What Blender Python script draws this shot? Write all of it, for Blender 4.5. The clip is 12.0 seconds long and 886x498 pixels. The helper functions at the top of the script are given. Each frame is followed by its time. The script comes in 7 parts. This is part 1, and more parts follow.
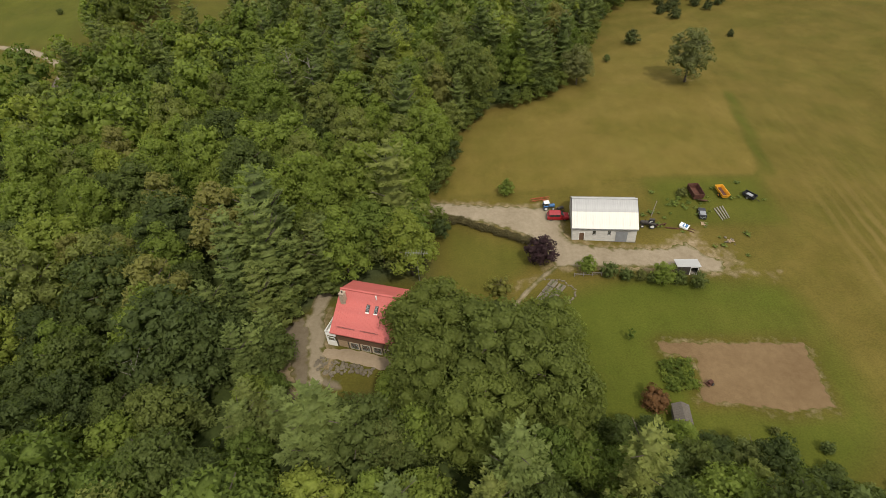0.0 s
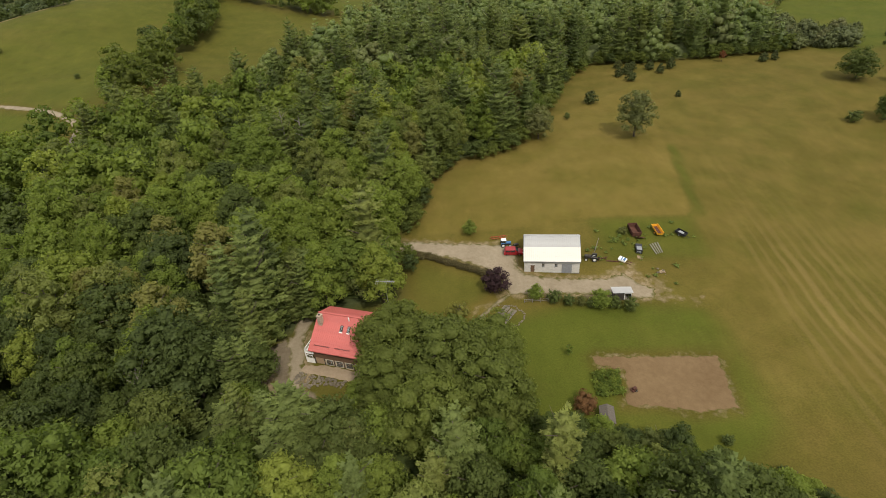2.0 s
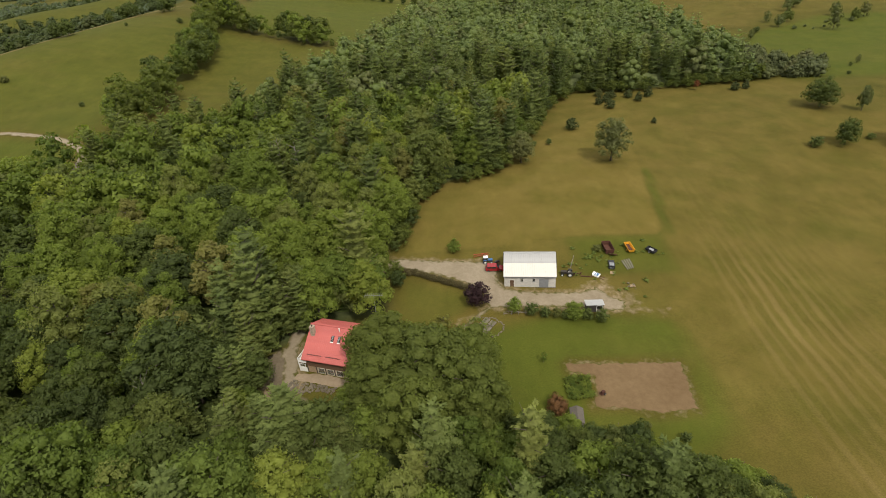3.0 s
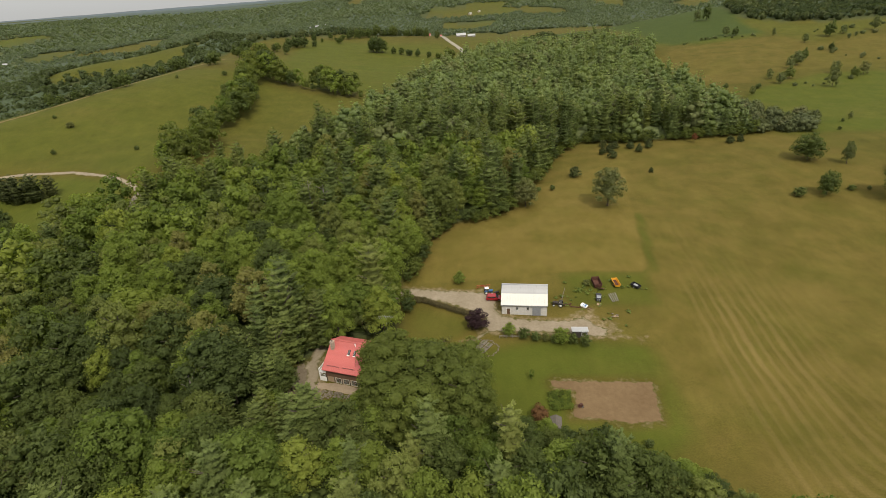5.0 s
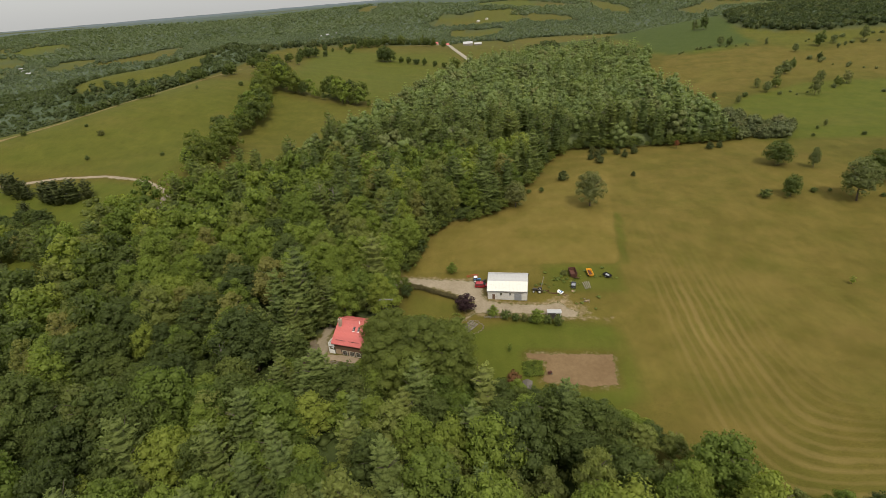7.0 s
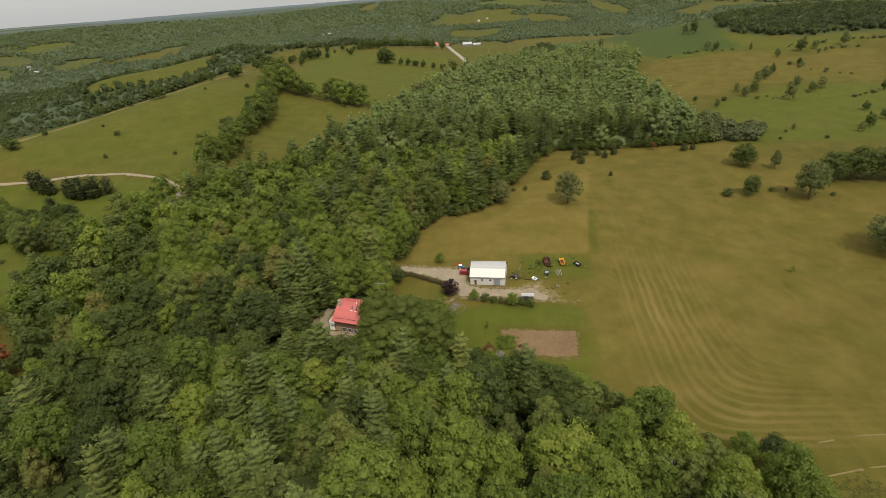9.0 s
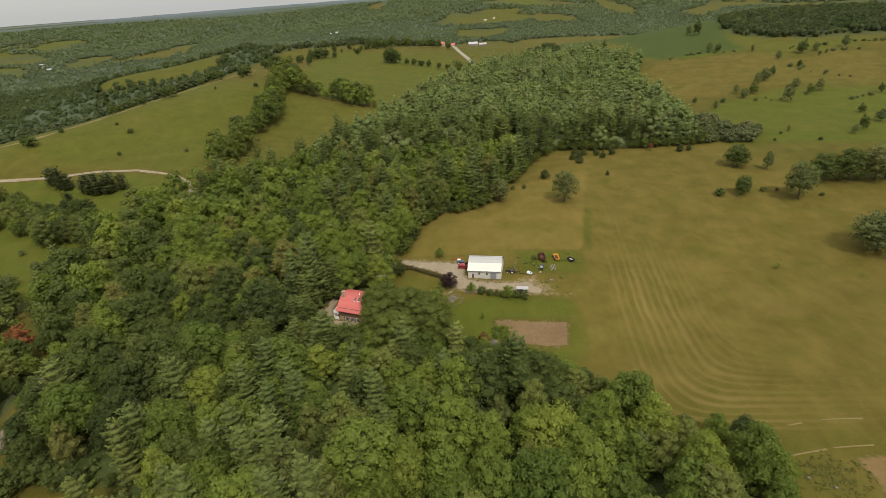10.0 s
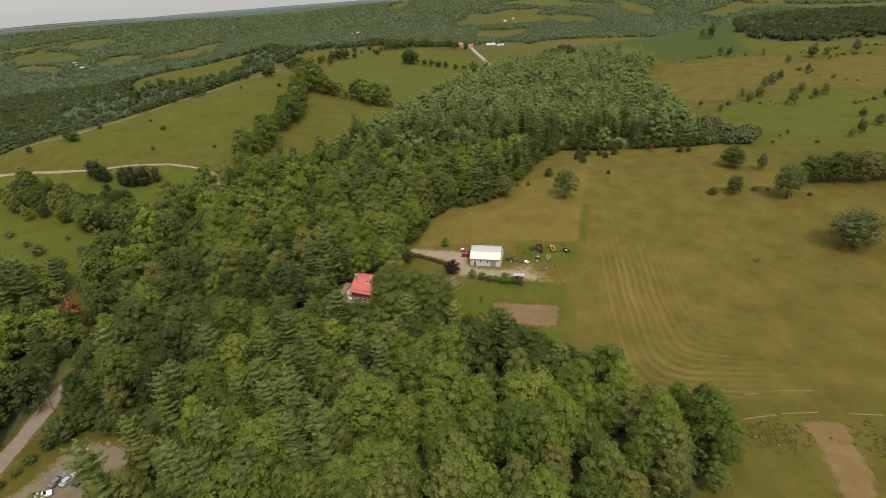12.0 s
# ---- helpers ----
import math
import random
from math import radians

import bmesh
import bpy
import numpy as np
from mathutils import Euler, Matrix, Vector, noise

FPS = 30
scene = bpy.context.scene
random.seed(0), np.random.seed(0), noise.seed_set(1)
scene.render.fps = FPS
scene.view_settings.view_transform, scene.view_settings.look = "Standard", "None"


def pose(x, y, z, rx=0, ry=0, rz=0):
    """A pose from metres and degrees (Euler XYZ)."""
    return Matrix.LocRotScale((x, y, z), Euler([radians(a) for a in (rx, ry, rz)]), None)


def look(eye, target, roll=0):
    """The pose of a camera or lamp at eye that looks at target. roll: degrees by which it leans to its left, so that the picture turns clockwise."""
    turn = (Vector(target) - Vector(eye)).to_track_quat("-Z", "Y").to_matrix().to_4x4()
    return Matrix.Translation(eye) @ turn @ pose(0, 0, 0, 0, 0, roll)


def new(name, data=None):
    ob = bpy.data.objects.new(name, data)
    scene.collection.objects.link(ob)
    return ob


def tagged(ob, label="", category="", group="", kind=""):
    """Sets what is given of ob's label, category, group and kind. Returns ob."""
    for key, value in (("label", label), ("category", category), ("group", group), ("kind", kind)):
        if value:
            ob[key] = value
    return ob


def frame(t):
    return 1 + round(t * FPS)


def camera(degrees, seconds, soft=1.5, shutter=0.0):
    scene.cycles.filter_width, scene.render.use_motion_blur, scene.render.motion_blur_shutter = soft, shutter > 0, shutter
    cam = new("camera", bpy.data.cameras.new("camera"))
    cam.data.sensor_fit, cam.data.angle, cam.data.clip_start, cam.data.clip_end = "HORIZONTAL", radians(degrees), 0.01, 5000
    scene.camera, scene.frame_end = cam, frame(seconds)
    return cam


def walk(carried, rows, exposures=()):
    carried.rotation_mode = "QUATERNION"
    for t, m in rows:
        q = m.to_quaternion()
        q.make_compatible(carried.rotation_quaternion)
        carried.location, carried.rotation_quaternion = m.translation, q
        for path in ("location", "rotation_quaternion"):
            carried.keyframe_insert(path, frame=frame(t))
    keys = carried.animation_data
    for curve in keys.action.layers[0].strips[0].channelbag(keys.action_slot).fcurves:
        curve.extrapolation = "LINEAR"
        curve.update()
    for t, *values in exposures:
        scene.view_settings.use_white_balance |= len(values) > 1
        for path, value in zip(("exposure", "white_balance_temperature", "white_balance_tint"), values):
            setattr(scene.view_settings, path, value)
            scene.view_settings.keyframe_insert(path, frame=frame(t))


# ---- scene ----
cam = camera(79.2, 12.0, soft=0.85)
METRES, EYE, TILT, LEAN, TURN = 126.0, 69.0, -38.8, 4.1, 0.0
ROWS = [
    (0.0, 0.0, 0.0, 0.0, 0.0, 0.0, -0.0),
    (0.5, 0.0149, -0.0293, -0.0085, 0.3, 1.43, -0.21),
    (1.0, 0.0287, -0.0596, -0.0182, 0.23, 2.9, -0.12),
    (1.5, 0.0417, -0.0908, -0.0285, -0.06, 4.24, 0.13),
    (2.0, 0.0534, -0.124, -0.0385, -0.33, 5.52, 0.34),
    (2.5, 0.064, -0.1585, -0.0483, -0.66, 6.74, 0.56),
    (3.0, 0.0725, -0.1942, -0.0594, -0.83, 8.01, 0.6),
    (5.0, 0.1093, -0.3444, -0.1078, 1.32, 12.51, -1.12),
    (5.5, 0.1205, -0.3836, -0.1244, 1.6, 13.25, -1.29),
    (6.0, 0.132, -0.4248, -0.1407, 1.91, 13.18, -1.38),
    (6.5, 0.1437, -0.4677, -0.1584, 2.09, 13.11, -1.47),
    (7.0, 0.156, -0.5119, -0.1767, 2.27, 13.03, -1.47),
    (9.0, 0.2034, -0.6842, -0.2364, 2.33, 12.78, -1.76),
    (9.5, 0.2154, -0.7209, -0.2498, 2.56, 12.71, -2.01),
    (10.0, 0.2273, -0.7565, -0.2645, 2.83, 12.63, -2.34),
    (10.5, 0.24, -0.7915, -0.2794, 3.2, 12.62, -2.74),
    (11.0, 0.2529, -0.8264, -0.2957, 3.74, 12.57, -3.11),
    (11.5, 0.2662, -0.8618, -0.3122, 4.16, 12.53, -3.51),
    (12.0, 0.2806, -0.8987, -0.3288, 4.44, 12.47, -3.7),
]
walk(cam, [(t, pose(0, 0, EYE, TILT, LEAN, TURN) @ pose(METRES * x, METRES * y, METRES * z, 90 + pitch, roll, yaw)) for t, x, y, z, yaw, pitch, roll in ROWS])


# ---- daylight: a hazy summer sun under a pale, thinly clouded sky ----
SUN_AZIMUTH, SUN_HEIGHT = radians(156), radians(51)  # azimuth clockwise from +y
sun_from = Vector((math.sin(SUN_AZIMUTH) * math.cos(SUN_HEIGHT), math.cos(SUN_AZIMUTH) * math.cos(SUN_HEIGHT), math.sin(SUN_HEIGHT)))
sun_lamp = bpy.data.lights.new("sun", "SUN")
sun_lamp.energy, sun_lamp.angle, sun_lamp.color = 2.4, radians(2.5), (1.0, 0.93, 0.80)
sun = new("sun", sun_lamp)
sun.matrix_world = look(sun_from * 300, (0, 0, 0))

world = bpy.data.worlds.new("sky")
scene.world = world
world.use_nodes = True
wn, wl = world.node_tree.nodes, world.node_tree.links
wn.clear()
sky = wn.new("ShaderNodeTexSky")
sky.sky_type, sky.sun_disc = "NISHITA", False
sky.sun_elevation, sky.sun_rotation = SUN_HEIGHT, SUN_AZIMUTH
sky.air_density, sky.dust_density, sky.altitude = 1.0, 3.0, 300
# thin high cloud: three times brighter overhead than at the horizon, mixed over the blue
way = wn.new("ShaderNodeTexCoord")
split = wn.new("ShaderNodeSeparateXYZ")
rise = wn.new("ShaderNodeMath")
rise.operation, rise.use_clamp = "MAXIMUM", True
rise.inputs[1].default_value = 0.0
shade = wn.new("ShaderNodeMath")
shade.operation = "MULTIPLY_ADD"
shade.inputs[1].default_value, shade.inputs[2].default_value = 0.64, 0.36
cloud = wn.new("ShaderNodeMixRGB")
cloud.blend_type = "MULTIPLY"
cloud.inputs["Fac"].default_value = 1.0
cloud.inputs["Color1"].default_value = (9.0, 8.95, 8.7, 1)
pale = wn.new("ShaderNodeMixRGB")
pale.inputs["Fac"].default_value = 0.86
back = wn.new("ShaderNodeBackground")
back.inputs["Strength"].default_value = 0.135
out = wn.new("ShaderNodeOutputWorld")
wl.new(way.outputs["Generated"], split.inputs["Vector"])
wl.new(split.outputs["Z"], rise.inputs[0])
wl.new(rise.outputs["Value"], shade.inputs[0])
wl.new(shade.outputs["Value"], cloud.inputs["Color2"])
wl.new(sky.outputs["Color"], pale.inputs["Color1"])
wl.new(cloud.outputs["Color"], pale.inputs["Color2"])
wl.new(pale.outputs["Color"], back.inputs["Color"])
wl.new(back.outputs["Background"], out.inputs["Surface"])
scene.view_settings.exposure = 0.36


# ---- materials ----
class Graph:
    """A small wrapper to write node materials in few lines."""

    def __init__(self, name):
        self.mat = bpy.data.materials.new(name)
        self.mat.use_nodes = True
        self.nodes, self.links = self.mat.node_tree.nodes, self.mat.node_tree.links
        self.bsdf = self.nodes["Principled BSDF"]
        self.out = self.nodes["Material Output"]

    def put(self, socket, value):
        if hasattr(value, "is_output"):
            self.links.new(value, socket)
        elif isinstance(value, (tuple, list)) and socket.type == "RGBA":
            socket.default_value = (*value[:3], 1)
        else:
            socket.default_value = value

    def place(self, kind="Object"):
        return self.nodes.new("ShaderNodeTexCoord").outputs[kind]

    def where(self):
        return self.nodes.new("ShaderNodeNewGeometry").outputs["Position"]

    def noise(self, scale, detail=4, rough=0.55, at=None, stretch=None):
        n = self.nodes.new("ShaderNodeTexNoise")
        n.inputs["Scale"].default_value, n.inputs["Detail"].default_value, n.inputs["Roughness"].default_value = scale, detail, rough
        source = at or self.where()
        if stretch:
            m = self.nodes.new("ShaderNodeMapping")
            m.inputs["Scale"].default_value = stretch
            self.links.new(source, m.inputs["Vector"])
            source = m.outputs["Vector"]
        self.links.new(source, n.inputs["Vector"])
        return n.outputs["Fac"]

    def ramp(self, value, *stops):
        r = self.nodes.new("ShaderNodeValToRGB")
        while len(r.color_ramp.elements) < len(stops):
            r.color_ramp.elements.new(0.5)
        for e, (p, c) in zip(r.color_ramp.elements, stops):
            e.position, e.color = p, ((c, c, c, 1) if isinstance(c, (int, float)) else (*c, 1))
        self.put(r.inputs["Fac"], value)
        return r.outputs["Color"]

    def mix(self, fac, a, b, blend="MIX"):
        m = self.nodes.new("ShaderNodeMixRGB")
        m.blend_type = blend
        for s, v in zip(m.inputs, (fac, a, b)):
            self.put(s, v)
        return m.outputs["Color"]

    def math(self, op, a, b=0.0, c=0.0):
        m = self.nodes.new("ShaderNodeMath")
        m.operation = op
        for s, v in zip(m.inputs, (a, b, c)):
            self.put(s, v)
        return m.outputs["Value"]

    def attribute(self, name, kind="Color"):
        a = self.nodes.new("ShaderNodeAttribute")
        a.attribute_name = name
        return a.outputs[kind]

    def random(self):
        return self.nodes.new("ShaderNodeObjectInfo").outputs["Random"]

    def bump(self, height, strength=0.3, distance=0.05):
        b = self.nodes.new("ShaderNodeBump")
        b.inputs["Strength"].default_value, b.inputs["Distance"].default_value = strength, distance
        self.put(b.inputs["Height"], height)
        self.links.new(b.outputs["Normal"], self.bsdf.inputs["Normal"])

    def finish(self, colour, rough=0.8, metal=0.0, specular=0.3):
        self.put(self.bsdf.inputs["Base Color"], colour)
        self.put(self.bsdf.inputs["Roughness"], rough)
        self.put(self.bsdf.inputs["Metallic"], metal)
        self.put(self.bsdf.inputs["Specular IOR Level"], specular)
        return self.mat


def leaf_material(name, deep, fresh, dry, through_light=0.25):
    """Leaves: the tone varies from tree to tree, from clump to clump and along the leaf."""
    g = Graph(name)
    each = g.math("FRACT", g.math("ADD", g.random(), g.attribute("tint", "Fac")))
    tone = g.ramp(each, (0.0, deep), (0.30, tuple(0.5 * (a + b) for a, b in zip(deep, fresh))), (0.55, fresh), (0.80, tuple(0.85 * c for c in fresh)), (1.0, dry))
    clump = g.ramp(g.noise(0.55, 3), (0.3, 0.80), (0.7, 1.16))
    fine = g.ramp(g.noise(2.6, 2), (0.3, 0.86), (0.7, 1.12))
    colour = g.mix(1.0, g.mix(1.0, tone, clump, "MULTIPLY"), fine, "MULTIPLY")
    g.finish(colour, 0.62, specular=0.12)
    glow = g.nodes.new("ShaderNodeBsdfTranslucent")
    g.put(glow.inputs["Color"], g.mix(1.0, colour, (1.15, 1.2, 0.5), "MULTIPLY"))
    both = g.nodes.new("ShaderNodeMixShader")
    both.inputs["Fac"].default_value = through_light
    g.links.new(g.bsdf.outputs["BSDF"], both.inputs[1])
    g.links.new(glow.outputs["BSDF"], both.inputs[2])
    g.links.new(both.outputs["Shader"], g.out.inputs["Surface"])
    return g.mat


M = {}
M["maple"] = leaf_material("maple_leaves", (0.112, 0.152, 0.033), (0.196, 0.244, 0.048), (0.244, 0.278, 0.054), 0.5)
M["old_maple"] = leaf_material("old_maple_leaves", (0.124, 0.148, 0.035), (0.144, 0.170, 0.038), (0.158, 0.178, 0.040), 0.5)
M["oak"] = leaf_material("oak_leaves", (0.070, 0.092, 0.030), (0.110, 0.138, 0.038), (0.142, 0.166, 0.044), 0.48)
M["ash"] = leaf_material("ash_leaves", (0.138, 0.158, 0.050), (0.204, 0.228, 0.062), (0.232, 0.214, 0.070), 0.5)
M["pine"] = leaf_material("pine_needles", (0.124, 0.158, 0.050), (0.182, 0.218, 0.064), (0.218, 0.240, 0.066), 0.45)
# next two: far half of the wood, haze painted in as paler, bluer leaves
M["hazed_pine"] = leaf_material("hazed_pine_needles", (0.180, 0.224, 0.094), (0.232, 0.280, 0.110), (0.262, 0.292, 0.104), 0.5)
M["hazed_wood"] = leaf_material("hazed_wood_leaves", (0.156, 0.200, 0.076), (0.216, 0.264, 0.092), (0.244, 0.262, 0.094), 0.5)
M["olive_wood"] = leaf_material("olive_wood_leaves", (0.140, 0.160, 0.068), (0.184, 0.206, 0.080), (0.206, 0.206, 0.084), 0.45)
M["spruce"] = leaf_material("spruce_needles", (0.052, 0.062, 0.020), (0.066, 0.078, 0.024), (0.080, 0.084, 0.024), 0.15)
M["shrub"] = leaf_material("shrub_leaves", (0.070, 0.090, 0.024), (0.094, 0.115, 0.029), (0.112, 0.116, 0.032), 0.2)
# farthest belts: haze painted in as a lighter, bluer leaf colour
M["hazed_leaf"] = leaf_material("hazed_leaves", (0.112, 0.140, 0.082), (0.146, 0.176, 0.100), (0.172, 0.194, 0.104), 0.45)
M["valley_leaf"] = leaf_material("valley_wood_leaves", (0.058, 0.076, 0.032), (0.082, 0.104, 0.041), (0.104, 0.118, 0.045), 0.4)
# leaf colours of the sheets added to lighten dark gaps between crowns
M["far_gap_fill"] = leaf_material("far_gap_fill_leaves", (0.046, 0.065, 0.033), (0.060, 0.080, 0.038), (0.068, 0.084, 0.038), 0.1)
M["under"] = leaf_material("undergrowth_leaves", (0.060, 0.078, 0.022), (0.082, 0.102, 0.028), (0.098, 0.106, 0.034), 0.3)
M["deep_gap_fill"] = leaf_material("deep_gap_fill_leaves", (0.116, 0.150, 0.060), (0.146, 0.182, 0.070), (0.160, 0.180, 0.070), 0.35)
M["purple"] = leaf_material("purple_leaves", (0.018, 0.010, 0.013), (0.026, 0.014, 0.018), (0.035, 0.018, 0.018), 0.1)
M["red"] = leaf_material("dying_red_leaves", (0.150, 0.060, 0.026), (0.215, 0.084, 0.034), (0.170, 0.095, 0.036), 0.3)
M["rust"] = leaf_material("rusty_leaves", (0.115, 0.058, 0.024), (0.135, 0.070, 0.028), (0.125, 0.080, 0.03), 0.2)


def bark():
    g = Graph("bark")
    n = g.noise(6, 5, stretch=(1, 1, 0.2))
    g.bump(n, 0.6, 0.05)
    return g.finish(g.ramp(n, (0.3, (0.055, 0.042, 0.030)), (0.7, (0.15, 0.125, 0.10))), 0.9, specular=0.1)


def dead_wood():
    g = Graph("dead_wood")
    return g.finish(g.ramp(g.noise(4, 4), (0.3, (0.16, 0.14, 0.115)), (0.7, (0.30, 0.27, 0.23))), 0.9, specular=0.1)


M["bark"], M["dead"] = bark(), dead_wood()


def ground():
    """Meadow, hay stubble, lawn, bare earth and leaf litter, told apart by the sheet's cover attributes."""
    g = Graph("meadow_ground")
    cover = g.nodes.new("ShaderNodeSeparateColor")
    g.links.new(g.attribute("cover"), cover.inputs["Color"])
    dry, lush, bare = cover.outputs[0], cover.outputs[1], cover.outputs[2]
    broad, patch, fine, speck = g.noise(0.018, 4), g.noise(0.09, 5), g.noise(0.7, 5), g.noise(3.5, 4)
    grass = g.ramp(patch, (0.28, (0.063, 0.056, 0.010)), (0.72, (0.084, 0.068, 0.014)))
    straw = g.ramp(patch, (0.28, (0.098, 0.078, 0.015)), (0.72, (0.139, 0.104, 0.026)))
    lawn = g.ramp(patch, (0.28, (0.057, 0.070, 0.009)), (0.72, (0.077, 0.084, 0.012)))
    earth = g.ramp(fine, (0.30, (0.15, 0.108, 0.060)), (0.70, (0.24, 0.185, 0.115)))
    litter = g.ramp(fine, (0.30, (0.042, 0.052, 0.020)), (0.70, (0.070, 0.080, 0.032)))
    wobble = g.math("MULTIPLY_ADD", g.math("SUBTRACT", patch, 0.5), 0.5, g.math("MULTIPLY", g.math("SUBTRACT", broad, 0.5), 0.6))
    soft = lambda w, amount=1.0: g.ramp(g.math("ADD", w, g.math("MULTIPLY", wobble, amount)), (0.22, 0.0), (0.80, 1.0))
    colour = g.mix(soft(dry, 0.6), grass, straw)
    colour = g.mix(soft(lush, 0.6), colour, lawn)
    # green tufts, reddish dry spots and the nap of the mown grass
    colour = g.mix(g.math("MULTIPLY", g.ramp(g.noise(0.06, 8, 0.72), (0.44, 0.0), (0.74, 1.0)), 0.34), colour, lawn)
    colour = g.mix(g.math("MULTIPLY", g.ramp(g.noise(0.028, 7, 0.68, stretch=(1.0, 1.7, 1.0)), (0.50, 0.0), (0.72, 1.0)), 0.18), colour, (0.140, 0.095, 0.030))
    colour = g.mix(1.0, colour, g.ramp(g.noise(0.32, 6, 0.65, stretch=(1.0, 0.45, 1.0)), (0.30, 0.91), (0.70, 1.09)), "MULTIPLY")
    # rows left by the mower and the hay rake
    row = g.attribute("row", "Fac")
    waver = g.math("MULTIPLY_ADD", g.noise(0.4, 2), 0.5, g.math("MULTIPLY_ADD", g.noise(0.045, 3), 3.2, row))
    ridge = g.math("SINE", g.math("MULTIPLY", waver, 2 * math.pi / 2.7))
    ridge2 = g.math("SINE", g.math("MULTIPLY", waver, 2 * math.pi / 8.9))
    hay = g.math("MULTIPLY", g.ramp(g.math("MULTIPLY_ADD", ridge2, 0.22, g.math("MULTIPLY_ADD", ridge, 0.42, 0.42)), (0.30, 0.0), (0.85, 1.0)), g.ramp(g.noise(0.035, 4), (0.34, 0.2), (0.62, 1.0)))
    mown = g.math("MULTIPLY", hay, g.attribute("mown", "Fac"))
    colour = g.mix(g.math("MULTIPLY", mown, 0.55), colour, (0.185, 0.132, 0.046))
    colour = g.mix(g.ramp(g.math("ADD", bare, g.math("MULTIPLY", g.math("SUBTRACT", fine, 0.5), 0.8)), (0.35, 0.0), (0.75, 1.0)), colour, earth)
    colour = g.mix(g.attribute("crop", "Fac"), colour, g.ramp(patch, (0.28, (0.040, 0.057, 0.012)), (0.72, (0.051, 0.067, 0.015))))
    colour = g.mix(g.attribute("wood", "Fac"), colour, litter)
    colour = g.mix(1.0, colour, g.ramp(speck, (0.25, 0.78), (0.75, 1.2)), "MULTIPLY")
    g.bump(g.math("ADD", fine, g.math("MULTIPLY", speck, 0.6)), 0.55, 0.22)
    return g.finish(colour, 0.95, specular=0.08)


M["ground"] = ground()


def loose(name, dark, light, scale=1.2, bump=0.06, verge=0.0):
    g = Graph(name)
    broad, fine, grit = g.noise(0.16, 4), g.noise(scale, 5), g.noise(scale * 7, 4)
    mixed = g.math("MULTIPLY_ADD", grit, 0.35, g.math("MULTIPLY_ADD", fine, 0.35, g.math("MULTIPLY", broad, 0.45)))
    g.bump(g.math("ADD", fine, grit), 0.5, bump)
    colour = g.ramp(mixed, (0.40, dark), (0.75, light))
    if verge:  # grass creeping in from the sides
        growth = g.math("MULTIPLY_ADD", g.math("SUBTRACT", g.noise(0.45, 5, 0.65), 0.5), 2.6 * verge, g.attribute("edge", "Fac"))
        colour = g.mix(g.ramp(g.math("DIVIDE", growth, verge), (0.0, 1.0), (0.85, 0.0)), colour, g.ramp(fine, (0.3, (0.062, 0.062, 0.012)), (0.7, (0.105, 0.086, 0.024))))
    return g.finish(colour, 0.92, specular=0.12)


# ridge colours step towards blue-grey: haze painted in, stronger with distance
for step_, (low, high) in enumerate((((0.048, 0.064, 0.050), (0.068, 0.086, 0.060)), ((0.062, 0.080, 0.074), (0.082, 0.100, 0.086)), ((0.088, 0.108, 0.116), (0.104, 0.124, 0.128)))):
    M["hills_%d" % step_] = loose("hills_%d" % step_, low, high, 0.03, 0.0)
M["gravel"] = loose("pale_gravel", (0.175, 0.138, 0.090), (0.285, 0.236, 0.168), verge=0.9)
M["road"] = loose("road_gravel", (0.150, 0.118, 0.084), (0.225, 0.188, 0.145), 0.8, 0.06, 0.3)
M["far_road"] = loose("far_road_gravel", (0.20, 0.18, 0.14), (0.30, 0.27, 0.22), 0.8)
M["soil"] = loose("tilled_soil", (0.106, 0.066, 0.031), (0.176, 0.119, 0.062), 0.9, 0.12, 0.35)
M["clay"] = loose("bare_clay", (0.118, 0.074, 0.027), (0.180, 0.120, 0.052), 0.5, 0.1, 1.2)
M["worn"] = loose("worn_parking_gravel", (0.105, 0.080, 0.050), (0.18, 0.146, 0.102), verge=1.0)
M["stone_dust"] = loose("stone_dust", (0.20, 0.148, 0.096), (0.30, 0.235, 0.165), 1.6, 0.04)
M["stone"] = loose("grey_field_stone", (0.085, 0.070, 0.050), (0.215, 0.182, 0.136), 2.2, 0.04)


def plain(name, colour, rough=0.5, metal=0.0, vary=0.18, scale=1.5, stretch=None, bump=0.0, specular=0.3):
    g = Graph(name)
    n = g.noise(scale, 5, at=g.place(), stretch=stretch)
    if bump:
        g.bump(n, bump, 0.02)
    dark, light = tuple(c * (1 - vary) for c in colour), tuple(min(1, c * (1 + vary)) for c in colour)
    return g.finish(g.ramp(n, (0.3, dark), (0.7, light)), rough, metal, specular)


M["white_roof"] = plain("white_roof_steel", (0.58, 0.555, 0.50), 0.5, 0.0, 0.05, 0.6)
M["grey_roof"] = plain("weathered_roof_steel", (0.36, 0.355, 0.345), 0.5, 0.0, 0.08, 0.5)
M["block"] = plain("whitewashed_block", (0.46, 0.44, 0.405), 0.85, 0, 0.16, 1.2, (1, 1, 4), 0.3)
M["red_roof"] = plain("coral_red_roof_steel", (0.43, 0.112, 0.098), 0.45, 0.0, 0.10, 0.5)
M["brown_wood"] = plain("brown_stained_boards", (0.115, 0.066, 0.040), 0.75, 0, 0.3, 2.0, (1, 1, 6), 0.3)
M["tan_wood"] = plain("tan_boards", (0.30, 0.215, 0.135), 0.75, 0, 0.2, 2.0, (4, 4, 1), 0.2)
M["old_plank"] = plain("weathered_roof_planks", (0.105, 0.090, 0.074), 0.9, 0, 0.35, 2.0, (1, 6, 6), 0.4)
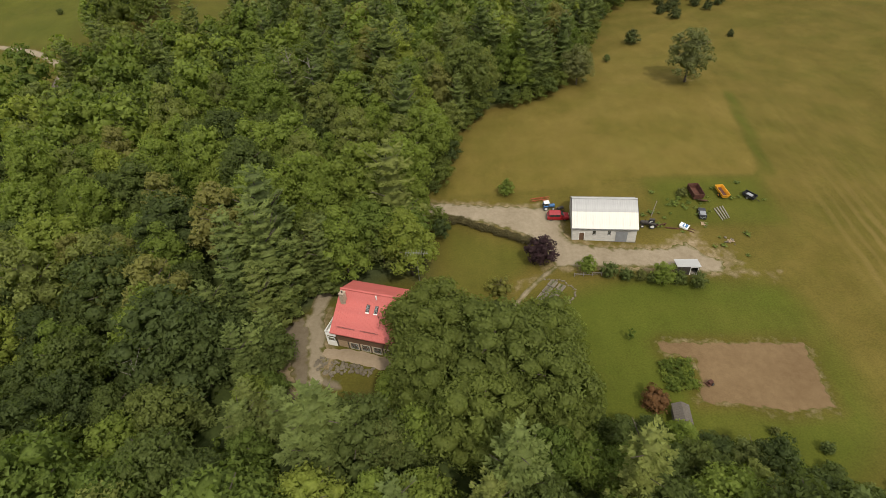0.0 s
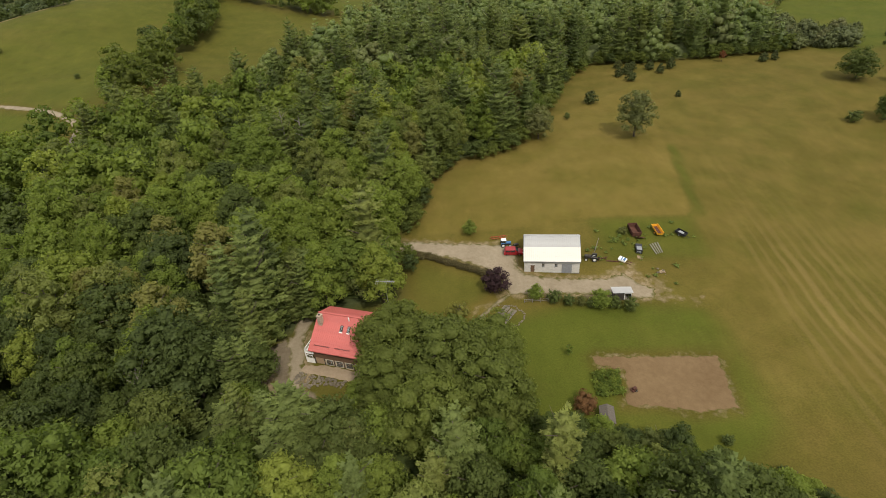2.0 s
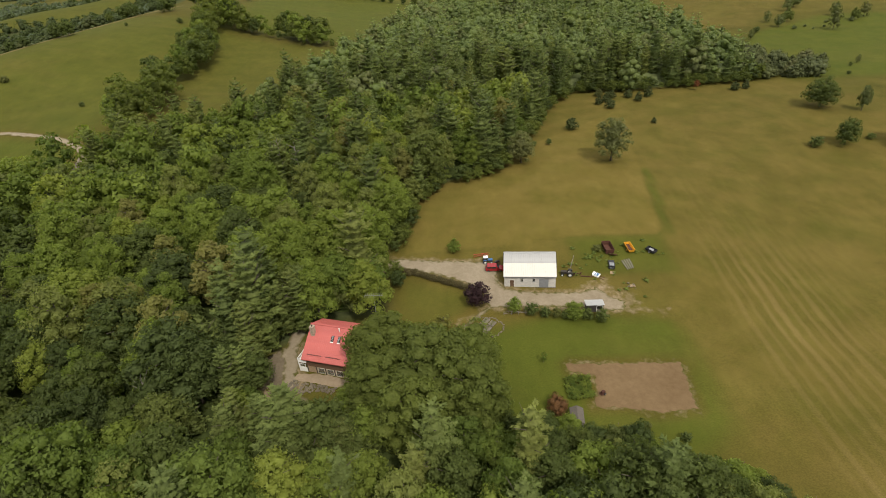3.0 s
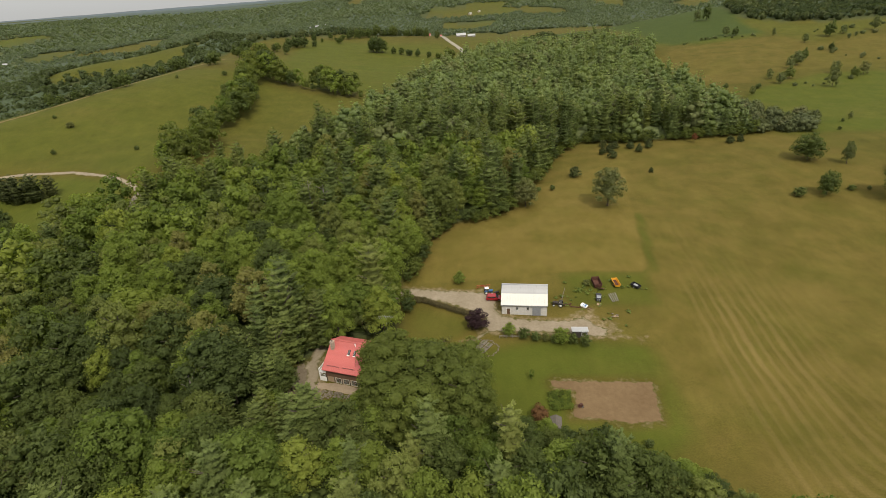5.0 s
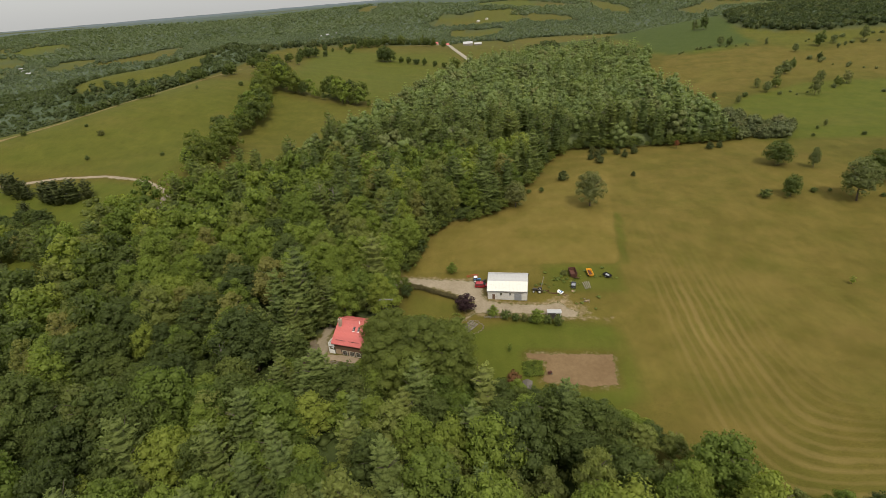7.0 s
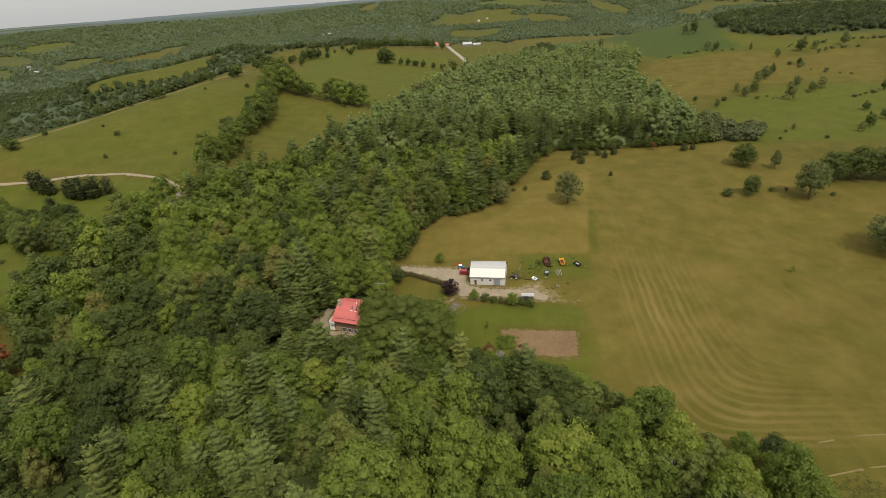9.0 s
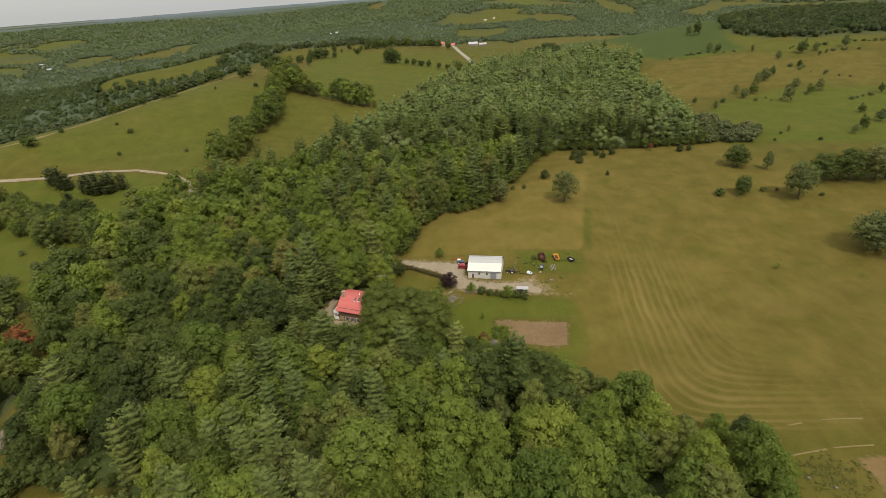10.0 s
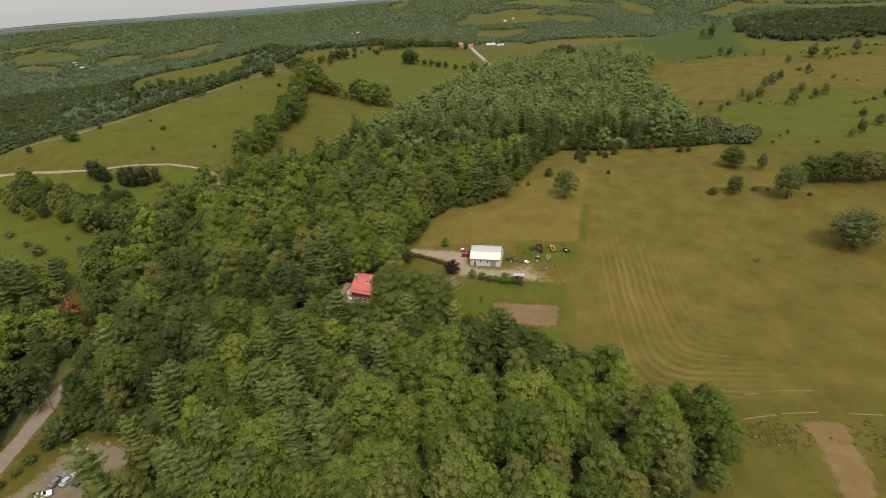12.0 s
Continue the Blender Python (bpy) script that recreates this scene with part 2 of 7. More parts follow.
M["grey_wood"] = plain("silvered_boards", (0.19, 0.168, 0.142), 0.88, 0, 0.3, 2.0, (1, 6, 6), 0.4)
M["white_paint"] = plain("white_paint", (0.72, 0.71, 0.68), 0.6, 0, 0.06)
M["dark_trim"] = plain("dark_trim", (0.045, 0.038, 0.034), 0.6, 0, 0.2)
M["black"] = plain("black_rubber", (0.018, 0.018, 0.019), 0.7, 0, 0.25)
M["grey_door"] = plain("grey_painted_door", (0.20, 0.205, 0.215), 0.6, 0, 0.1)
M["rust_steel"] = plain("rusty_steel", (0.085, 0.036, 0.024), 0.85, 0.1, 0.45, 1.6, None, 0.3)
M["yellow"] = plain("faded_yellow_enamel", (0.62, 0.29, 0.022), 0.5, 0, 0.15)
M["orange"] = plain("orange_red_enamel", (0.30, 0.055, 0.025), 0.55, 0, 0.3)
M["blue"] = plain("blue_enamel", (0.045, 0.13, 0.29), 0.45, 0, 0.15)
M["car_red"] = plain("red_car_paint", (0.26, 0.016, 0.020), 0.25, 0.0, 0.08, 1.0, None, 0, 0.5)
M["car_black"] = plain("black_car_paint", (0.017, 0.017, 0.020), 0.25, 0.0, 0.1, 1.0, None, 0, 0.5)
M["car_grey"] = plain("grey_car_paint", (0.16, 0.165, 0.175), 0.3, 0.4, 0.08, 1.0, None, 0, 0.5)
M["car_silver"] = plain("silver_car_paint", (0.40, 0.41, 0.42), 0.3, 0.5, 0.06, 1.0, None, 0, 0.5)
M["car_white"] = plain("white_car_paint", (0.70, 0.70, 0.69), 0.3, 0.0, 0.05, 1.0, None, 0, 0.5)
M["brick"] = plain("pale_chimney_brick", (0.34, 0.27, 0.20), 0.9, 0, 0.3, 3.0, None, 0.4)
M["steel"] = plain("dull_steel", (0.42, 0.42, 0.42), 0.4, 0.8, 0.12)


def glass():
    g = Graph("dark_window_glass")
    g.put(g.bsdf.inputs["Transmission Weight"], 0.9)
    return g.finish((0.75, 0.80, 0.80), 0.03, 0.0, 0.5)


M["glass"] = glass()
M["tinted"] = plain("dark_tinted_glass", (0.022, 0.026, 0.030), 0.06, 0.0, 0.1, 1.0, None, 0, 0.8)
M["cream"] = plain("cream_paint", (0.44, 0.39, 0.31), 0.6, 0, 0.08)
M["silver_leaf"] = leaf_material("grey_green_leaves", (0.125, 0.145, 0.056), (0.155, 0.176, 0.066), (0.172, 0.174, 0.066), 0.45)
M["rough_grass"] = leaf_material("rough_grass_blades", (0.150, 0.150, 0.034), (0.175, 0.168, 0.040), (0.200, 0.172, 0.048), 0.4)
M["thicket_leaf"] = leaf_material("thicket_leaves", (0.090, 0.104, 0.046), (0.124, 0.138, 0.056), (0.140, 0.138, 0.058), 0.3)
M["scrub_leaf"] = leaf_material("scrub_leaves", (0.100, 0.116, 0.042), (0.122, 0.140, 0.048), (0.140, 0.140, 0.050), 0.15)
M["hay"] = loose("dry_hay", (0.115, 0.086, 0.034), (0.19, 0.145, 0.062), 2.0, 0.05)
M["weed_leaf"] = leaf_material("weed_leaves", (0.110, 0.145, 0.030), (0.135, 0.170, 0.034), (0.155, 0.165, 0.040), 0.15)


# ---- helpers for building ----
def mesh_of(name, verts, faces, mats, smooth=False, index=None):
    """A mesh from arrays of vertices and equal-sided faces, or lists."""
    me = bpy.data.meshes.new(name)
    verts = np.asarray(verts, dtype=np.float32)
    if isinstance(faces, np.ndarray):
        n, k = faces.shape
        me.vertices.add(len(verts))
        me.vertices.foreach_set("co", verts.ravel())
        me.loops.add(n * k)
        me.loops.foreach_set("vertex_index", faces.astype(np.int32).ravel())
        me.polygons.add(n)
        me.polygons.foreach_set("loop_start", np.arange(0, n * k, k, dtype=np.int32))
        me.polygons.foreach_set("loop_total", np.full(n, k, dtype=np.int32))
        me.update(calc_edges=True)
    else:
        me.from_pydata([tuple(v) for v in verts], [], faces)
    for m in mats if isinstance(mats, (list, tuple)) else [mats]:
        me.materials.append(m)
    if index is not None:
        me.polygons.foreach_set("material_index", np.asarray(index, dtype=np.int32))
    if smooth:
        me.polygons.foreach_set("use_smooth", np.ones(len(me.polygons), dtype=bool))
    me.validate()
    return me


def part(name, bm, material, parent=None, label="", smooth=False):
    """One mesh object out of a bmesh, under a thing or under a part."""
    me = bpy.data.meshes.new(name)
    bm.to_mesh(me)
    bm.free()
    me.materials.append(material)
    if smooth:
        me.polygons.foreach_set("use_smooth", np.ones(len(me.polygons), dtype=bool))
    ob = new(name, me)
    if parent:
        ob.parent = parent
    return tagged(ob, label)


def thing(name, m, label, category, group="", kind=""):
    ob = new(name)
    ob.matrix_world = m
    return tagged(ob, label, category, group, kind)


def box(bm, x0, x1, y0, y1, z0, z1, bevel=0.0, m=None):
    made = bmesh.ops.create_cube(bm, size=1.0)["verts"]
    bmesh.ops.scale(bm, vec=(x1 - x0, y1 - y0, z1 - z0), verts=made)
    bmesh.ops.translate(bm, vec=((x0 + x1) / 2, (y0 + y1) / 2, (z0 + z1) / 2), verts=made)
    if m is not None:
        bmesh.ops.transform(bm, matrix=m, verts=made)
    if bevel:
        edges = list({e for v in made for e in v.link_edges})
        bmesh.ops.bevel(bm, geom=edges, offset=bevel, segments=1, affect="EDGES")
    return bm


def boxed(*spans, bevel=0.0):
    bm = bmesh.new()
    for s in spans:
        box(bm, *s, bevel=bevel)
    return bm


def rod(bm, a, b, r0, r1=None, n=8):
    """A tapered round bar from a to b."""
    a, b, r1 = Vector(a), Vector(b), r0 if r1 is None else r1
    made = bmesh.ops.create_cone(bm, cap_ends=True, segments=n, radius1=r0, radius2=r1, depth=(b - a).length)["verts"]
    bmesh.ops.transform(bm, matrix=Matrix.Translation((a + b) / 2) @ (b - a).to_track_quat("Z", "Y").to_matrix().to_4x4(), verts=made)
    return bm


def prism(outline, y0, y1):
    """A solid with the outline (x, z) from y0 to y1."""
    bm = bmesh.new()
    front, rear = [bm.verts.new((x, y0, z)) for x, z in outline], [bm.verts.new((x, y1, z)) for x, z in outline]
    bm.faces.new(front)
    bm.faces.new(rear[::-1])
    for i in range(len(outline)):
        j = (i + 1) % len(outline)
        bm.faces.new((front[j], front[i], rear[i], rear[j]))
    bmesh.ops.recalc_face_normals(bm, faces=bm.faces)
    return bm


def turned(bm, m):
    bmesh.ops.transform(bm, matrix=m, verts=bm.verts)
    return bm


# ---- the lie of the land: x, y, spread and height of each rise or hollow ----
NEAR_RISES = [(45, 60, 40, -3.1), (110, 50, 45, -2.0), (150, 105, 45, -4.1), (100, 0, 60, 3.4), (30, 120, 50, 5.9), (100, 200, 60, 2.4), (160, 240, 60, 2.2), (-150, 130, 80, 2.1), (-60, 220, 90, 2.3), (-150, 210, 55, 12.1), (-300, 220, 50, 23.1), (-265, 290, 55, 13.4)]
FAR_RISES = [(-225, 345, 65, 21.1), (-225, 440, 70, 21.2), (-215, 540, 75, 21.7), (-200, 670, 85, 17.7), (-60, 420, 110, 11.3), (100, 500, 130, 5.7), (250, 340, 90, 3.0), (230, 540, 100, 6.9), (380, 500, 120, 10.5), (350, 740, 140, 15.8), (540, 740, 180, 37.3), (-90, 830, 130, 22.4), (300, 150, 120, 10.6), (-402, 545, 62, 33), (-345, 655, 62, 27), (-298, 745, 65, 24), (-440, 450, 50, 7), (-232, 875, 75, 22)]
BUMPS = NEAR_RISES + FAR_RISES


def land(x, y):
    x, y = np.asarray(x, float), np.asarray(y, float)
    s = np.clip((np.hypot(x, y + 100) - 1100) / 3600, 0, 1)
    z = -6 + 78 * s * s * (3 - 2 * s)
    for a, b, c, h in BUMPS:
        z = z + h * np.exp(-((x - a) ** 2 + (y - b) ** 2) / (2 * c * c))
    # long swells of the distant hills
    far = np.clip((np.hypot(x - 50, y - 200) - 650) / 500, 0, 1)
    return z + far * (11 * np.sin(x / 310 + 1.3) * np.cos(y / 390 + 0.4) + 7 * np.sin(x / 170 - y / 230) - 7)


def ground_z(x, y):
    return float(land(x, y))


def inside(x, y, outline):
    """Signed distance to a closed outline, positive inside."""
    x, y = np.asarray(x, float), np.asarray(y, float)
    best, hit = np.full(x.shape, 1e9), np.zeros(x.shape, bool)
    for (ax, ay), (bx, by) in zip(outline, outline[1:] + outline[:1]):
        dx, dy = bx - ax, by - ay
        k = np.clip(((x - ax) * dx + (y - ay) * dy) / (dx * dx + dy * dy + 1e-9), 0, 1)
        best = np.minimum(best, np.hypot(x - ax - k * dx, y - ay - k * dy))
        cross = (ay > y) != (by > y)
        hit ^= cross & (x < (bx - ax) * (y - ay) / ((by - ay) + 1e-12) + ax)
    return np.where(hit, best, -best)


def along(x, y, line):
    """Distance to an open line."""
    x, y = np.asarray(x, float), np.asarray(y, float)
    best = np.full(x.shape, 1e9)
    for (ax, ay), (bx, by) in zip(line, line[1:]):
        dx, dy = bx - ax, by - ay
        k = np.clip(((x - ax) * dx + (y - ay) * dy) / (dx * dx + dy * dy + 1e-9), 0, 1)
        best = np.minimum(best, np.hypot(x - ax - k * dx, y - ay - k * dy))
    return best


def step(d, width):
    k = np.clip(d / (2 * width) + 0.5, 0, 1)
    return k * k * (3 - 2 * k)


# ---- the plan ----
WOOD_EAST = [(-4, 96), (-5, 108), (-2, 122), (1, 136), (9, 144), (28, 153), (44, 186), (58, 225), (77, 250), (105, 241), (133, 239), (162, 238), (170, 250)]
WOOD_FAR = [(172, 305), (182, 350), (171, 400), (182, 460), (195, 515), (192, 570), (160, 628), (115, 640), (66, 640), (26, 615), (-8, 510), (-34, 430), (-46, 378), (-56, 338), (-74, 299), (-87, 252), (-96, 214), (-110, 198)]
WOOD_NEAR = [(-124, 188), (-142, 168), (-168, 148), (-158, 116), (-156, 86), (-148, 62), (-112, 40), (-104, 14), (-97, 0), (-88, -9), (-66, -11), (-63, -26), (-72, -48), (66, -48), (80, -30), (90, -18), (95, -3), (84, 3), (73, 6), (64, 16), (53, 29), (46, 37), (34, 42), (22, 45), (18, 52), (11, 61), (2, 68), (-3, 78)]
WOOD = WOOD_EAST + WOOD_FAR + WOOD_NEAR
WOOD_WEST = [(-320, 76), (-197, 80), (-158, 84), (-150, 58), (-118, 36), (-112.0, 10), (-107.6, -16), (-101, -60), (-320, -60)]
HOUSE_YARD = [(-38.5, 69.5), (-31, 73), (-25, 77), (-14, 81), (-6, 79), (-7, 72), (-10, 64), (-12, 58), (-14, 55), (-18, 53), (-24, 50.5), (-29, 50.5), (-34, 58), (-39, 65)]
HEDGE_HILL = [(-132, 204), (-140, 267), (-146, 340), (-165, 455)]
HEDGE_FIELD = [(-158, 418), (-136, 415), (-100, 408), (-66, 388)]
ROAD = [(-299, 186.5), (-282, 190), (-255, 196), (-236, 202.5), (-212, 213), (-187, 214), (-161, 204.5), (-146, 194.5), (-136, 184), (-127, 150), (-118, 90), (-112, 30), (-108.6, 6), (-107, -3), (-104.4, -18), (-100, -45), (-97, -70)]
SOIL = [(31.9, 62.3), (38, 61.9), (56.3, 60.9), (55.4, 54.8), (54.6, 48.4), (47.8, 48), (40.2, 49.8), (35, 50.2), (36.6, 54), (37.2, 58.4), (32, 60)]
DRIVE = [(-8, 104), (3.6, 101.4), (13, 99.8), (19, 98.4), (20.5, 95), (20.6, 90), (22, 87.6), (29.2, 85.6), (40.4, 84.8), (45, 86.5), (47, 83), (50.5, 80.8), (49, 77.6), (39, 79.4),
         (30.3, 80.2), (23.8, 80.6), (17.8, 81), (15.8, 83.5), (17, 86.5), (12.5, 90.6), (4.4, 95.2), (-4.2, 98.5), (-9, 99)]
YARD_TRACK = [(-8, 101), (-17, 96), (-22, 90), (-28, 80), (-30, 72), (-30, 69)]
YARD_LANE = [(-31.5, 72.5), (-27.8, 72.5), (-26.6, 66), (-26.0, 60), (-25.2, 54), (-25.0, 50.5), (-27.4, 50.5), (-28.6, 56), (-29.6, 62), (-30.4, 67)]
YARD_DIRT = [(-35.5, 69.5), (-33, 71), (-29.5, 72), (-28.6, 64), (-27.4, 57), (-26.8, 51), (-28.2, 51.5), (-30.6, 57), (-32.6, 62), (-35.5, 66)]
PARKING = [(-87, -13), (-80, -11), (-70, -11.5), (-66, -15), (-70, -24), (-74, -36), (-94, -36), (-89, -24)]
CLAY = [(112.4, 0), (118, 1.2), (124, -0.4), (122, -8), (121, -16.6), (118.2, -23), (113, -60), (105, -60), (110.4, -23.4), (112.2, -15.3), (113.2, -6.4)]
HAYFIELD = [(84, 150), (77, 110), (76, 90), (74.5, 54), (73, 24), (79, 13), (98, 9), (160, 9), (220, 9), (200, 100), (160, 130), (130, 150)]


RIDGE_WOOD = [(330, 655), (348, 585), (386, 560), (440, 562), (540, 550), (680, 600), (620, 820), (440, 860), (367, 761)]
NEAR_OPEN = [(-330, 60), (-315, 215), (-296, 258), (-268, 312), (-240, 350), (-232, 450), (-222, 562), (-202, 700), (-120, 815), (-40, 890), (60, 760), (110, 690), (210, 860), (330, 800), (360, 740), (330, 640), (317, 605), (342, 560), (380, 540), (445, 546), (560, 530), (640, 440), (520, 60), (300, -100), (-300, -100)]


FARM_OPEN = [(-105, 1020), (-50, 960), (60, 1000), (170, 985), (150, 1090), (50, 1110), (-15, 1160), (-95, 1175)]
# fields among the far woods: outline, dryness, lushness
FAR_FIELDS = [
    ([(-425, 500), (-420, 560), (-385, 625), (-345, 690), (-305, 680), (-308, 600), (-322, 557), (-345, 520), (-385, 498)], 0.4, 0.45),
    ([(-300, 690), (-318, 750), (-285, 810), (-250, 900), (-205, 920), (-190, 860), (-225, 780), (-262, 700)], 0.55, 0.2),
    ([(-1700, 1640), (-1680, 1830), (-1780, 2340), (-1620, 2150), (-1590, 1860), (-1590, 1690), (-1630, 1580)], 1.0, 0.0),
    ([(-1540, 1560), (-1545, 1690), (-1360, 1620), (-1090, 1330), (-1000, 1130), (-1200, 1250), (-1450, 1460)], 0.3, 0.4),
    ([(-1520, 1740), (-1580, 1940), (-1480, 1990), (-1390, 1880), (-1375, 1670)], 0.0, 0.9),
    ([(-1290, 1310), (-1030, 1110), (-940, 1060), (-870, 960), (-990, 1000), (-1080, 1060)], 0.1, 0.8),
    ([(-830, 1150), (-815, 1250), (-810, 1370), (-975, 1860), (-770, 1500), (-725, 1310), (-735, 1180)], 0.85, 0.1),
    ([(-930, 1140), (-960, 1280), (-875, 1270), (-835, 1150), (-855, 1060)], 0.5, 0.3),
    ([(-580, 2960), (-585, 3230), (-530, 3440), (-485, 3150), (-505, 2900)], 1.0, 0.0),
    ([(-12, 740), (-27, 1195), (47, 1228), (137, 1000), (132, 770), (97, 730), (43, 700)], 0.7, 0.2),
    ([(-45, 1420), (-35, 1640), (100, 1570), (110, 1450), (60, 1280)], 0.5, 0.4),
    ([(-150, 1880), (-48, 2043), (67, 2225), (190, 2209), (185, 2060), (53, 1850), (-98, 1790)], 0.5, 0.4),
    ([(34, 1900), (173, 1990), (240, 1832), (159, 1710), (52, 1740)], 0.3, 0.6),
    ([(178, 1860), (234, 2010), (320, 1646), (300, 1500), (196, 1610)], 0.7, 0.2),
    ([(509, 2506), (557, 2451), (500, 1700), (454, 1560), (415, 1750)], 0.6, 0.3),
    ([(560, 1560), (721, 1780), (798, 1950), (1040, 1530), (880, 1200), (840, 1380), (850, 1680), (729, 1640), (600, 1450)], 0.75, 0.1),
]
CROP = [(138, 766), (141, 886), (235, 1000), (300, 1010), (370, 850), (365, 750), (334, 647), (313, 598), (305, 551), (309, 522), (276, 522), (222, 525), (212, 556), (214, 632), (211, 759), (177, 748)]


def far_wooded(x, y):
    """Where woods cover the hills and the valley beyond the farm."""
    k = np.sin(x / 210 + 1.2 * np.sin(y / 330)) * np.sin(y / 240 + 0.9 * np.sin(x / 260)) + 0.35 * np.sin(x / 95 + y / 120)
    yes = (inside(x, y, NEAR_OPEN) < np.where((x < -100) & (y < 830), -42, -6)) & (inside(x, y, WOOD) < -5) & (inside(x, y, FARM_OPEN) < 0) & (inside(x, y, CROP) < 0) & (k > np.where(x > -100, -0.42, -2.0))
    yes &= along(x, y, [(-40, 1010), (-8, 786), (24, 640)]) > 16
    yes &= y > 40
    ragged = 11 * np.sin(x / 19 + 2 * np.sin(y / 37)) * np.sin(y / 23 + 1.6 * np.sin(x / 41))
    for outline, _, _ in FAR_FIELDS:
        yes &= inside(x, y, outline) < ragged
    return yes


def spaced(lo, hi, fine, reach):
    """Grid lines: even and fine from lo to hi, then ever wider out to reach."""
    core = list(np.arange(lo, hi + 0.1, fine))
    for sign, end in ((1, hi), (-1, lo)):
        at, gap = end, fine
        while abs(at) < reach:
            gap *= 1.13
            at += sign * gap
            core.append(at)
    return np.array(sorted(core))


gx, gy = spaced(-300, 300, 2.5, 4700), spaced(-70, 420, 2.5, 4700)
GX, GY = np.meshgrid(gx, gy)
GZ = land(GX, GY)
index = np.arange(GX.size).reshape(GX.shape)
quads = np.stack([index[:-1, :-1], index[:-1, 1:], index[1:, 1:], index[1:, :-1]], -1).reshape(-1, 4)
ground_mesh = mesh_of("ground", np.stack([GX, GY, GZ], -1).reshape(-1, 3), quads, M["ground"], smooth=True)

dry = np.full(GX.shape, 0.28)
lush = np.full(GX.shape, 0.32)
bare = np.zeros(GX.shape)


def cover(outline, width, d=None, l=None, b=None):
    global dry, lush, bare
    w = step(inside(GX, GY, outline), width)
    dry = dry if d is None else dry * (1 - w) + d * w
    lush = lush if l is None else lush * (1 - w) + l * w
    bare = bare if b is None else bare * (1 - w) + b * w


cover([(-9, 66), (75, 30), (250, -90), (330, 60), (200, 170), (170, 240), (60, 250), (0, 140)], 12, 0.54, 0.16)      # the big mown field
cover([(-4, 106), (20, 106), (46, 109.5), (69, 109), (72, 128), (76, 150), (82, 182), (88, 215), (30, 170), (0, 140)], 1.5, 1.05, 0.0)
cover([(69.6, 108), (73, 128), (77, 150), (79.4, 150), (75.6, 128), (72.4, 108)], 1.2, 0.1, 0.6)                             # behind the barn
cover([(8, 62), (14, 72), (34, 78), (58, 77), (66, 66), (60, 44), (44, 34), (20, 44)], 4, 0.2, 0.88)               # lawn round the plot
cover([(-6, 76), (-4, 94), (14, 86), (12, 70)], 3, 0.42, 0.45)
cover([(60, 84), (60, 20), (76, 12), (78, 100)], 5, 0.62, 0.18)                                                      # green strip beside the rows
cover([(180, 300), (216, 345), (275, 372), (345, 366), (430, 340), (430, 215), (265, 222), (180, 240)], 8, 0.0, 1.05)
cover([(178, 468), (242, 500), (323, 486), (345, 405), (319, 390), (235, 385), (180, 355)], 7, 0.5, 0.3)
cover([(120, 680), (200, 830), (310, 800), (355, 740), (315, 590), (305, 520), (241, 512), (185, 560)], 8, 0.0, 0.9)
cover([(-155, 400), (-50, 385), (-56, 338), (-86, 252), (-95, 212), (-118, 214), (-133, 267), (-139, 340)], 5, 0.36, 0.5)
cover([(-130, 420), (-60, 400), (-20, 500), (5, 640), (-20, 760), (-200, 740), (-160, 470)], 9, 0.30, 0.72)
cover([(-290, 184), (-210, 206), (-186, 207), (-160, 198), (-146, 188), (-150, 140), (-300, 140)], 4, 0.1, 0.85)                   # green slope below the road
cover([(-265, 156), (-172, 132), (-150, 111), (-158, 86), (-200, 80), (-300, 90), (-300, 150)], 6, 0.0, 0.95)
cover([(-300, 215), (-216, 221), (-150, 205), (-140, 280), (-150, 440), (-240, 420), (-300, 300)], 12, 0.34, 0.62)
cover([(84, 8), (170, 12), (200, -80), (90, -80)], 5, 0.40, 0.34)                                                         # stubble by the clay track
cover([(42, 91), (68, 91), (68, 108), (42, 108)], 3, 0.2, 0.66)                                                     # rank grass among the machines
cover([(38, 84), (54, 86), (56, 78), (62, 80), (60, 74), (50, 76)], 2.5, 0.6, 0.1, 0.5)
cover([(20, 85.2), (38, 83), (39, 87), (22, 89)], 1.5, 0.7, 0.0, 0.42)                                              # trodden ground before the barn
cover([(8, 79), (17, 82), (18, 80), (12, 75), (4, 70)], 1.5, 0.7, 0.1, 0.4)
cover([(44.5, 80), (48.5, 80), (50.5, 89), (47, 91), (44, 89.5), (40.5, 87.5)], 1.6, 0.7, 0.0, 0.55)
cover([(24, 104.5), (31, 106), (37, 105), (40, 102.5), (30, 103)], 1.5, 0.7, 0.0, 0.32)
cover([(62, 157), (76, 156), (82, 160), (70, 162)], 2, 0.7, 0, 0.35)
cover([(-5, 103), (14, 101), (22, 104), (20, 99), (0, 101)], 1.5, 0.6, 0, 0.35)
cover([(-40, 58), (-33, 72), (-27, 74), (-24, 60), (-26, 50), (-33, 55)], 2, 0.5, 0, 0.85)
for outline, amount in ((SOIL, 0.5), (DRIVE, 0.72), (CLAY, 0.4), (PARKING, 0.7)):
    near_edge = step(inside(GX, GY, outline) + 1.4, 2.4)
    bare, lush = np.maximum(bare, amount * near_edge), lush * (1 - near_edge)
verge = step(np.where(GY > 180, 2.2, 4.2) - along(GX, GY, ROAD), 1.4)
bare, lush = np.maximum(bare, 0.5 * verge), lush * (1 - verge)
away = np.hypot(GX - 40, GY - 200)
noise_far = np.sin(GX / 130 + 0.7 * np.sin(GY / 170)) * np.sin(GY / 150 + 0.8 * np.sin(GX / 210))
mid = step(away - 620, 80)
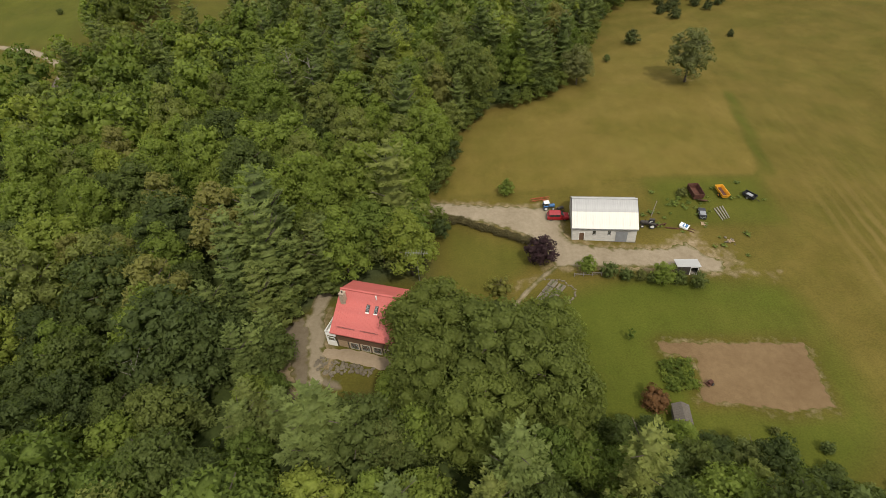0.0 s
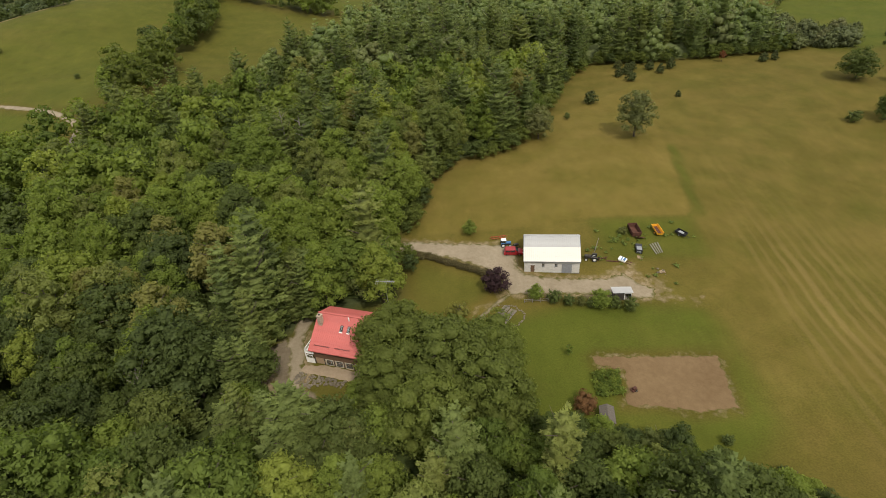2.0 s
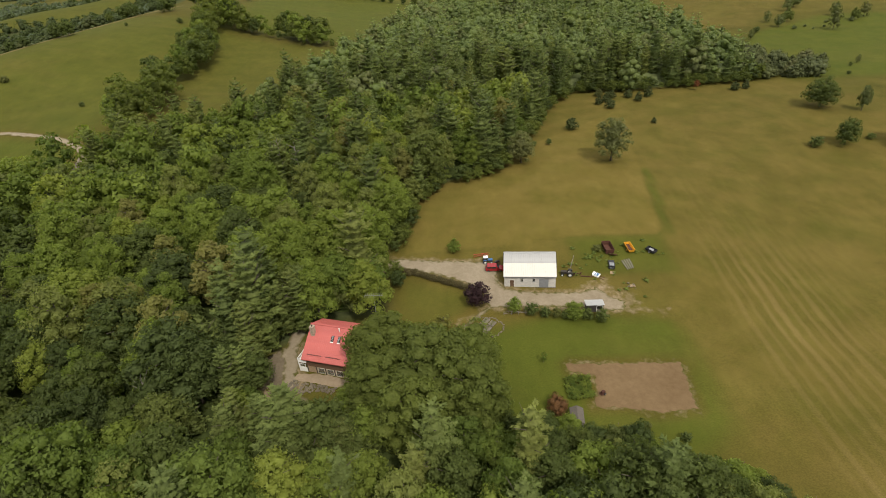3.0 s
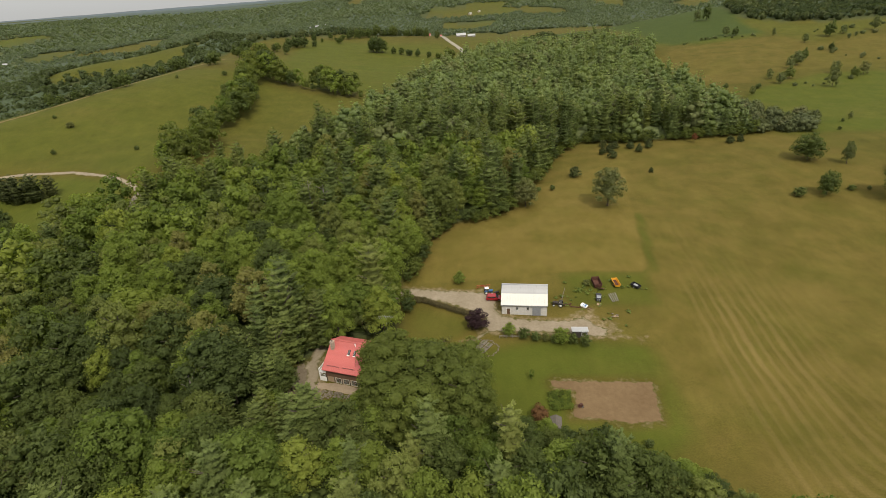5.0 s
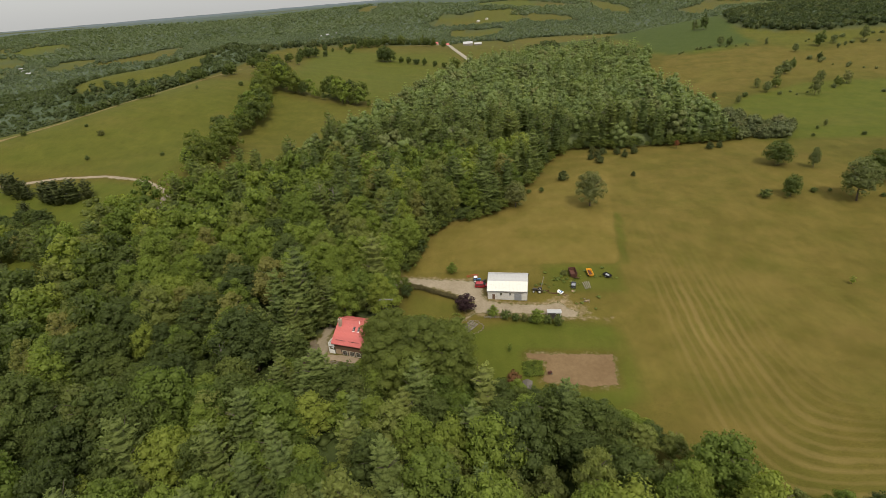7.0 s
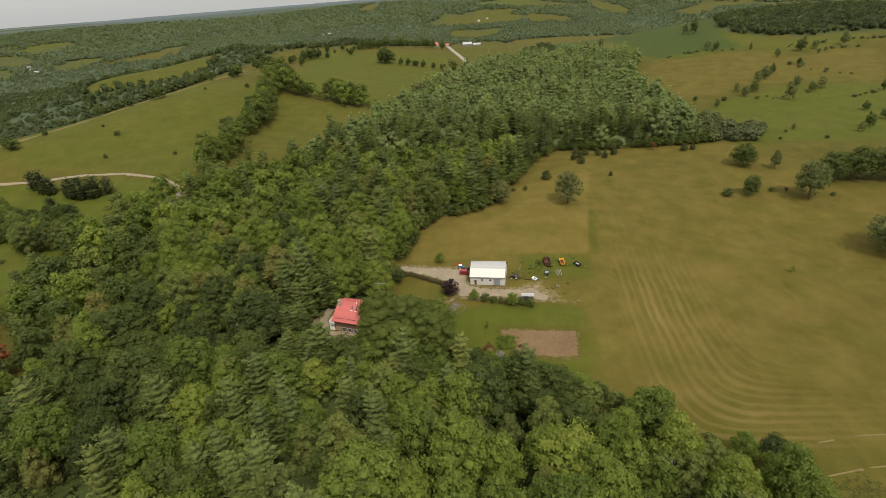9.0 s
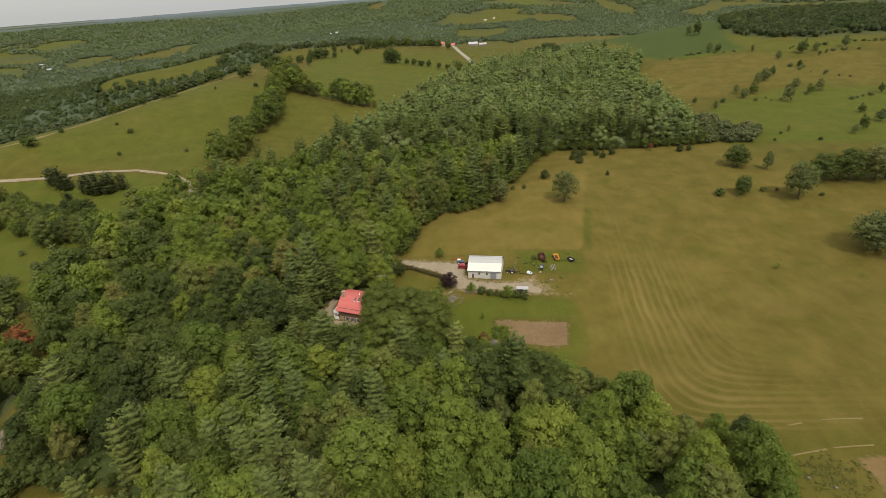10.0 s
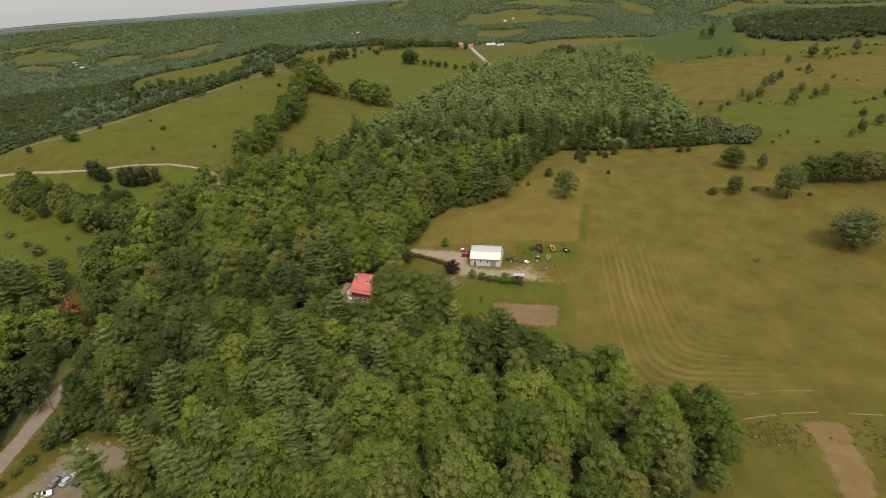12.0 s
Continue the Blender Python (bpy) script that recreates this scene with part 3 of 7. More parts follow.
dry = dry * (1 - mid) + mid * np.where(noise_far > 0.3, 0.42, np.where(noise_far < -0.2, 0.1, 0.25))
lush = lush * (1 - mid) + mid * np.where(noise_far < -0.2, 0.8, 0.32)
for outline, d, l in FAR_FIELDS:
    cover(outline, 9, 0.36 * d, 0.34 + 0.5 * l)
cover([(170, 633), (195, 801), (220, 744), (219, 637), (210, 585), (191, 584)], 14, 0.4, 0.4)                        # rough ground left out of the crop
cover([(176, 466), (221, 518), (279, 511), (317, 495), (311, 455), (286, 420), (242, 393), (223, 363), (176, 375)], 7, 0.5, 0.22)
cover([(312, 459), (373, 481), (407, 478), (345, 358), (335, 388), (315, 411)], 7, 0.5, 0.25)
cover([(317, 603), (337, 621), (342, 557), (362, 536), (443, 544), (428, 517), (360, 485), (319, 475), (309, 517)], 6, 0.4, 0.55)
crop_cover = step(inside(GX, GY, CROP), 5) * (1 - step(inside(GX, GY, [(170, 633), (195, 801), (220, 744), (219, 637), (210, 585), (191, 584)]), 14))
wood = np.maximum(np.maximum(step(inside(GX, GY, WOOD) - 5, 2), step(inside(GX, GY, WOOD_WEST) - 2, 2)), 0.9 * (far_wooded(GX, GY) | (inside(GX, GY, RIDGE_WOOD) > 0))) * (1 - step(inside(GX, GY, HOUSE_YARD), 2))
mown = step(inside(GX, GY, HAYFIELD), 3)
side, foot = GX - (77 - 0.05 * (100 - GY)), GY - 11
row = -6 * np.log(np.exp(-np.clip(side, -40, 300) / 6) + np.exp(-np.clip(foot, -40, 300) / 6))  # the rows round the corner
mown = mown * np.clip(1.3 - row / 30, 0.22, 1) * np.clip(1.4 - (GX - 76) / 34, 0.10, 1) * np.clip((122 - GY) / 35, 0.1, 1)

tone = ground_mesh.attributes.new("cover", "FLOAT_COLOR", "POINT")
tone.data.foreach_set("color", np.stack([dry, lush, bare, np.ones_like(dry)], -1).astype(np.float32).ravel())
for key, values in (("wood", wood), ("mown", mown), ("row", row), ("crop", crop_cover)):
    ground_mesh.attributes.new(key, "FLOAT", "POINT").data.foreach_set("value", values.astype(np.float32).ravel())
tagged(new("ground", ground_mesh), "rolling farmland of dry mown hay, green lawn and pasture", "ground", kind="structure")


def draped(name, outline, material, label, category, lift=0.05, gap=0.8, ragged=0.5):
    """A sheet laid on the land inside an outline, with an uneven edge."""
    xs, ys = [p[0] for p in outline], [p[1] for p in outline]
    X, Y = np.meshgrid(np.arange(min(xs) - 2, max(xs) + 2, gap), np.arange(min(ys) - 2, max(ys) + 2, gap))
    d = inside(X, Y, outline) + ragged * (np.sin(X * 1.7 + 2 * np.sin(Y * 0.9)) * np.sin(Y * 1.9 + 1.3 * np.sin(X * 0.7)) + 0.5 * np.sin(X * 4.1 + Y * 3.3))
    # cells that reach inside the outline; their outer corners are drawn back to it
    keep = d > 0
    cell = keep[:-1, :-1] | keep[:-1, 1:] | keep[1:, 1:] | keep[1:, :-1]
    gy_, gx_ = np.gradient(d, gap)
    g2 = gx_ ** 2 + gy_ ** 2 + 1e-6
    pull = np.where(d < 0, -d / np.sqrt(g2), 0).clip(0, gap * 1.3)
    X, Y = X + pull * gx_ / np.sqrt(g2), Y + pull * gy_ / np.sqrt(g2)
    idx = np.full(X.shape, -1)
    use = np.zeros(X.shape, bool)
    for sl in ((slice(None, -1), slice(None, -1)), (slice(None, -1), slice(1, None)), (slice(1, None), slice(1, None)), (slice(1, None), slice(None, -1))):
        use[sl] |= cell
    idx[use] = np.arange(use.sum())
    q = np.stack([idx[:-1, :-1], idx[:-1, 1:], idx[1:, 1:], idx[1:, :-1]], -1)[cell]
    rise = lift * np.clip(d[use] / 0.6, 0.1, 1)
    me = mesh_of(name, np.stack([X[use], Y[use], land(X[use], Y[use]) + rise], -1), q, material, smooth=True)
    me.attributes.new("edge", "FLOAT", "POINT").data.foreach_set("value", np.clip(d[use], 0, 9).astype(np.float32))
    return tagged(new(name, me), label, category, kind="structure")


def ribbon(name, line, width, material, label, category, lift=0.06, crown=0.06, wobble=0.25):
    """A road or track along a line, cambered, draped on the land."""
    pts = []
    for (ax, ay), (bx, by) in zip(line, line[1:]):
        n = max(2, int(math.hypot(bx - ax, by - ay) / 1.5))
        pts += [(ax + (bx - ax) * i / n, ay + (by - ay) * i / n) for i in range(n)]
    pts = np.array(pts + [line[-1]], float)
    for _ in range(12):
        pts[1:-1] = (pts[:-2] + 2 * pts[1:-1] + pts[2:]) / 4
    way = np.gradient(pts, axis=0)
    way /= np.linalg.norm(way, axis=1, keepdims=True)
    side = np.stack([way[:, 1], -way[:, 0]], -1)
    k = np.array([-1, -0.8, -0.35, 0, 0.35, 0.8, 1])
    s = np.arange(len(pts))
    half = width / 2 + wobble * (np.sin(s * 0.37) * np.sin(s * 0.11 + 1) + 0.4 * np.sin(s * 1.3))
    P = pts[:, None] + side[:, None] * (k[None, :, None] * half[:, None, None])
    Z = land(P[..., 0], P[..., 1]) + lift + crown * (1 - k[None] ** 2) - 0.05 * (np.abs(k[None]) > 0.9)
    idx = np.arange(P.shape[0] * 7).reshape(-1, 7)
    q = np.stack([idx[:-1, :-1], idx[:-1, 1:], idx[1:, 1:], idx[1:, :-1]], -1).reshape(-1, 4)
    me = mesh_of(name, np.concatenate([P, Z[..., None]], -1).reshape(-1, 3), q, material, smooth=True)
    me.attributes.new("edge", "FLOAT", "POINT").data.foreach_set("value", ((1 - np.abs(k[None])) * half[:, None]).astype(np.float32).ravel())
    return tagged(new(name, me), label, category, kind="structure")


ribbon("road", ROAD[:9], 3.3, M["gravel"], "pale unpaved country road over the hill", "road", lift=0.12, crown=0.12)
ribbon("road", ROAD[8:], 5.6, M["road"], "pale unpaved country road winding past the woods", "road", lift=0.12, crown=0.12)
ribbon("far_road", [(-40, 1010), (-18, 850), (-8, 786), (6, 726), (24, 640), (40, 590)], 6.5, M["far_road"], "distant pale road over the hill", "road", lift=0.3, crown=0.2)
draped("driveway", DRIVE, M["gravel"], "pale compacted gravel driveway beside the barn", "driveway", 0.05, 0.3, 0.3)
ribbon("yard_track", YARD_TRACK, 3.4, M["gravel"], "rutted gravel track to the house", "track", 0.05, 0.03, 0.5)
draped("yard_dirt", YARD_DIRT, M["worn"], "shaded bare dirt yard beside the house", "dirt yard", 0.04, 0.3, 0.6)
draped("yard_lane", YARD_LANE, M["gravel"], "pale rutted lane past the house", "lane", 0.08, 0.25, 0.35)
draped("vegetable_plot", SOIL, M["soil"], "bare tilled brown soil of a vegetable plot", "garden plot", 0.07, 0.3, 0.22)
draped("parking_ground", PARKING, M["worn"], "worn gravel parking area beside the road", "parking lot", 0.06, 0.4, 0.6)
for pts in ([(97.5, 0.6), (103, 1.9), (108, 2.8)], [(109.5, 3.2), (115, 3.9), (119, 3.9)], [(126, 3.6), (131, 3.4), (134.5, 3.1)], [(112, 12.6), (117, 13.2), (122, 12.8)], [(103, 10.8), (107, 11.6)]):
    ribbon("hay_row", pts, 0.2, M["hay"], "thin pale row of left hay on the field", "hay row", 0.05, 0.08, 0.18)
ribbon("field_margin", [(-311, 227), (-296, 231), (-284, 238), (-276, 251), (-269, 270), (-262, 292), (-253, 318), (-245, 345), (-237, 372), (-229, 402), (-224, 455), (-221, 510)], 3.4, M["hay"], "pale strip of dry grass along the hill's crest", "field margin", 0.12, 0.05, 0.9)
draped("clay_track", CLAY, M["clay"], "bare reddish clay track into the field", "track", 0.06, 0.4, 0.3)


def distant_hills(reach, top, swell, seed, material):
    """A far ridge on the horizon, with an uneven wooded skyline."""
    rng = np.random.default_rng(seed)
    a = np.linspace(-1.25, 1.1, 420)
    sky_line = top + swell * (np.sin(a * 9 + seed) + 0.6 * np.sin(a * 23 + 2 * seed)) + 1.6 * np.convolve(rng.normal(size=a.size + 4), np.ones(5) / 5, "valid")
    back = []
    for r, z in ((reach - 260, np.full(a.size, -20.0)), (reach - 60, sky_line - 8), (reach, sky_line), (reach + 200, np.full(a.size, -20.0))):
        back.append(np.stack([np.sin(a) * r, np.cos(a) * r - 100, z], -1))
    idx = np.arange(4 * a.size).reshape(4, -1)
    q = np.stack([idx[:-1, :-1], idx[:-1, 1:], idx[1:, 1:], idx[1:, :-1]], -1).reshape(-1, 4)
    return tagged(new("backdrop", mesh_of("backdrop", np.concatenate(back), q, material, smooth=True)), "hills on the horizon with painted blue-green haze", "hills", kind="structure")


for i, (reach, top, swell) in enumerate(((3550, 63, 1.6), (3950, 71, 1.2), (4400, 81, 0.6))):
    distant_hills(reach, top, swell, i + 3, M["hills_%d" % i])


# ---- trees ----
ICO = bmesh.new()
bmesh.ops.create_icosphere(ICO, subdivisions=1, radius=1)
ICO_V, ICO_F = np.array([v.co[:] for v in ICO.verts]), np.array([[v.index for v in f.verts] for f in ICO.faces])
ICO.free()
BALL = bmesh.new()
bmesh.ops.create_icosphere(BALL, subdivisions=2, radius=1)
BALL_V, BALL_F = np.array([v.co[:] for v in BALL.verts]), np.array([[v.index for v in f.verts] for f in BALL.faces])
BALL.free()
OCTA_V = np.array([(1, 0, 0), (-1, 0, 0), (0, 1, 0), (0, -1, 0), (0, 0, 1), (0, 0, -1)], float)
OCTA_F = np.array([(0, 2, 4), (2, 1, 4), (1, 3, 4), (3, 0, 4), (2, 0, 5), (1, 2, 5), (3, 1, 5), (0, 3, 5)])


def unit(v):
    return v / (np.linalg.norm(v, axis=-1, keepdims=True) + 1e-9)


def sprays(rng, at, normal, size, jitter=0.42, slim=0.62):
    """Leaf sprays: one uneven three-cornered spray of leaves at each place, facing roughly along the normal."""
    n = len(at)
    nor = unit(normal + jitter * rng.normal(size=(n, 3)))
    t = unit(np.cross(nor, rng.normal(size=(n, 3))))
    b = np.cross(nor, t)
    s = size * rng.uniform(0.65, 1.35, (n, 1))
    fold = nor * s * 0.22
    v = np.stack([at + t * s * rng.uniform(0.8, 1.25, (n, 1)) - fold, at + b * s * slim * rng.uniform(0.8, 1.3, (n, 1)) - t * s * rng.uniform(0.2, 0.7, (n, 1)) + fold,
                  at - b * s * slim * rng.uniform(0.8, 1.3, (n, 1)) - t * s * rng.uniform(0.2, 0.7, (n, 1)) + fold], 1)
    return v.reshape(-1, 3), np.arange(n * 3).reshape(n, 3)


def join(*pieces):
    vs, fs, n = [], [], 0
    for v, f in pieces:
        vs.append(v)
        fs.append(f + n)
        n += len(v)
    return np.concatenate(vs), np.concatenate(fs)


def lumps(rng, centres, radii, squash=0.8, shape=None, rough=0.18):
    """Uneven solid hearts of the leaf masses, which keep the light out of the crown."""
    base_v, base_f = shape or (ICO_V, ICO_F)
    out = []
    for c, r in zip(centres, radii):
        wob = 1 + rough * rng.normal(size=(len(base_v), 1))
        spin, _ = np.linalg.qr(rng.normal(size=(3, 3)))
        out.append((c + (base_v @ spin) * wob * r * np.array([1, 1, squash]), base_f))
    return join(*out)


def broadleaf(seed, height, radius, masses=16, leaves=820, leaf=0.5, base=0.3, dome=1.0, low=1.55, lobe=0.38, taper=0.0, heart=0.66):
    """Crown of a broad-leaved tree: overlapping leaf masses on an egg, with deep gaps between them."""
    rng = np.random.default_rng(seed)
    mid, up = height * (base + 1) / 2, height * (1 - base) / 2
    k = np.arange(masses) + 0.5
    polar = np.arccos(1 - low * k / masses)
    turn = k * 2.39996 + rng.uniform(0, 6)
    way = np.stack([np.sin(polar) * np.cos(turn), np.sin(polar) * np.sin(turn), np.cos(polar)], -1)
    reach = rng.uniform(0.55, 0.84, (masses, 1))
    centre = way * reach * np.array([radius, radius, up * dome])
    pinch = 1 - taper * np.clip(way[:, 2], -0.4, 1)
    centre[:, :2] *= pinch[:, None]
    centre += np.array([0, 0, mid])
    size = radius * lobe * rng.uniform(0.75, 1.2, masses) * (1 - 0.4 * taper * np.clip(way[:, 2], 0, 1))
    core = np.array([[0, 0, mid - up * 0.25], [0, 0, mid + up * 0.2]])
    if masses > 14:
        hearts = lumps(rng, np.concatenate([centre, core]), np.concatenate([size * heart, [radius * 0.60, radius * 0.5 * (1 - taper * 0.6)]]))
    else:
        hearts = lumps(rng, np.concatenate([centre, core[:1]]), np.concatenate([size * 0.70, [radius * 0.62]]), shape=(OCTA_V, OCTA_F) if masses > 3 else None)
    share = rng.choice(masses, leaves, p=(size ** 2) / (size ** 2).sum())
    d = unit(rng.normal(size=(leaves, 3)) + 0.7 * way[share] + np.array([0, 0, 0.3]))
    at = centre[share] + d * (size[share] * rng.uniform(0.75, 1.25, leaves))[:, None] * np.array([1, 1, 0.85])
    at[:, 2] -= 0.10 * np.hypot(at[:, 0] - centre[share, 0], at[:, 1] - centre[share, 1]) ** 2 / size[share]
    return join(hearts, sprays(rng, at, d, leaf * (radius / 4.5) ** 0.35, 0.55))


def pine(seed, height, radius, whorls=13, per=7, fans=72, leaf=0.31, slim=0.42, plain_hearts=False, point=0.52):
    """Crown of a white pine: tiers of flat feathery boughs with upturned tips, dark gaps between the tiers."""
    rng = np.random.default_rng(seed)
    at, nor, axis, hearts, sizes = [], [], [], [], []
    up = np.array([0, 0, 1.0])
    for i in range(whorls):
        k = i / (whorls - 1)
        z = height * (0.12 + 0.84 * k) + rng.normal() * 0.15
        length = radius * (1 - k) ** point * rng.uniform(0.70, 1.15) * min(1, 0.62 + 1.3 * k) + 0.4
        n = per if k < 0.75 else max(4, per - 2)
        start = rng.uniform(0, 6.3)
        for j in range(n):
            a = start + j * 2 * math.pi / n + rng.normal() * 0.22
            reach = length * rng.uniform(0.62, 1.18)
            out = np.array([math.cos(a), math.sin(a), 0.0])
            side = np.array([-out[1], out[0], 0.0])
            m = max(2, int(fans * (reach / radius) ** 1.25))
            f = rng.uniform(0.12, 1.0, m) ** 0.7
            w = rng.uniform(-1, 1, m) * 0.36 * reach * (0.2 + 0.8 * np.sin(math.pi * np.clip(f, 0, 0.97) ** 0.9))
            lift = reach * ((0.02 + 0.42 * k) * f + 0.16 * f * f) - 0.22 * np.abs(w) + rng.normal(size=m) * 0.09
            at.append(out * (reach * f)[:, None] + side * w[:, None] + up * (z + lift)[:, None])
            axis.append(unit(out + side * (np.sign(w) * 0.7)[:, None] + up * 0.35 + 0.3 * rng.normal(size=(m, 3))))
            nor.append(unit(up + 0.30 * out + 0.32 * rng.normal(size=(m, 3))))
        hearts.append([0, 0, z + 0.05 * length])
        sizes.append(max(0.25, length * 0.62))
    at, nor, axis = np.concatenate(at), np.concatenate(nor), np.concatenate(axis)
    b = unit(np.cross(nor, axis))
    s = leaf * rng.uniform(0.7, 1.3, (len(at), 1))
    v = np.stack([at + axis * s * 1.25, at - axis * s * 0.5 + b * s * slim * 1.4, at - axis * s * 0.5 - b * s * slim * 1.4], 1).reshape(-1, 3)
    shape = (OCTA_V, OCTA_F) if plain_hearts else None
    column = lumps(rng, np.array([[0, 0, height * q] for q in (0.25, 0.5, 0.72)]), np.array([radius * 0.42, radius * 0.36, radius * 0.22]), 2.2, shape)
    return join(lumps(rng, np.array(hearts), np.array(sizes), 0.26, shape), column, (v, np.arange(len(v)).reshape(-1, 3)))


def stems(seed, height, radius, limbs=5, girth=0.02, crown=0.45):
    """Tapered trunk with a few rising limbs."""
    rng = np.random.default_rng(seed)
    bm = bmesh.new()
    lean = Vector((rng.normal() * 0.15, rng.normal() * 0.15, 0))
    knee, top = Vector((0, 0, height * 0.45)) + lean, Vector((0, 0, height * 0.9)) + lean * 2
    rod(bm, (0, 0, -0.5), knee, height * girth, height * girth * 0.7, 6)
    rod(bm, knee, top, height * girth * 0.7, height * girth * 0.15, 5)
    for i in range(limbs):
        a = i * 2.4 + rng.uniform(0, 1)
        k = rng.uniform(0.3, 0.75)
        foot = Vector((0, 0, height * k)) + lean * k * 2
        rod(bm, foot, foot + Vector((math.cos(a) * radius * 0.7, math.sin(a) * radius * 0.7, height * 0.16)), height * girth * 0.4, height * girth * 0.12, 4)
    v = np.array([x.co[:] for x in bm.verts])
    bmesh.ops.triangulate(bm, faces=bm.faces)
    bm.verts.index_update()
    f = np.array([[x.index for x in p.verts] for p in bm.faces])
    bm.free()
    return v, f


# a few forms of each kind: crown and stem arrays, for trees of about 14 m
FORMS = {
    "maple_tree": ("maple", [(broadleaf(10 + i, 15, r, ms, 3300, 0.27, b, dm, 1.75, 0.33, tp), stems(10 + i, 14, r)) for i, (r, ms, b, dm, tp) in enumerate([(4.6, 30, 0.12, 1.0, 0.30), (5.2, 36, 0.15, 0.95, 0.15), (4.0, 26, 0.10, 1.1, 0.45), (4.7, 34, 0.14, 1.1, 0.35)])]),
    "ash_tree": ("ash", [(broadleaf(30 + i, 15, r, ms, 2700, 0.25, b, 1.1, 1.75, 0.34, 0.4), stems(30 + i, 14, r)) for i, (r, ms, b) in enumerate([(3.7, 26, 0.10), (4.2, 30, 0.12), (3.3, 22, 0.08)])]),
    "pine_tree": ("pine", [(pine(50 + i, 19, r, w), stems(50 + i, 18.5, r, 6, 0.014)) for i, (r, w) in enumerate([(4.3, 13), (3.8, 14), (4.8, 12), (4.2, 11)])]),
}
FORMS["oak_tree"] = ("oak", [(broadleaf(25 + i, 15, r, 30, 3000, 0.27, 0.12, 1.0, 1.75, 0.33, 0.25), stems(25 + i, 14, r)) for i, r in enumerate((4.3, 5.0))])
FORMS["old_maple"] = ("old_maple", [(broadleaf(20 + i, 15, 5.2, 50, 8200, 0.185, 0.06, 1.0, 1.75, 0.28, 0.08, 0.80), stems(20 + i, 14, 4.8, 7)) for i in range(2)])
FORMS["dark_pine"] = ("spruce", [(pine(85 + i, 11, 4.4, 9, 7, 60, 0.36), stems(85 + i, 10.5, 3.0)) for i in range(3)])
FORMS["field_tree"] = ("silver_leaf", [(broadleaf(90 + i, 13, r, 34, 2900, 0.23, 0.08, 1.0, 1.8, 0.29, 0.15, 0.5), stems(90 + i, 12, r, 8)) for i, r in enumerate((4.2, 4.8))])
FORMS["dark_field_tree"] = ("oak", [(broadleaf(95 + i, 12, r, 30, 2600, 0.23, 0.05, 1.0, 1.8, 0.31, 0.15, 0.55), stems(95 + i, 11, r, 8)) for i, r in enumerate((4.6, 5.0))])
FORMS["crest_tree"] = ("oak", [(broadleaf(98 + i, 11, r, 16, 900, 0.36, 0.05, 1.0, 1.85, 0.36), stems(98 + i, 11, r)) for i, r in enumerate((4.8, 4.0, 5.2))])
FORMS["pasture_tree"] = ("silver_leaf", [(broadleaf(101 + i, 11, r, 16, 800, 0.36, 0.05, 1.0, 1.85, 0.36, 0.2, 0.5), stems(101 + i, 11, r, 7)) for i, r in enumerate((4.4, 3.8, 5.0))])
TREE_LABELS = {
    "oak_tree": "broad-leaved tree with a deep green crown", "old_maple": "great old maple with a dense dark green crown", "maple_tree": "leafy maple with a rounded bright green crown", "ash_tree": "slender broad-leaved tree with a dull olive crown",
    "pasture_tree": "grey-green tree in the open pasture", "crest_tree": "wind-shaped tree on the crest of the hill", "dark_pine": "dark spreading pine", "field_tree": "round grey-green field tree", "dark_field_tree": "broad dark green field tree",
    "pine_tree": "tall white pine with feathery bluish-green tiers",
}
MODELS = {}
for kind, (leaf, forms) in FORMS.items():
    for i, (crown, stem) in enumerate(forms):
        MODELS[kind, i] = (mesh_of("crown", *crown, M[leaf], smooth=True), mesh_of("trunk", *stem, M["bark"]))


def plant(kind, form, x, y, scale, wide=1.0, turn=0.0, label="", category="tree", group="", name="", sink=0.0):
    crown, trunk = MODELS[kind, form % len(FORMS[kind][1])]
    ob = thing(name or kind, Matrix.LocRotScale((x, y, ground_z(x, y) - sink), Euler((0, 0, turn)), (scale * wide, scale * wide, scale)), label or TREE_LABELS[kind], category, group)
    for part_name, me in (("trunk", trunk), ("crown", crown)):
        p = new(part_name, me)
        p.parent = ob
    return ob


def scatter(x0, x1, y0, y1, gap, seed, keep, shake=0.42):
    """Places on a shaken grid, kept where keep() allows."""
    rng = np.random.default_rng(seed)
    X, Y = np.meshgrid(np.arange(x0, x1, gap, dtype=float), np.arange(y0, y1, gap, dtype=float))
    X[1::2] += gap / 2
    X, Y = (X + rng.uniform(-shake, shake, X.shape) * gap).ravel(), (Y + rng.uniform(-shake, shake, Y.shape) * gap).ravel()
    k = keep(X, Y)
    return X[k], Y[k], rng


def wooded(x, y):
    d = np.maximum(inside(x, y, WOOD), inside(x, y, WOOD_WEST))
    return (d > 1.2) & (inside(x, y, HOUSE_YARD) < 1.0) & (along(x, y, ROAD) > np.where(y > 172, 8.0, np.where(y > 22, 2.9, np.where(x < -103, 2.7, 5.6)))) & (along(x, y, YARD_TRACK) > np.where(y > 73, 0.0, 2.4)) & (inside(x, y, DRIVE) < -2) & (inside(x, y, PARKING) < -4.2)


LIMIT = {"maple_tree": 160, "ash_tree": 110, "pine_tree": 280, "oak_tree": 90}
# the great maples between house and lawn
GREAT = [(-6.4, 60.0, 1.2, 1.35), (4.0, 53, 1.30, 1.35), (11.0, 55.5, 1.15, 1.2), (-6.0, 51.5, 1.1, 1.25), (1.0, 43.0, 1.2, 1.25), (11.0, 46.0, 1.2, 1.2), (-11.2, 81.0, 1.08, 1.2)]
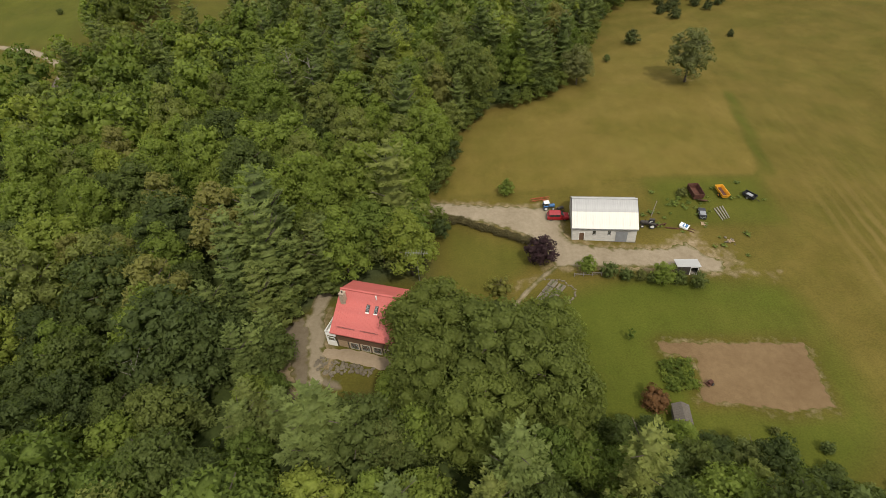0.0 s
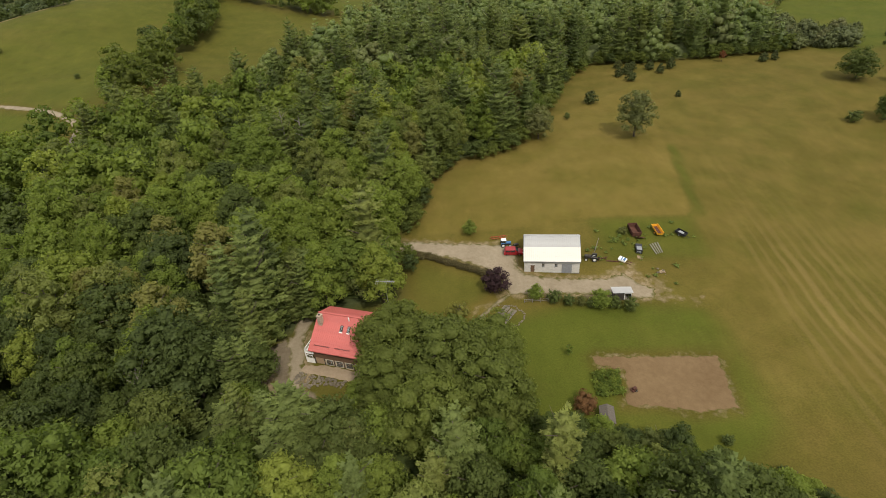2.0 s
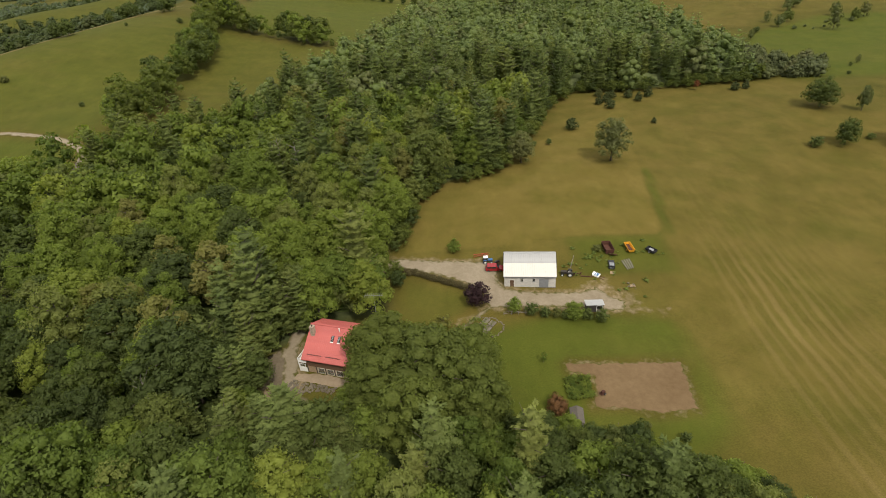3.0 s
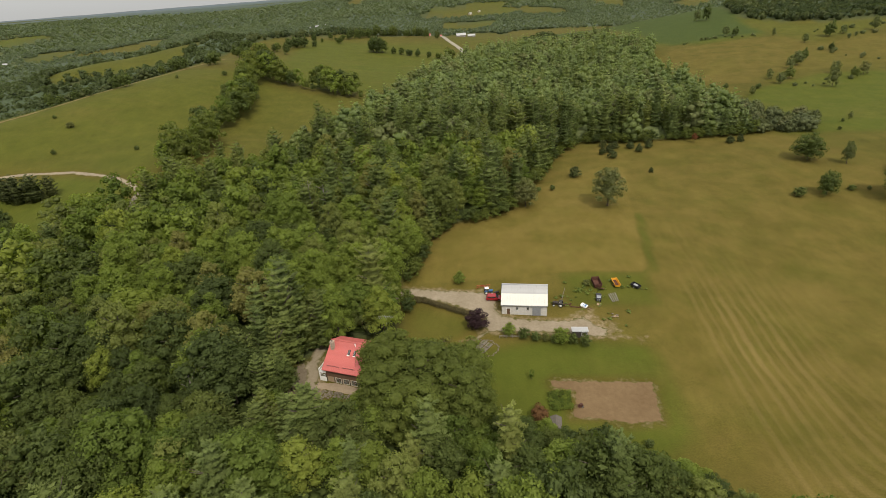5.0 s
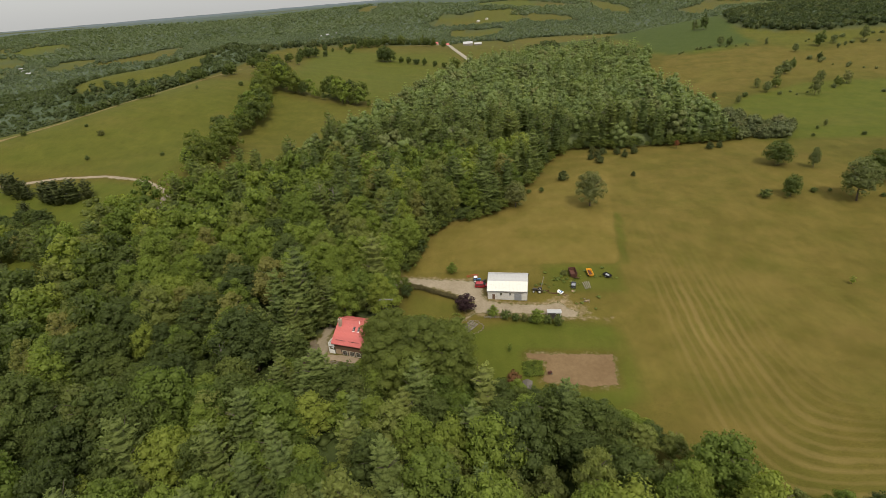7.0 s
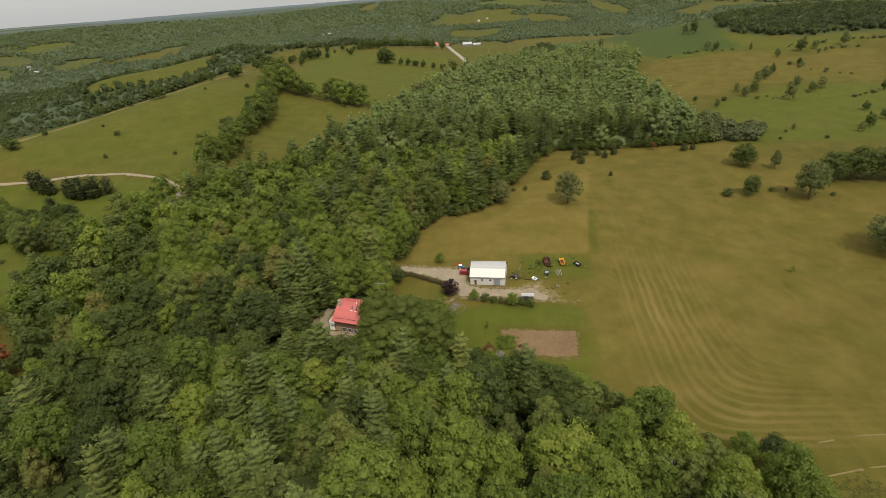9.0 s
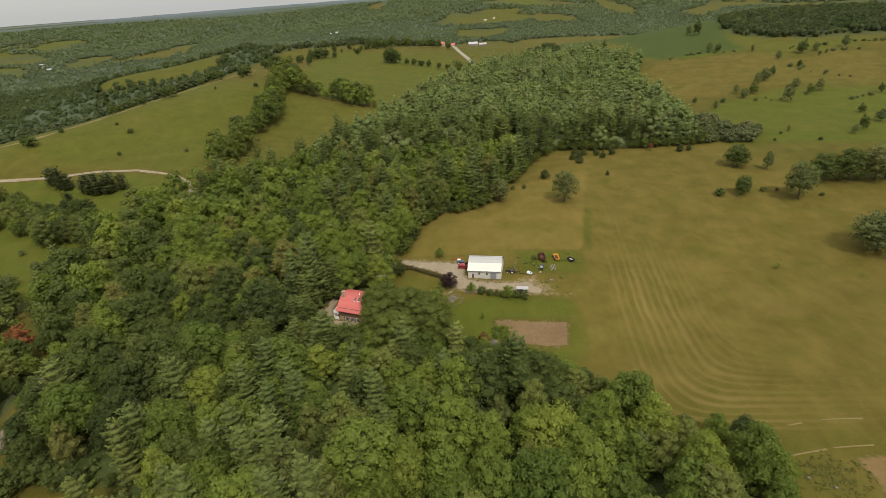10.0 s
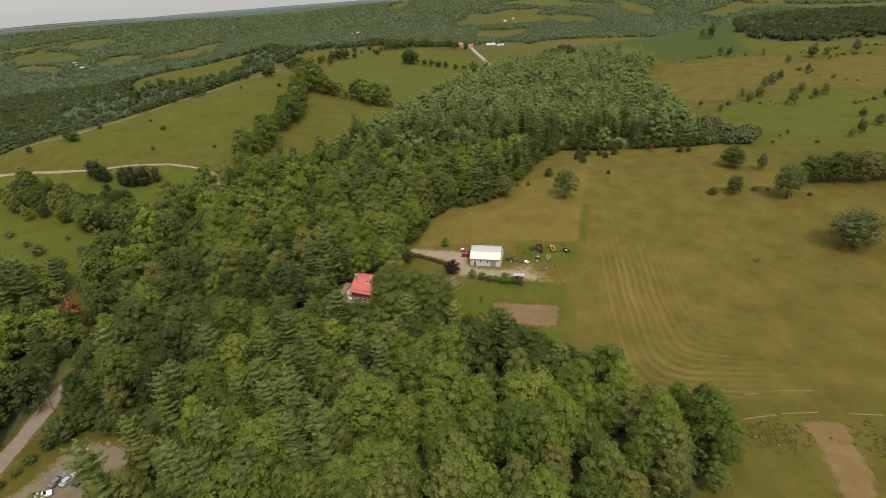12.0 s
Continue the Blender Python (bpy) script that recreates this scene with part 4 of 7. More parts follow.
for i, (x, y, s, w) in enumerate(GREAT):
    plant("old_maple" if y < 80 else "maple_tree", i, x, y, s, w, i * 1.3, "great old maple with a dense dark green crown beside the house", group="great maples", name="old_maple_tree")


def far_from_great(x, y):
    k = np.ones(np.shape(x), bool)
    for gx_, gy_, s, w in GREAT:
        k &= np.hypot(x - gx_, y - gy_) > 4.6 * w
    return k


tx, ty, rng = scatter(-330, 200, -48, 645, 7.7, 5, lambda x, y: wooded(x, y) & far_from_great(x, y), 0.56)
near = np.hypot(tx - 10, (ty - 30) * 0.9) - 60 * ((inside(tx, ty, WOOD) < 9) & (tx > -10) & (tx < 60) & (ty > 90) & (ty < 235))
order = np.argsort(near)


def blot(x, y, spread):
    return np.exp(-((tx - x) ** 2 + (ty - y) ** 2) / (2 * spread ** 2))


# pines: the south-east corner, the slope above the yard and most of the far wood; bright maples west of the yard and along the hill
pine_share = 0.17 + 0.20 * np.sin(tx / 31 + 1.1) * np.sin(ty / 37 - 0.6) + 0.34 * blot(8, 2, 36) + 0.02 * blot(-60, 0, 35) - 0.55 * blot(40, 33, 14) - 0.7 * blot(76, 0, 20) + 0.35 * blot(-38, 66, 12) - 0.10 * blot(-70, 40, 30) + 0.32 * blot(15, 165, 32) + 0.4 * blot(60, 235, 30) - 0.75 * blot(32, -17, 16) + 0.42 * np.clip((ty - 200) / 60, 0, 1) * np.clip((tx + 110) / 90, 0, 1) - 0.25 * blot(-75, 105, 45)
oak_share = 0.14 + 0.6 * blot(42, 30, 18) + 0.12 * np.sin(tx / 17) * np.sin(ty / 23 + 2) + 0.55 * blot(-78, 32, 42) + 0.25 * blot(-150, 60, 60) - 0.3 * blot(40, -10, 35)
counts = {"maple_tree": 0, "ash_tree": 0, "pine_tree": 0, "oak_tree": 0}
rest = []
for i in order:
    x, y = tx[i], ty[i]
    kind = "pine_tree" if rng.random() < pine_share[i] else "oak_tree" if rng.random() < oak_share[i] else ("maple_tree" if rng.random() < 0.62 else "ash_tree")
    scale, wide, form, turn = rng.choice([0.72, 0.9, 1.0, 1.12, 1.28]) * rng.uniform(0.93, 1.07), rng.uniform(0.86, 1.14), int(rng.integers(0, 4)), rng.uniform(0, 6.28)
    if scale < 0.8:
        wide *= 1.15
    scale *= 1.12
    edge = max(inside(np.array([x]), np.array([y]), WOOD)[0], inside(np.array([x]), np.array([y]), WOOD_WEST)[0])
    if edge < 7:
        scale *= rng.uniform(0.62, 0.9)
    if -36 < x < -9 and 25 < y < 56:
        scale, wide = scale * (0.85 if y < 38 else 0.68 if y < 45 else 0.5 if y < 51 else 0.34), wide * 1.3
    if x > 12 and 18 < y < 48:
        scale = min(scale, (0.34 if x < 32 else 0.52) + 0.05 * edge + 0.16 * rng.random())
    if x > 42 and y < 18:
        scale, wide = scale * 0.88, wide * 1.18
    if inside(np.array([x]), np.array([y]), PARKING)[0] > -10:
        scale *= 0.34
    if counts[kind] < LIMIT[kind]:
        counts[kind] += 1
        plant(kind, form, x, y, scale, wide, turn, group="trees of the wood")
    else:
        rest.append((kind, form, x, y, scale, wide, turn, 0))


def stand(name, trees, forms, material, label, category, sink=0.0, patch=0.0):
    """Many trees joined into one growth."""
    vs, fs, tints, n = [], [], [], 0
    rng = np.random.default_rng(len(trees))
    for kind, form, x, y, scale, wide, turn in trees:
        v, f = forms[form % len(forms)]
        c, s = math.cos(turn), math.sin(turn)
        w = np.stack([(v[:, 0] * c - v[:, 1] * s) * scale * wide + x, (v[:, 0] * s + v[:, 1] * c) * scale * wide + y, (v[:, 2] - sink) * scale + ground_z(x, y)], -1)
        vs.append(w)
        fs.append(f + n)
        drift = 0.5 + 0.5 * math.sin(x / 140 + 1.7 * math.sin(y / 230)) * math.sin(y / 170 + 1.3 * math.sin(x / 190))
        tints.append(np.full(len(v), patch * 0.9 * drift + (1 - patch) * rng.random()))
        n += len(v)
    me = mesh_of(name, np.concatenate(vs), np.concatenate(fs), material, smooth=True)
    me.attributes.new("tint", "FLOAT", "POINT").data.foreach_set("value", np.concatenate(tints).astype(np.float32))
    return tagged(new(name, me), label, category, kind="stuff")


# lighter forms for the deeper woods and the hedgerows
LIGHT = {
    "maple_tree": [broadleaf(110 + i, 15, r, 13, 560, 0.48, 0.08, 1.0, 1.75, 0.40, 0.3) for i, r in enumerate((4.8, 4.3, 5.2))],
    "ash_tree": [broadleaf(130 + i, 15, r, 12, 500, 0.45, 0.08, 1.1, 1.75, 0.40, 0.4) for i, r in enumerate((3.8, 4.3))],
    "oak_tree": [broadleaf(120 + i, 15, r, 13, 560, 0.48, 0.08, 1.0, 1.75, 0.40, 0.25) for i, r in enumerate((4.4, 5.0))],
    "pine_tree": [pine(150 + i, 19, r, 10, 6, 11, 0.78, 0.42, True) for i, r in enumerate((4.2, 4.7, 4.0))],
}
DEEP = {
    "maple_tree": [broadleaf(160 + i, 15, r, 15, 230, 0.56, 0.05, 1.0, 1.8, 0.40, 0.3, 0.92) for i, r in enumerate((4.8, 4.3, 5.2))],
    "ash_tree": [broadleaf(165 + i, 15, r, 15, 210, 0.54, 0.05, 1.1, 1.8, 0.40, 0.4, 0.92) for i, r in enumerate((3.8, 4.3))],
    "oak_tree": [broadleaf(163 + i, 15, r, 15, 230, 0.56, 0.05, 1.0, 1.8, 0.40, 0.25, 0.92) for i, r in enumerate((4.4, 5.0))],
    "pine_tree": [pine(170 + i, 18, r, 9, 5, 10, 0.66, 0.5, True, 0.66) for i, r in enumerate((4.0, 4.5, 3.7))],
}
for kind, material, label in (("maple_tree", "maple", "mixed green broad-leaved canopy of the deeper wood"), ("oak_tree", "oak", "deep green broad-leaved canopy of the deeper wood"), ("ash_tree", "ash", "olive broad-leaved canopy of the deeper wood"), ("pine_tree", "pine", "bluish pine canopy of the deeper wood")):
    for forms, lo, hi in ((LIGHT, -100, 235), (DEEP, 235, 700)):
        # DEEP stands take the haze-tinted pine and leaf colours
        stand("woods", [t[:7] for t in rest if t[0] == kind and lo <= t[3] < hi], forms[kind], M[{"pine_tree": "hazed_pine", "ash_tree": "olive_wood"}.get(kind, "hazed_wood") if forms is DEEP else material], label, "woods", 1.5)
print("TREES", counts, len(rest), len(tx))

# leafy undergrowth along the wood's edge, down to the grass
ux, uy, rng = scatter(-135, 172, 92, 345, 3.0, 12, lambda x, y: (inside(x, y, WOOD) > -0.6) & (inside(x, y, WOOD) < 4.2) & (along(x, y, ROAD) > 5) & (along(x, y, YARD_TRACK) > 3) & (inside(x, y, DRIVE) < -2.5))
for kind, material in (("maple_tree", "old_maple"), ("oak_tree", "oak")):
    pick = [i for i in range(len(ux)) if (i % 3 == 0) == (kind == "oak_tree")]
    stand("undergrowth", [(kind, i, ux[i], uy[i], rng.uniform(0.22, 0.48), 1.25, i * 1.7) for i in pick], LIGHT[kind], M[material], "leafy young growth along the edge of the wood", "undergrowth")

# hedgerows on the hill
hx, hy, rng = scatter(-185, -50, 190, 475, 5.6, 9, lambda x, y: (along(x, y, HEDGE_HILL) < 7.5 + 2.0 * np.sin(y / 17)) | (along(x, y, HEDGE_FIELD) < 7 + 1.5 * np.sin(x / 9)), 0.55)
hedge_trees = [("", int(rng.integers(0, 3)), x, y, rng.choice([0.35, 0.5, 0.7, 0.9, 1.1, 1.4]) * (1.25 if y > 395 and x < -140 else 1.0), rng.uniform(0.85, 1.2), rng.uniform(0, 6)) for x, y in zip(hx, hy) if rng.random() < 0.9]
for pick, kind, material in ((0, "maple_tree", "old_maple"), (1, "oak_tree", "oak"), (2, "ash_tree", "maple")):
    stand("hedgerow", hedge_trees[pick::3], LIGHT[kind], M[material], "overgrown line of trees between two fields", "hedgerow")

# far woods on the hills and in the valley, coarser the farther off
def far_tree(seed, height, radius, lobes, sprays_, leaf):
    """A tree seen from far off: a dark heart under loose sprays of leaves that follow a few rounded masses."""
    rng = np.random.default_rng(seed)
    a = np.arange(lobes) * 2.4 + rng.uniform(0, 6)
    centre = np.stack([np.cos(a) * radius * 0.45, np.sin(a) * radius * 0.45, height * rng.uniform(0.40, 0.70, lobes)], -1)
    centre[0] = (0, 0, height * 0.66)
    size = radius * rng.uniform(0.55, 0.72, lobes)
    heart = lumps(rng, [(0, 0, height * 0.5)], [radius * 0.66], 0.42 * height / radius, None, 0.2)
    pick = rng.integers(0, lobes, sprays_)
    d = unit(rng.normal(size=(sprays_, 3)) + np.array([0, -0.2, 0.55]))
    return join(heart, sprays(rng, centre[pick] + d * (size[pick] * rng.uniform(0.8, 1.15, sprays_))[:, None], d, leaf, 0.75, 0.75))


CLUMP = [far_tree(200 + i, 13, 4.0, 5, 72, 1.05) for i in range(4)]
HUGE = [far_tree(210 + i, 13, 4.6, 4, 40, 1.6) for i in range(4)]
FAR = [far_tree(220 + i, 11, 7.6, 4, 30, 2.8) for i in range(3)]
belts = []
for gap, y1, size, forms, lo, hi in ((8.5, 700, 0.85, DEEP["maple_tree"], 0, 560), (8.6, 1500, 0.92, CLUMP, 560, 1080), (11.0, 2200, 0.9, HUGE, 1080, 1900), (21, 3700, 1.1, FAR, 1900, 3450)):
    x, y, rng = scatter(-min(3600, y1 * 1.1), min(2400, y1 * 0.8), 60, y1, gap, y1, lambda x, y: far_wooded(x, y) & (np.abs(np.arctan2(x - 30, y + 110) + 0.10) < 0.76), 0.5)
    r = np.hypot(x, y)
    k = (r >= lo) & (r < hi) & (rng.random(len(x)) < 0.95)
    belts.append(([("", int(rng.integers(0, 4)), a, b, size * rng.uniform(0.55, 1.3), rng.uniform(0.95, 1.4), rng.uniform(0, 6)) for a, b in zip(x[k], y[k])], forms))
x, y, rng = scatter(300, 660, 470, 870, 7.4, 77, lambda x, y: inside(x, y, RIDGE_WOOD) > 0)
belts.append(([("", int(rng.integers(0, 3)), a, b, rng.uniform(0.65, 1.05), rng.uniform(0.8, 1.15), rng.uniform(0, 6)) for a, b in zip(x, y)], CLUMP))


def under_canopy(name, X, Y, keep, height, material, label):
    """Leafy understorey sheet between the trunks, added to fill the dark gaps: uneven, it comes down to the ground at
    its edges.
    """
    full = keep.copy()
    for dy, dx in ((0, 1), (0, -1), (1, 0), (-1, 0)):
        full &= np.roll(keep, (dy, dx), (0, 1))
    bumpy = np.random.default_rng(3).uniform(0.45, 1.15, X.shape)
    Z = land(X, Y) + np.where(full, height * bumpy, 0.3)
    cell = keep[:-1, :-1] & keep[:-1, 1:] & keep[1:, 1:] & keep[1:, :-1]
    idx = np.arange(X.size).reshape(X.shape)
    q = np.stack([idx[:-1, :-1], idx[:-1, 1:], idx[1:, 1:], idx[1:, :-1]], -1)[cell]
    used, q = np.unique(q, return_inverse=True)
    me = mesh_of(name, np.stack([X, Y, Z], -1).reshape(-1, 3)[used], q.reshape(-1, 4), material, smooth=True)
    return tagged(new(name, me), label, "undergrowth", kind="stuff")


# sheets added under the crowns so the gaps look less dark
turns, reaches = np.meshgrid(np.linspace(-0.88, 0.68, 330), np.geomspace(480, 3500, 170))
X, Y = 30 + reaches * np.sin(turns), -110 + reaches * np.cos(turns)
deep_inside = far_wooded(X, Y) | (inside(X, Y, RIDGE_WOOD) > 6)
deep_inside &= np.roll(deep_inside, 1, 0) & np.roll(deep_inside, -1, 0) & np.roll(deep_inside, 1, 1) & np.roll(deep_inside, -1, 1)
under_canopy("undergrowth", X, Y, deep_inside, 4.0, M["far_gap_fill"], "understorey sheet added to lighten dark gaps in the distant woods")
X, Y = np.meshgrid(np.arange(-100, 204, 4.0), np.arange(232, 648, 4.0))
under_canopy("undergrowth", X, Y, inside(X, Y, WOOD) > 6, 5.5, M["deep_gap_fill"], "understorey sheet added to lighten dark gaps in the deeper wood")
X, Y = np.meshgrid(np.arange(-320, 100, 3.0), np.arange(-58, 240, 3.0))
near_wood = (np.maximum(inside(X, Y, WOOD), inside(X, Y, WOOD_WEST)) > 5) & (inside(X, Y, HOUSE_YARD) < -2) & (along(X, Y, ROAD) > 6) & (inside(X, Y, PARKING) < -5) & (inside(X, Y, DRIVE) < -3)
under_canopy("undergrowth", X, Y, near_wood, 2.6, M["under"], "leafy undergrowth sheet added to fill dark gaps beneath the trees")
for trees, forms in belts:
    # only the two farthest belts wear the haze-tinted leaf colour
    stand("far_woods", trees, forms, M["hazed_leaf" if forms is HUGE or forms is FAR else "valley_leaf"], "distant hazy green woods on the hills", "woods", 3.5, 0.6)


# ---- trees and shrubs that stand alone ----
FORMS["shrub"] = ("shrub", [(broadleaf(300 + i, 3, r, 16, 1000, 0.15, 0.0, 1.0, 1.9), stems(300 + i, 3, r * 0.6, 3)) for i, r in enumerate((1.6, 1.9, 1.3))])
FORMS["cone_shrub"] = ("shrub", [(broadleaf(310 + i, 4, r, 22, 1000, 0.17, 0.0, 1.0, 1.9, 0.36, tp), stems(310, 4, 0.6, 0)) for i, (r, tp) in enumerate(((1.25, 0.75), (1.3, 0.1)))])
FORMS["bright_shrub"] = ("maple", FORMS["cone_shrub"][1])
FORMS["purple_tree"] = ("purple", [(broadleaf(320, 5.4, 2.0, 18, 1200, 0.22, 0.0, 1.0, 1.9), stems(320, 5.4, 1.3))])
FORMS["rusty_shrub"] = ("rust", [(broadleaf(330, 3.2, 2.1, 16, 800, 0.2, 0.0, 1.0, 1.9), stems(330, 3.2, 1.3))])
FORMS["red_tree"] = ("red", [(broadleaf(335, 12, 3.4, 15, 720, 0.34, 0.22, 1.0, 1.9, 0.3, 0.2), stems(335, 11.5, 3.8, 11, 0.016))])
FORMS["sparse_bush"] = ("rough_grass", [(broadleaf(340, 2.6, 1.7, 12, 260, 0.16, 0.0, 1.0, 1.9), stems(340, 2.6, 1.6, 9, 0.03))])
FORMS["young_spruce"] = ("spruce", [(broadleaf(345 + i, 12, r, 22, 900, 0.42, 0.0, 1.0, 1.9, 0.34, 0.6), stems(345, 12, 1.6, 0)) for i, r in enumerate((4.4, 5.2))])
FORMS["sapling"] = ("maple", [(broadleaf(350, 3.6, 0.95, 10, 420, 0.18, 0.08, 1.0, 1.9), stems(350, 3.6, 0.6, 3, 0.012))])
for kind in ("shrub", "cone_shrub", "bright_shrub", "purple_tree", "rusty_shrub", "red_tree", "sparse_bush", "sapling", "young_spruce"):
    leaf, forms = FORMS[kind]
    for i, (crown, stem) in enumerate(forms):
        MODELS[kind, i] = (mesh_of("crown", *crown, M[leaf], smooth=True), mesh_of("trunk", *stem, M["bark"]))

plant("shrub", 1, 48.6, 101.2, 0.62, 1.1, 0.5, "dark bush grown up beside the dump box", "shrub")
plant("purple_tree", 0, 14.4, 82.4, 1.18, 1.3, 0.4, "purple-leaved tree beside the gravel drive", "tree")
plant("bright_shrub", 0, 23.3, 79.2, 1.15, 1.25, 0.0, "clipped conical green shrub by the driveway", "shrub")
for i, (x, y, s, w) in enumerate([(27.2, 77.6, 1.05, 0.95), (30.2, 76.8, 0.8, 0.9), (32.8, 76.1, 0.85, 1.0), (34.8, 75.7, 0.7, 0.85), (39.8, 75.2, 0.95, 0.8), (42.8, 73.9, 1.15, 0.95)]):
    plant("shrub", i, x, y + 0.3, s * 1.12, w * 0.92, i * 1.7, "rounded grey-green shrub in the hedge beside the driveway", "shrub", "hedge shrubs")
plant("bright_shrub", 1, 36.8, 75.8, 1.25, 1.35, 1.0, "tall rounded bright green shrub in the hedge", "shrub", "hedge shrubs")
plant("sparse_bush", 0, 5.8, 74.8, 1.3, 1.2, 0.0, "thin brownish bush on the lawn", "shrub")
plant("bright_shrub", 0, 9.8, 104.3, 1.2, 1.25, 0.0, "young bright green maple beside the drive", "sapling")
plant("sapling", 0, 27.4, 62.6, 0.95, 0.8, 1.0, "thin young tree on the lawn", "sapling")
plant("sapling", 0, 140.5, 94.5, 0.9, 1.2, 1.0, "small tree alone in the hay field", "sapling")
plant("rusty_shrub", 0, 27.8, 49.8, 1.05, 1.05, 0.0, "rust-brown leaved bush beside the old shed", "shrub")
for i, (x, y, s, w) in enumerate([(43.6, 44.5, 0.55, 0.8), (49.5, 41.5, 0.6, 0.95), (48.2, 38.5, 0.7, 1.0), (38.5, 41.2, 0.7, 1.0), (55.3, 35.6, 0.5, 0.9), (36, 43.5, 0.5, 1.0)]):
    plant("shrub", i, x, y, s, w, i * 2.1, "low green bush in the grass by the wood", "shrub", "low bushes")

for i, (x, y, s) in enumerate([(-34, 73.5, 1.0), (-35.5, 66, 1.0), (-34.5, 57, 0.8), (-33.5, 48, 0.7), (-40.5, 70, 1.05), (-28.5, 79.5, 0.9), (-24, 82.5, 0.8), (-31, 76.5, 0.85), (-33.5, 71.3, 0.8), (36.9, 22.8, 1.26), (-19.5, 84.5, 0.7)]):
    plant("pine_tree", i, x, y, s, 0.92, i, "tall white pine shading the yard", group="yard pines")

# trees crowding the front of the house yard
for i, (kind, x, y, s, w) in enumerate([("ash_tree", -31.5, 47.6, 0.52, 1.3), ("maple_tree", -12.5, 52.4, 0.52, 1.2), ("pine_tree", -42.6, 48.6, 0.62, 1.1), ("maple_tree", -33, 41.6, 0.58, 1.2), ("pine_tree", -33.8, 60.8, 0.72, 1.0), ("pine_tree", -36.8, 56.0, 0.85, 0.95), ("maple_tree", -32.6, 53.6, 0.5, 1.2), ("maple_tree", -25.4, 46.6, 0.42, 1.25)]):
    plant(kind, i, x, y, s, w, i * 1.3, group="trees round the yard")
# the wood's edge below the vegetable plot
for i, (kind, x, y, s, w) in enumerate([("oak_tree", 38.6, 35.8, 0.40, 1.25), ("oak_tree", 43.2, 33.8, 0.42, 1.3), ("maple_tree", 47.6, 32.4, 0.40, 1.3), ("oak_tree", 52.2, 31.2, 0.40, 1.3), ("maple_tree", 56.4, 30.4, 0.36, 1.2)]):
    plant(kind, i, x, y, s, w, i * 1.9, group="trees at the wood's edge")
# trees leaning over the road, and the end of the western wood
for i, (kind, x, y, s, w) in enumerate([("oak_tree", -102.2, 9.5, 0.62, 1.1), ("maple_tree", -105.2, 18.5, 0.72, 1.0), ("oak_tree", -107.0, 28.0, 0.78, 1.0), ("maple_tree", -109.5, 38.0, 0.8, 1.0), ("oak_tree", -123.5, 23.0, 0.7, 1.15), ("oak_tree", -121.0, 12.0, 0.62, 1.1), ("maple_tree", -126.5, 33.5, 0.7, 1.1), ("oak_tree", -128.0, 40.5, 0.8, 1.1), ("oak_tree", -119.4, 27.0, 0.5, 1.1), ("maple_tree", -121.6, 36.5, 0.55, 1.1), ("oak_tree", -124.2, 48.0, 0.6, 1.1)]):
    plant(kind, i, x, y, s, w, i * 2.3, group="roadside trees")
for i, (kind, x, y, s, w) in enumerate([("oak_tree", -190, 160, 0.7, 1.2), ("oak_tree", -182, 157, 0.75, 1.2), ("dark_pine", -203, 172, 0.8, 1.1), ("oak_tree", -198, 163, 0.6, 1.2)]):
    plant(kind, i, x, y, s, w, i * 1.7, "dark tree on the slope below the road", group="trees below the road")

LOW_SHRUBS = [broadleaf(360 + i, 3, r, 15, 240, 0.24, 0.0, 1.0, 1.7, 0.42) for i, r in enumerate((1.6, 1.9, 1.3))]

TUFTS = [broadleaf(370 + i, 3, r, 5, 80, 0.30, 0.0, 1.0, 1.7, 0.42) for i, r in enumerate((1.6, 1.9, 1.3))]

# saplings and shrubs that fill the gaps under the near canopy
fx, fy, rng = scatter(-90, 92, -46, 64, 5.6, 61, lambda x, y: wooded(x, y) & (inside(x, y, WOOD) > 3.5) & far_from_great(x, y))
for pick, material in ((0, "maple"), (1, "oak"), (2, "ash")):
    stand("undergrowth", [("", int(rng.integers(0, 3)), x, y, rng.uniform(0.9, 1.9), 1.0, rng.uniform(0, 6)) for x, y in zip(fx[pick::3], fy[pick::3])], TUFTS, M[material], "saplings and leafy shrubs beneath the trees", "undergrowth")

# low reddish hedge along the drive
hedge_rng = np.random.default_rng(21)
hedge_spots = []
for i in range(46):
    k = i / 45
    hedge_spots.append((-4.5 + 18 * k + hedge_rng.normal() * 0.25, 97.2 - 9.6 * k + 1.2 * k * (1 - k) + hedge_rng.normal() * 0.3))
brown_hedge = leaf_material("brownish_hedge_leaves", (0.100, 0.085, 0.038), (0.118, 0.098, 0.042), (0.135, 0.105, 0.046), 0.3)
stand("low_hedge", [("", i, x, y, hedge_rng.uniform(0.36, 0.55), 1.1, i * 1.1) for i, (x, y) in enumerate(hedge_spots)], [c for c, s in FORMS["shrub"][1]], brown_hedge, "low brownish hedge lining the driveway", "hedge")

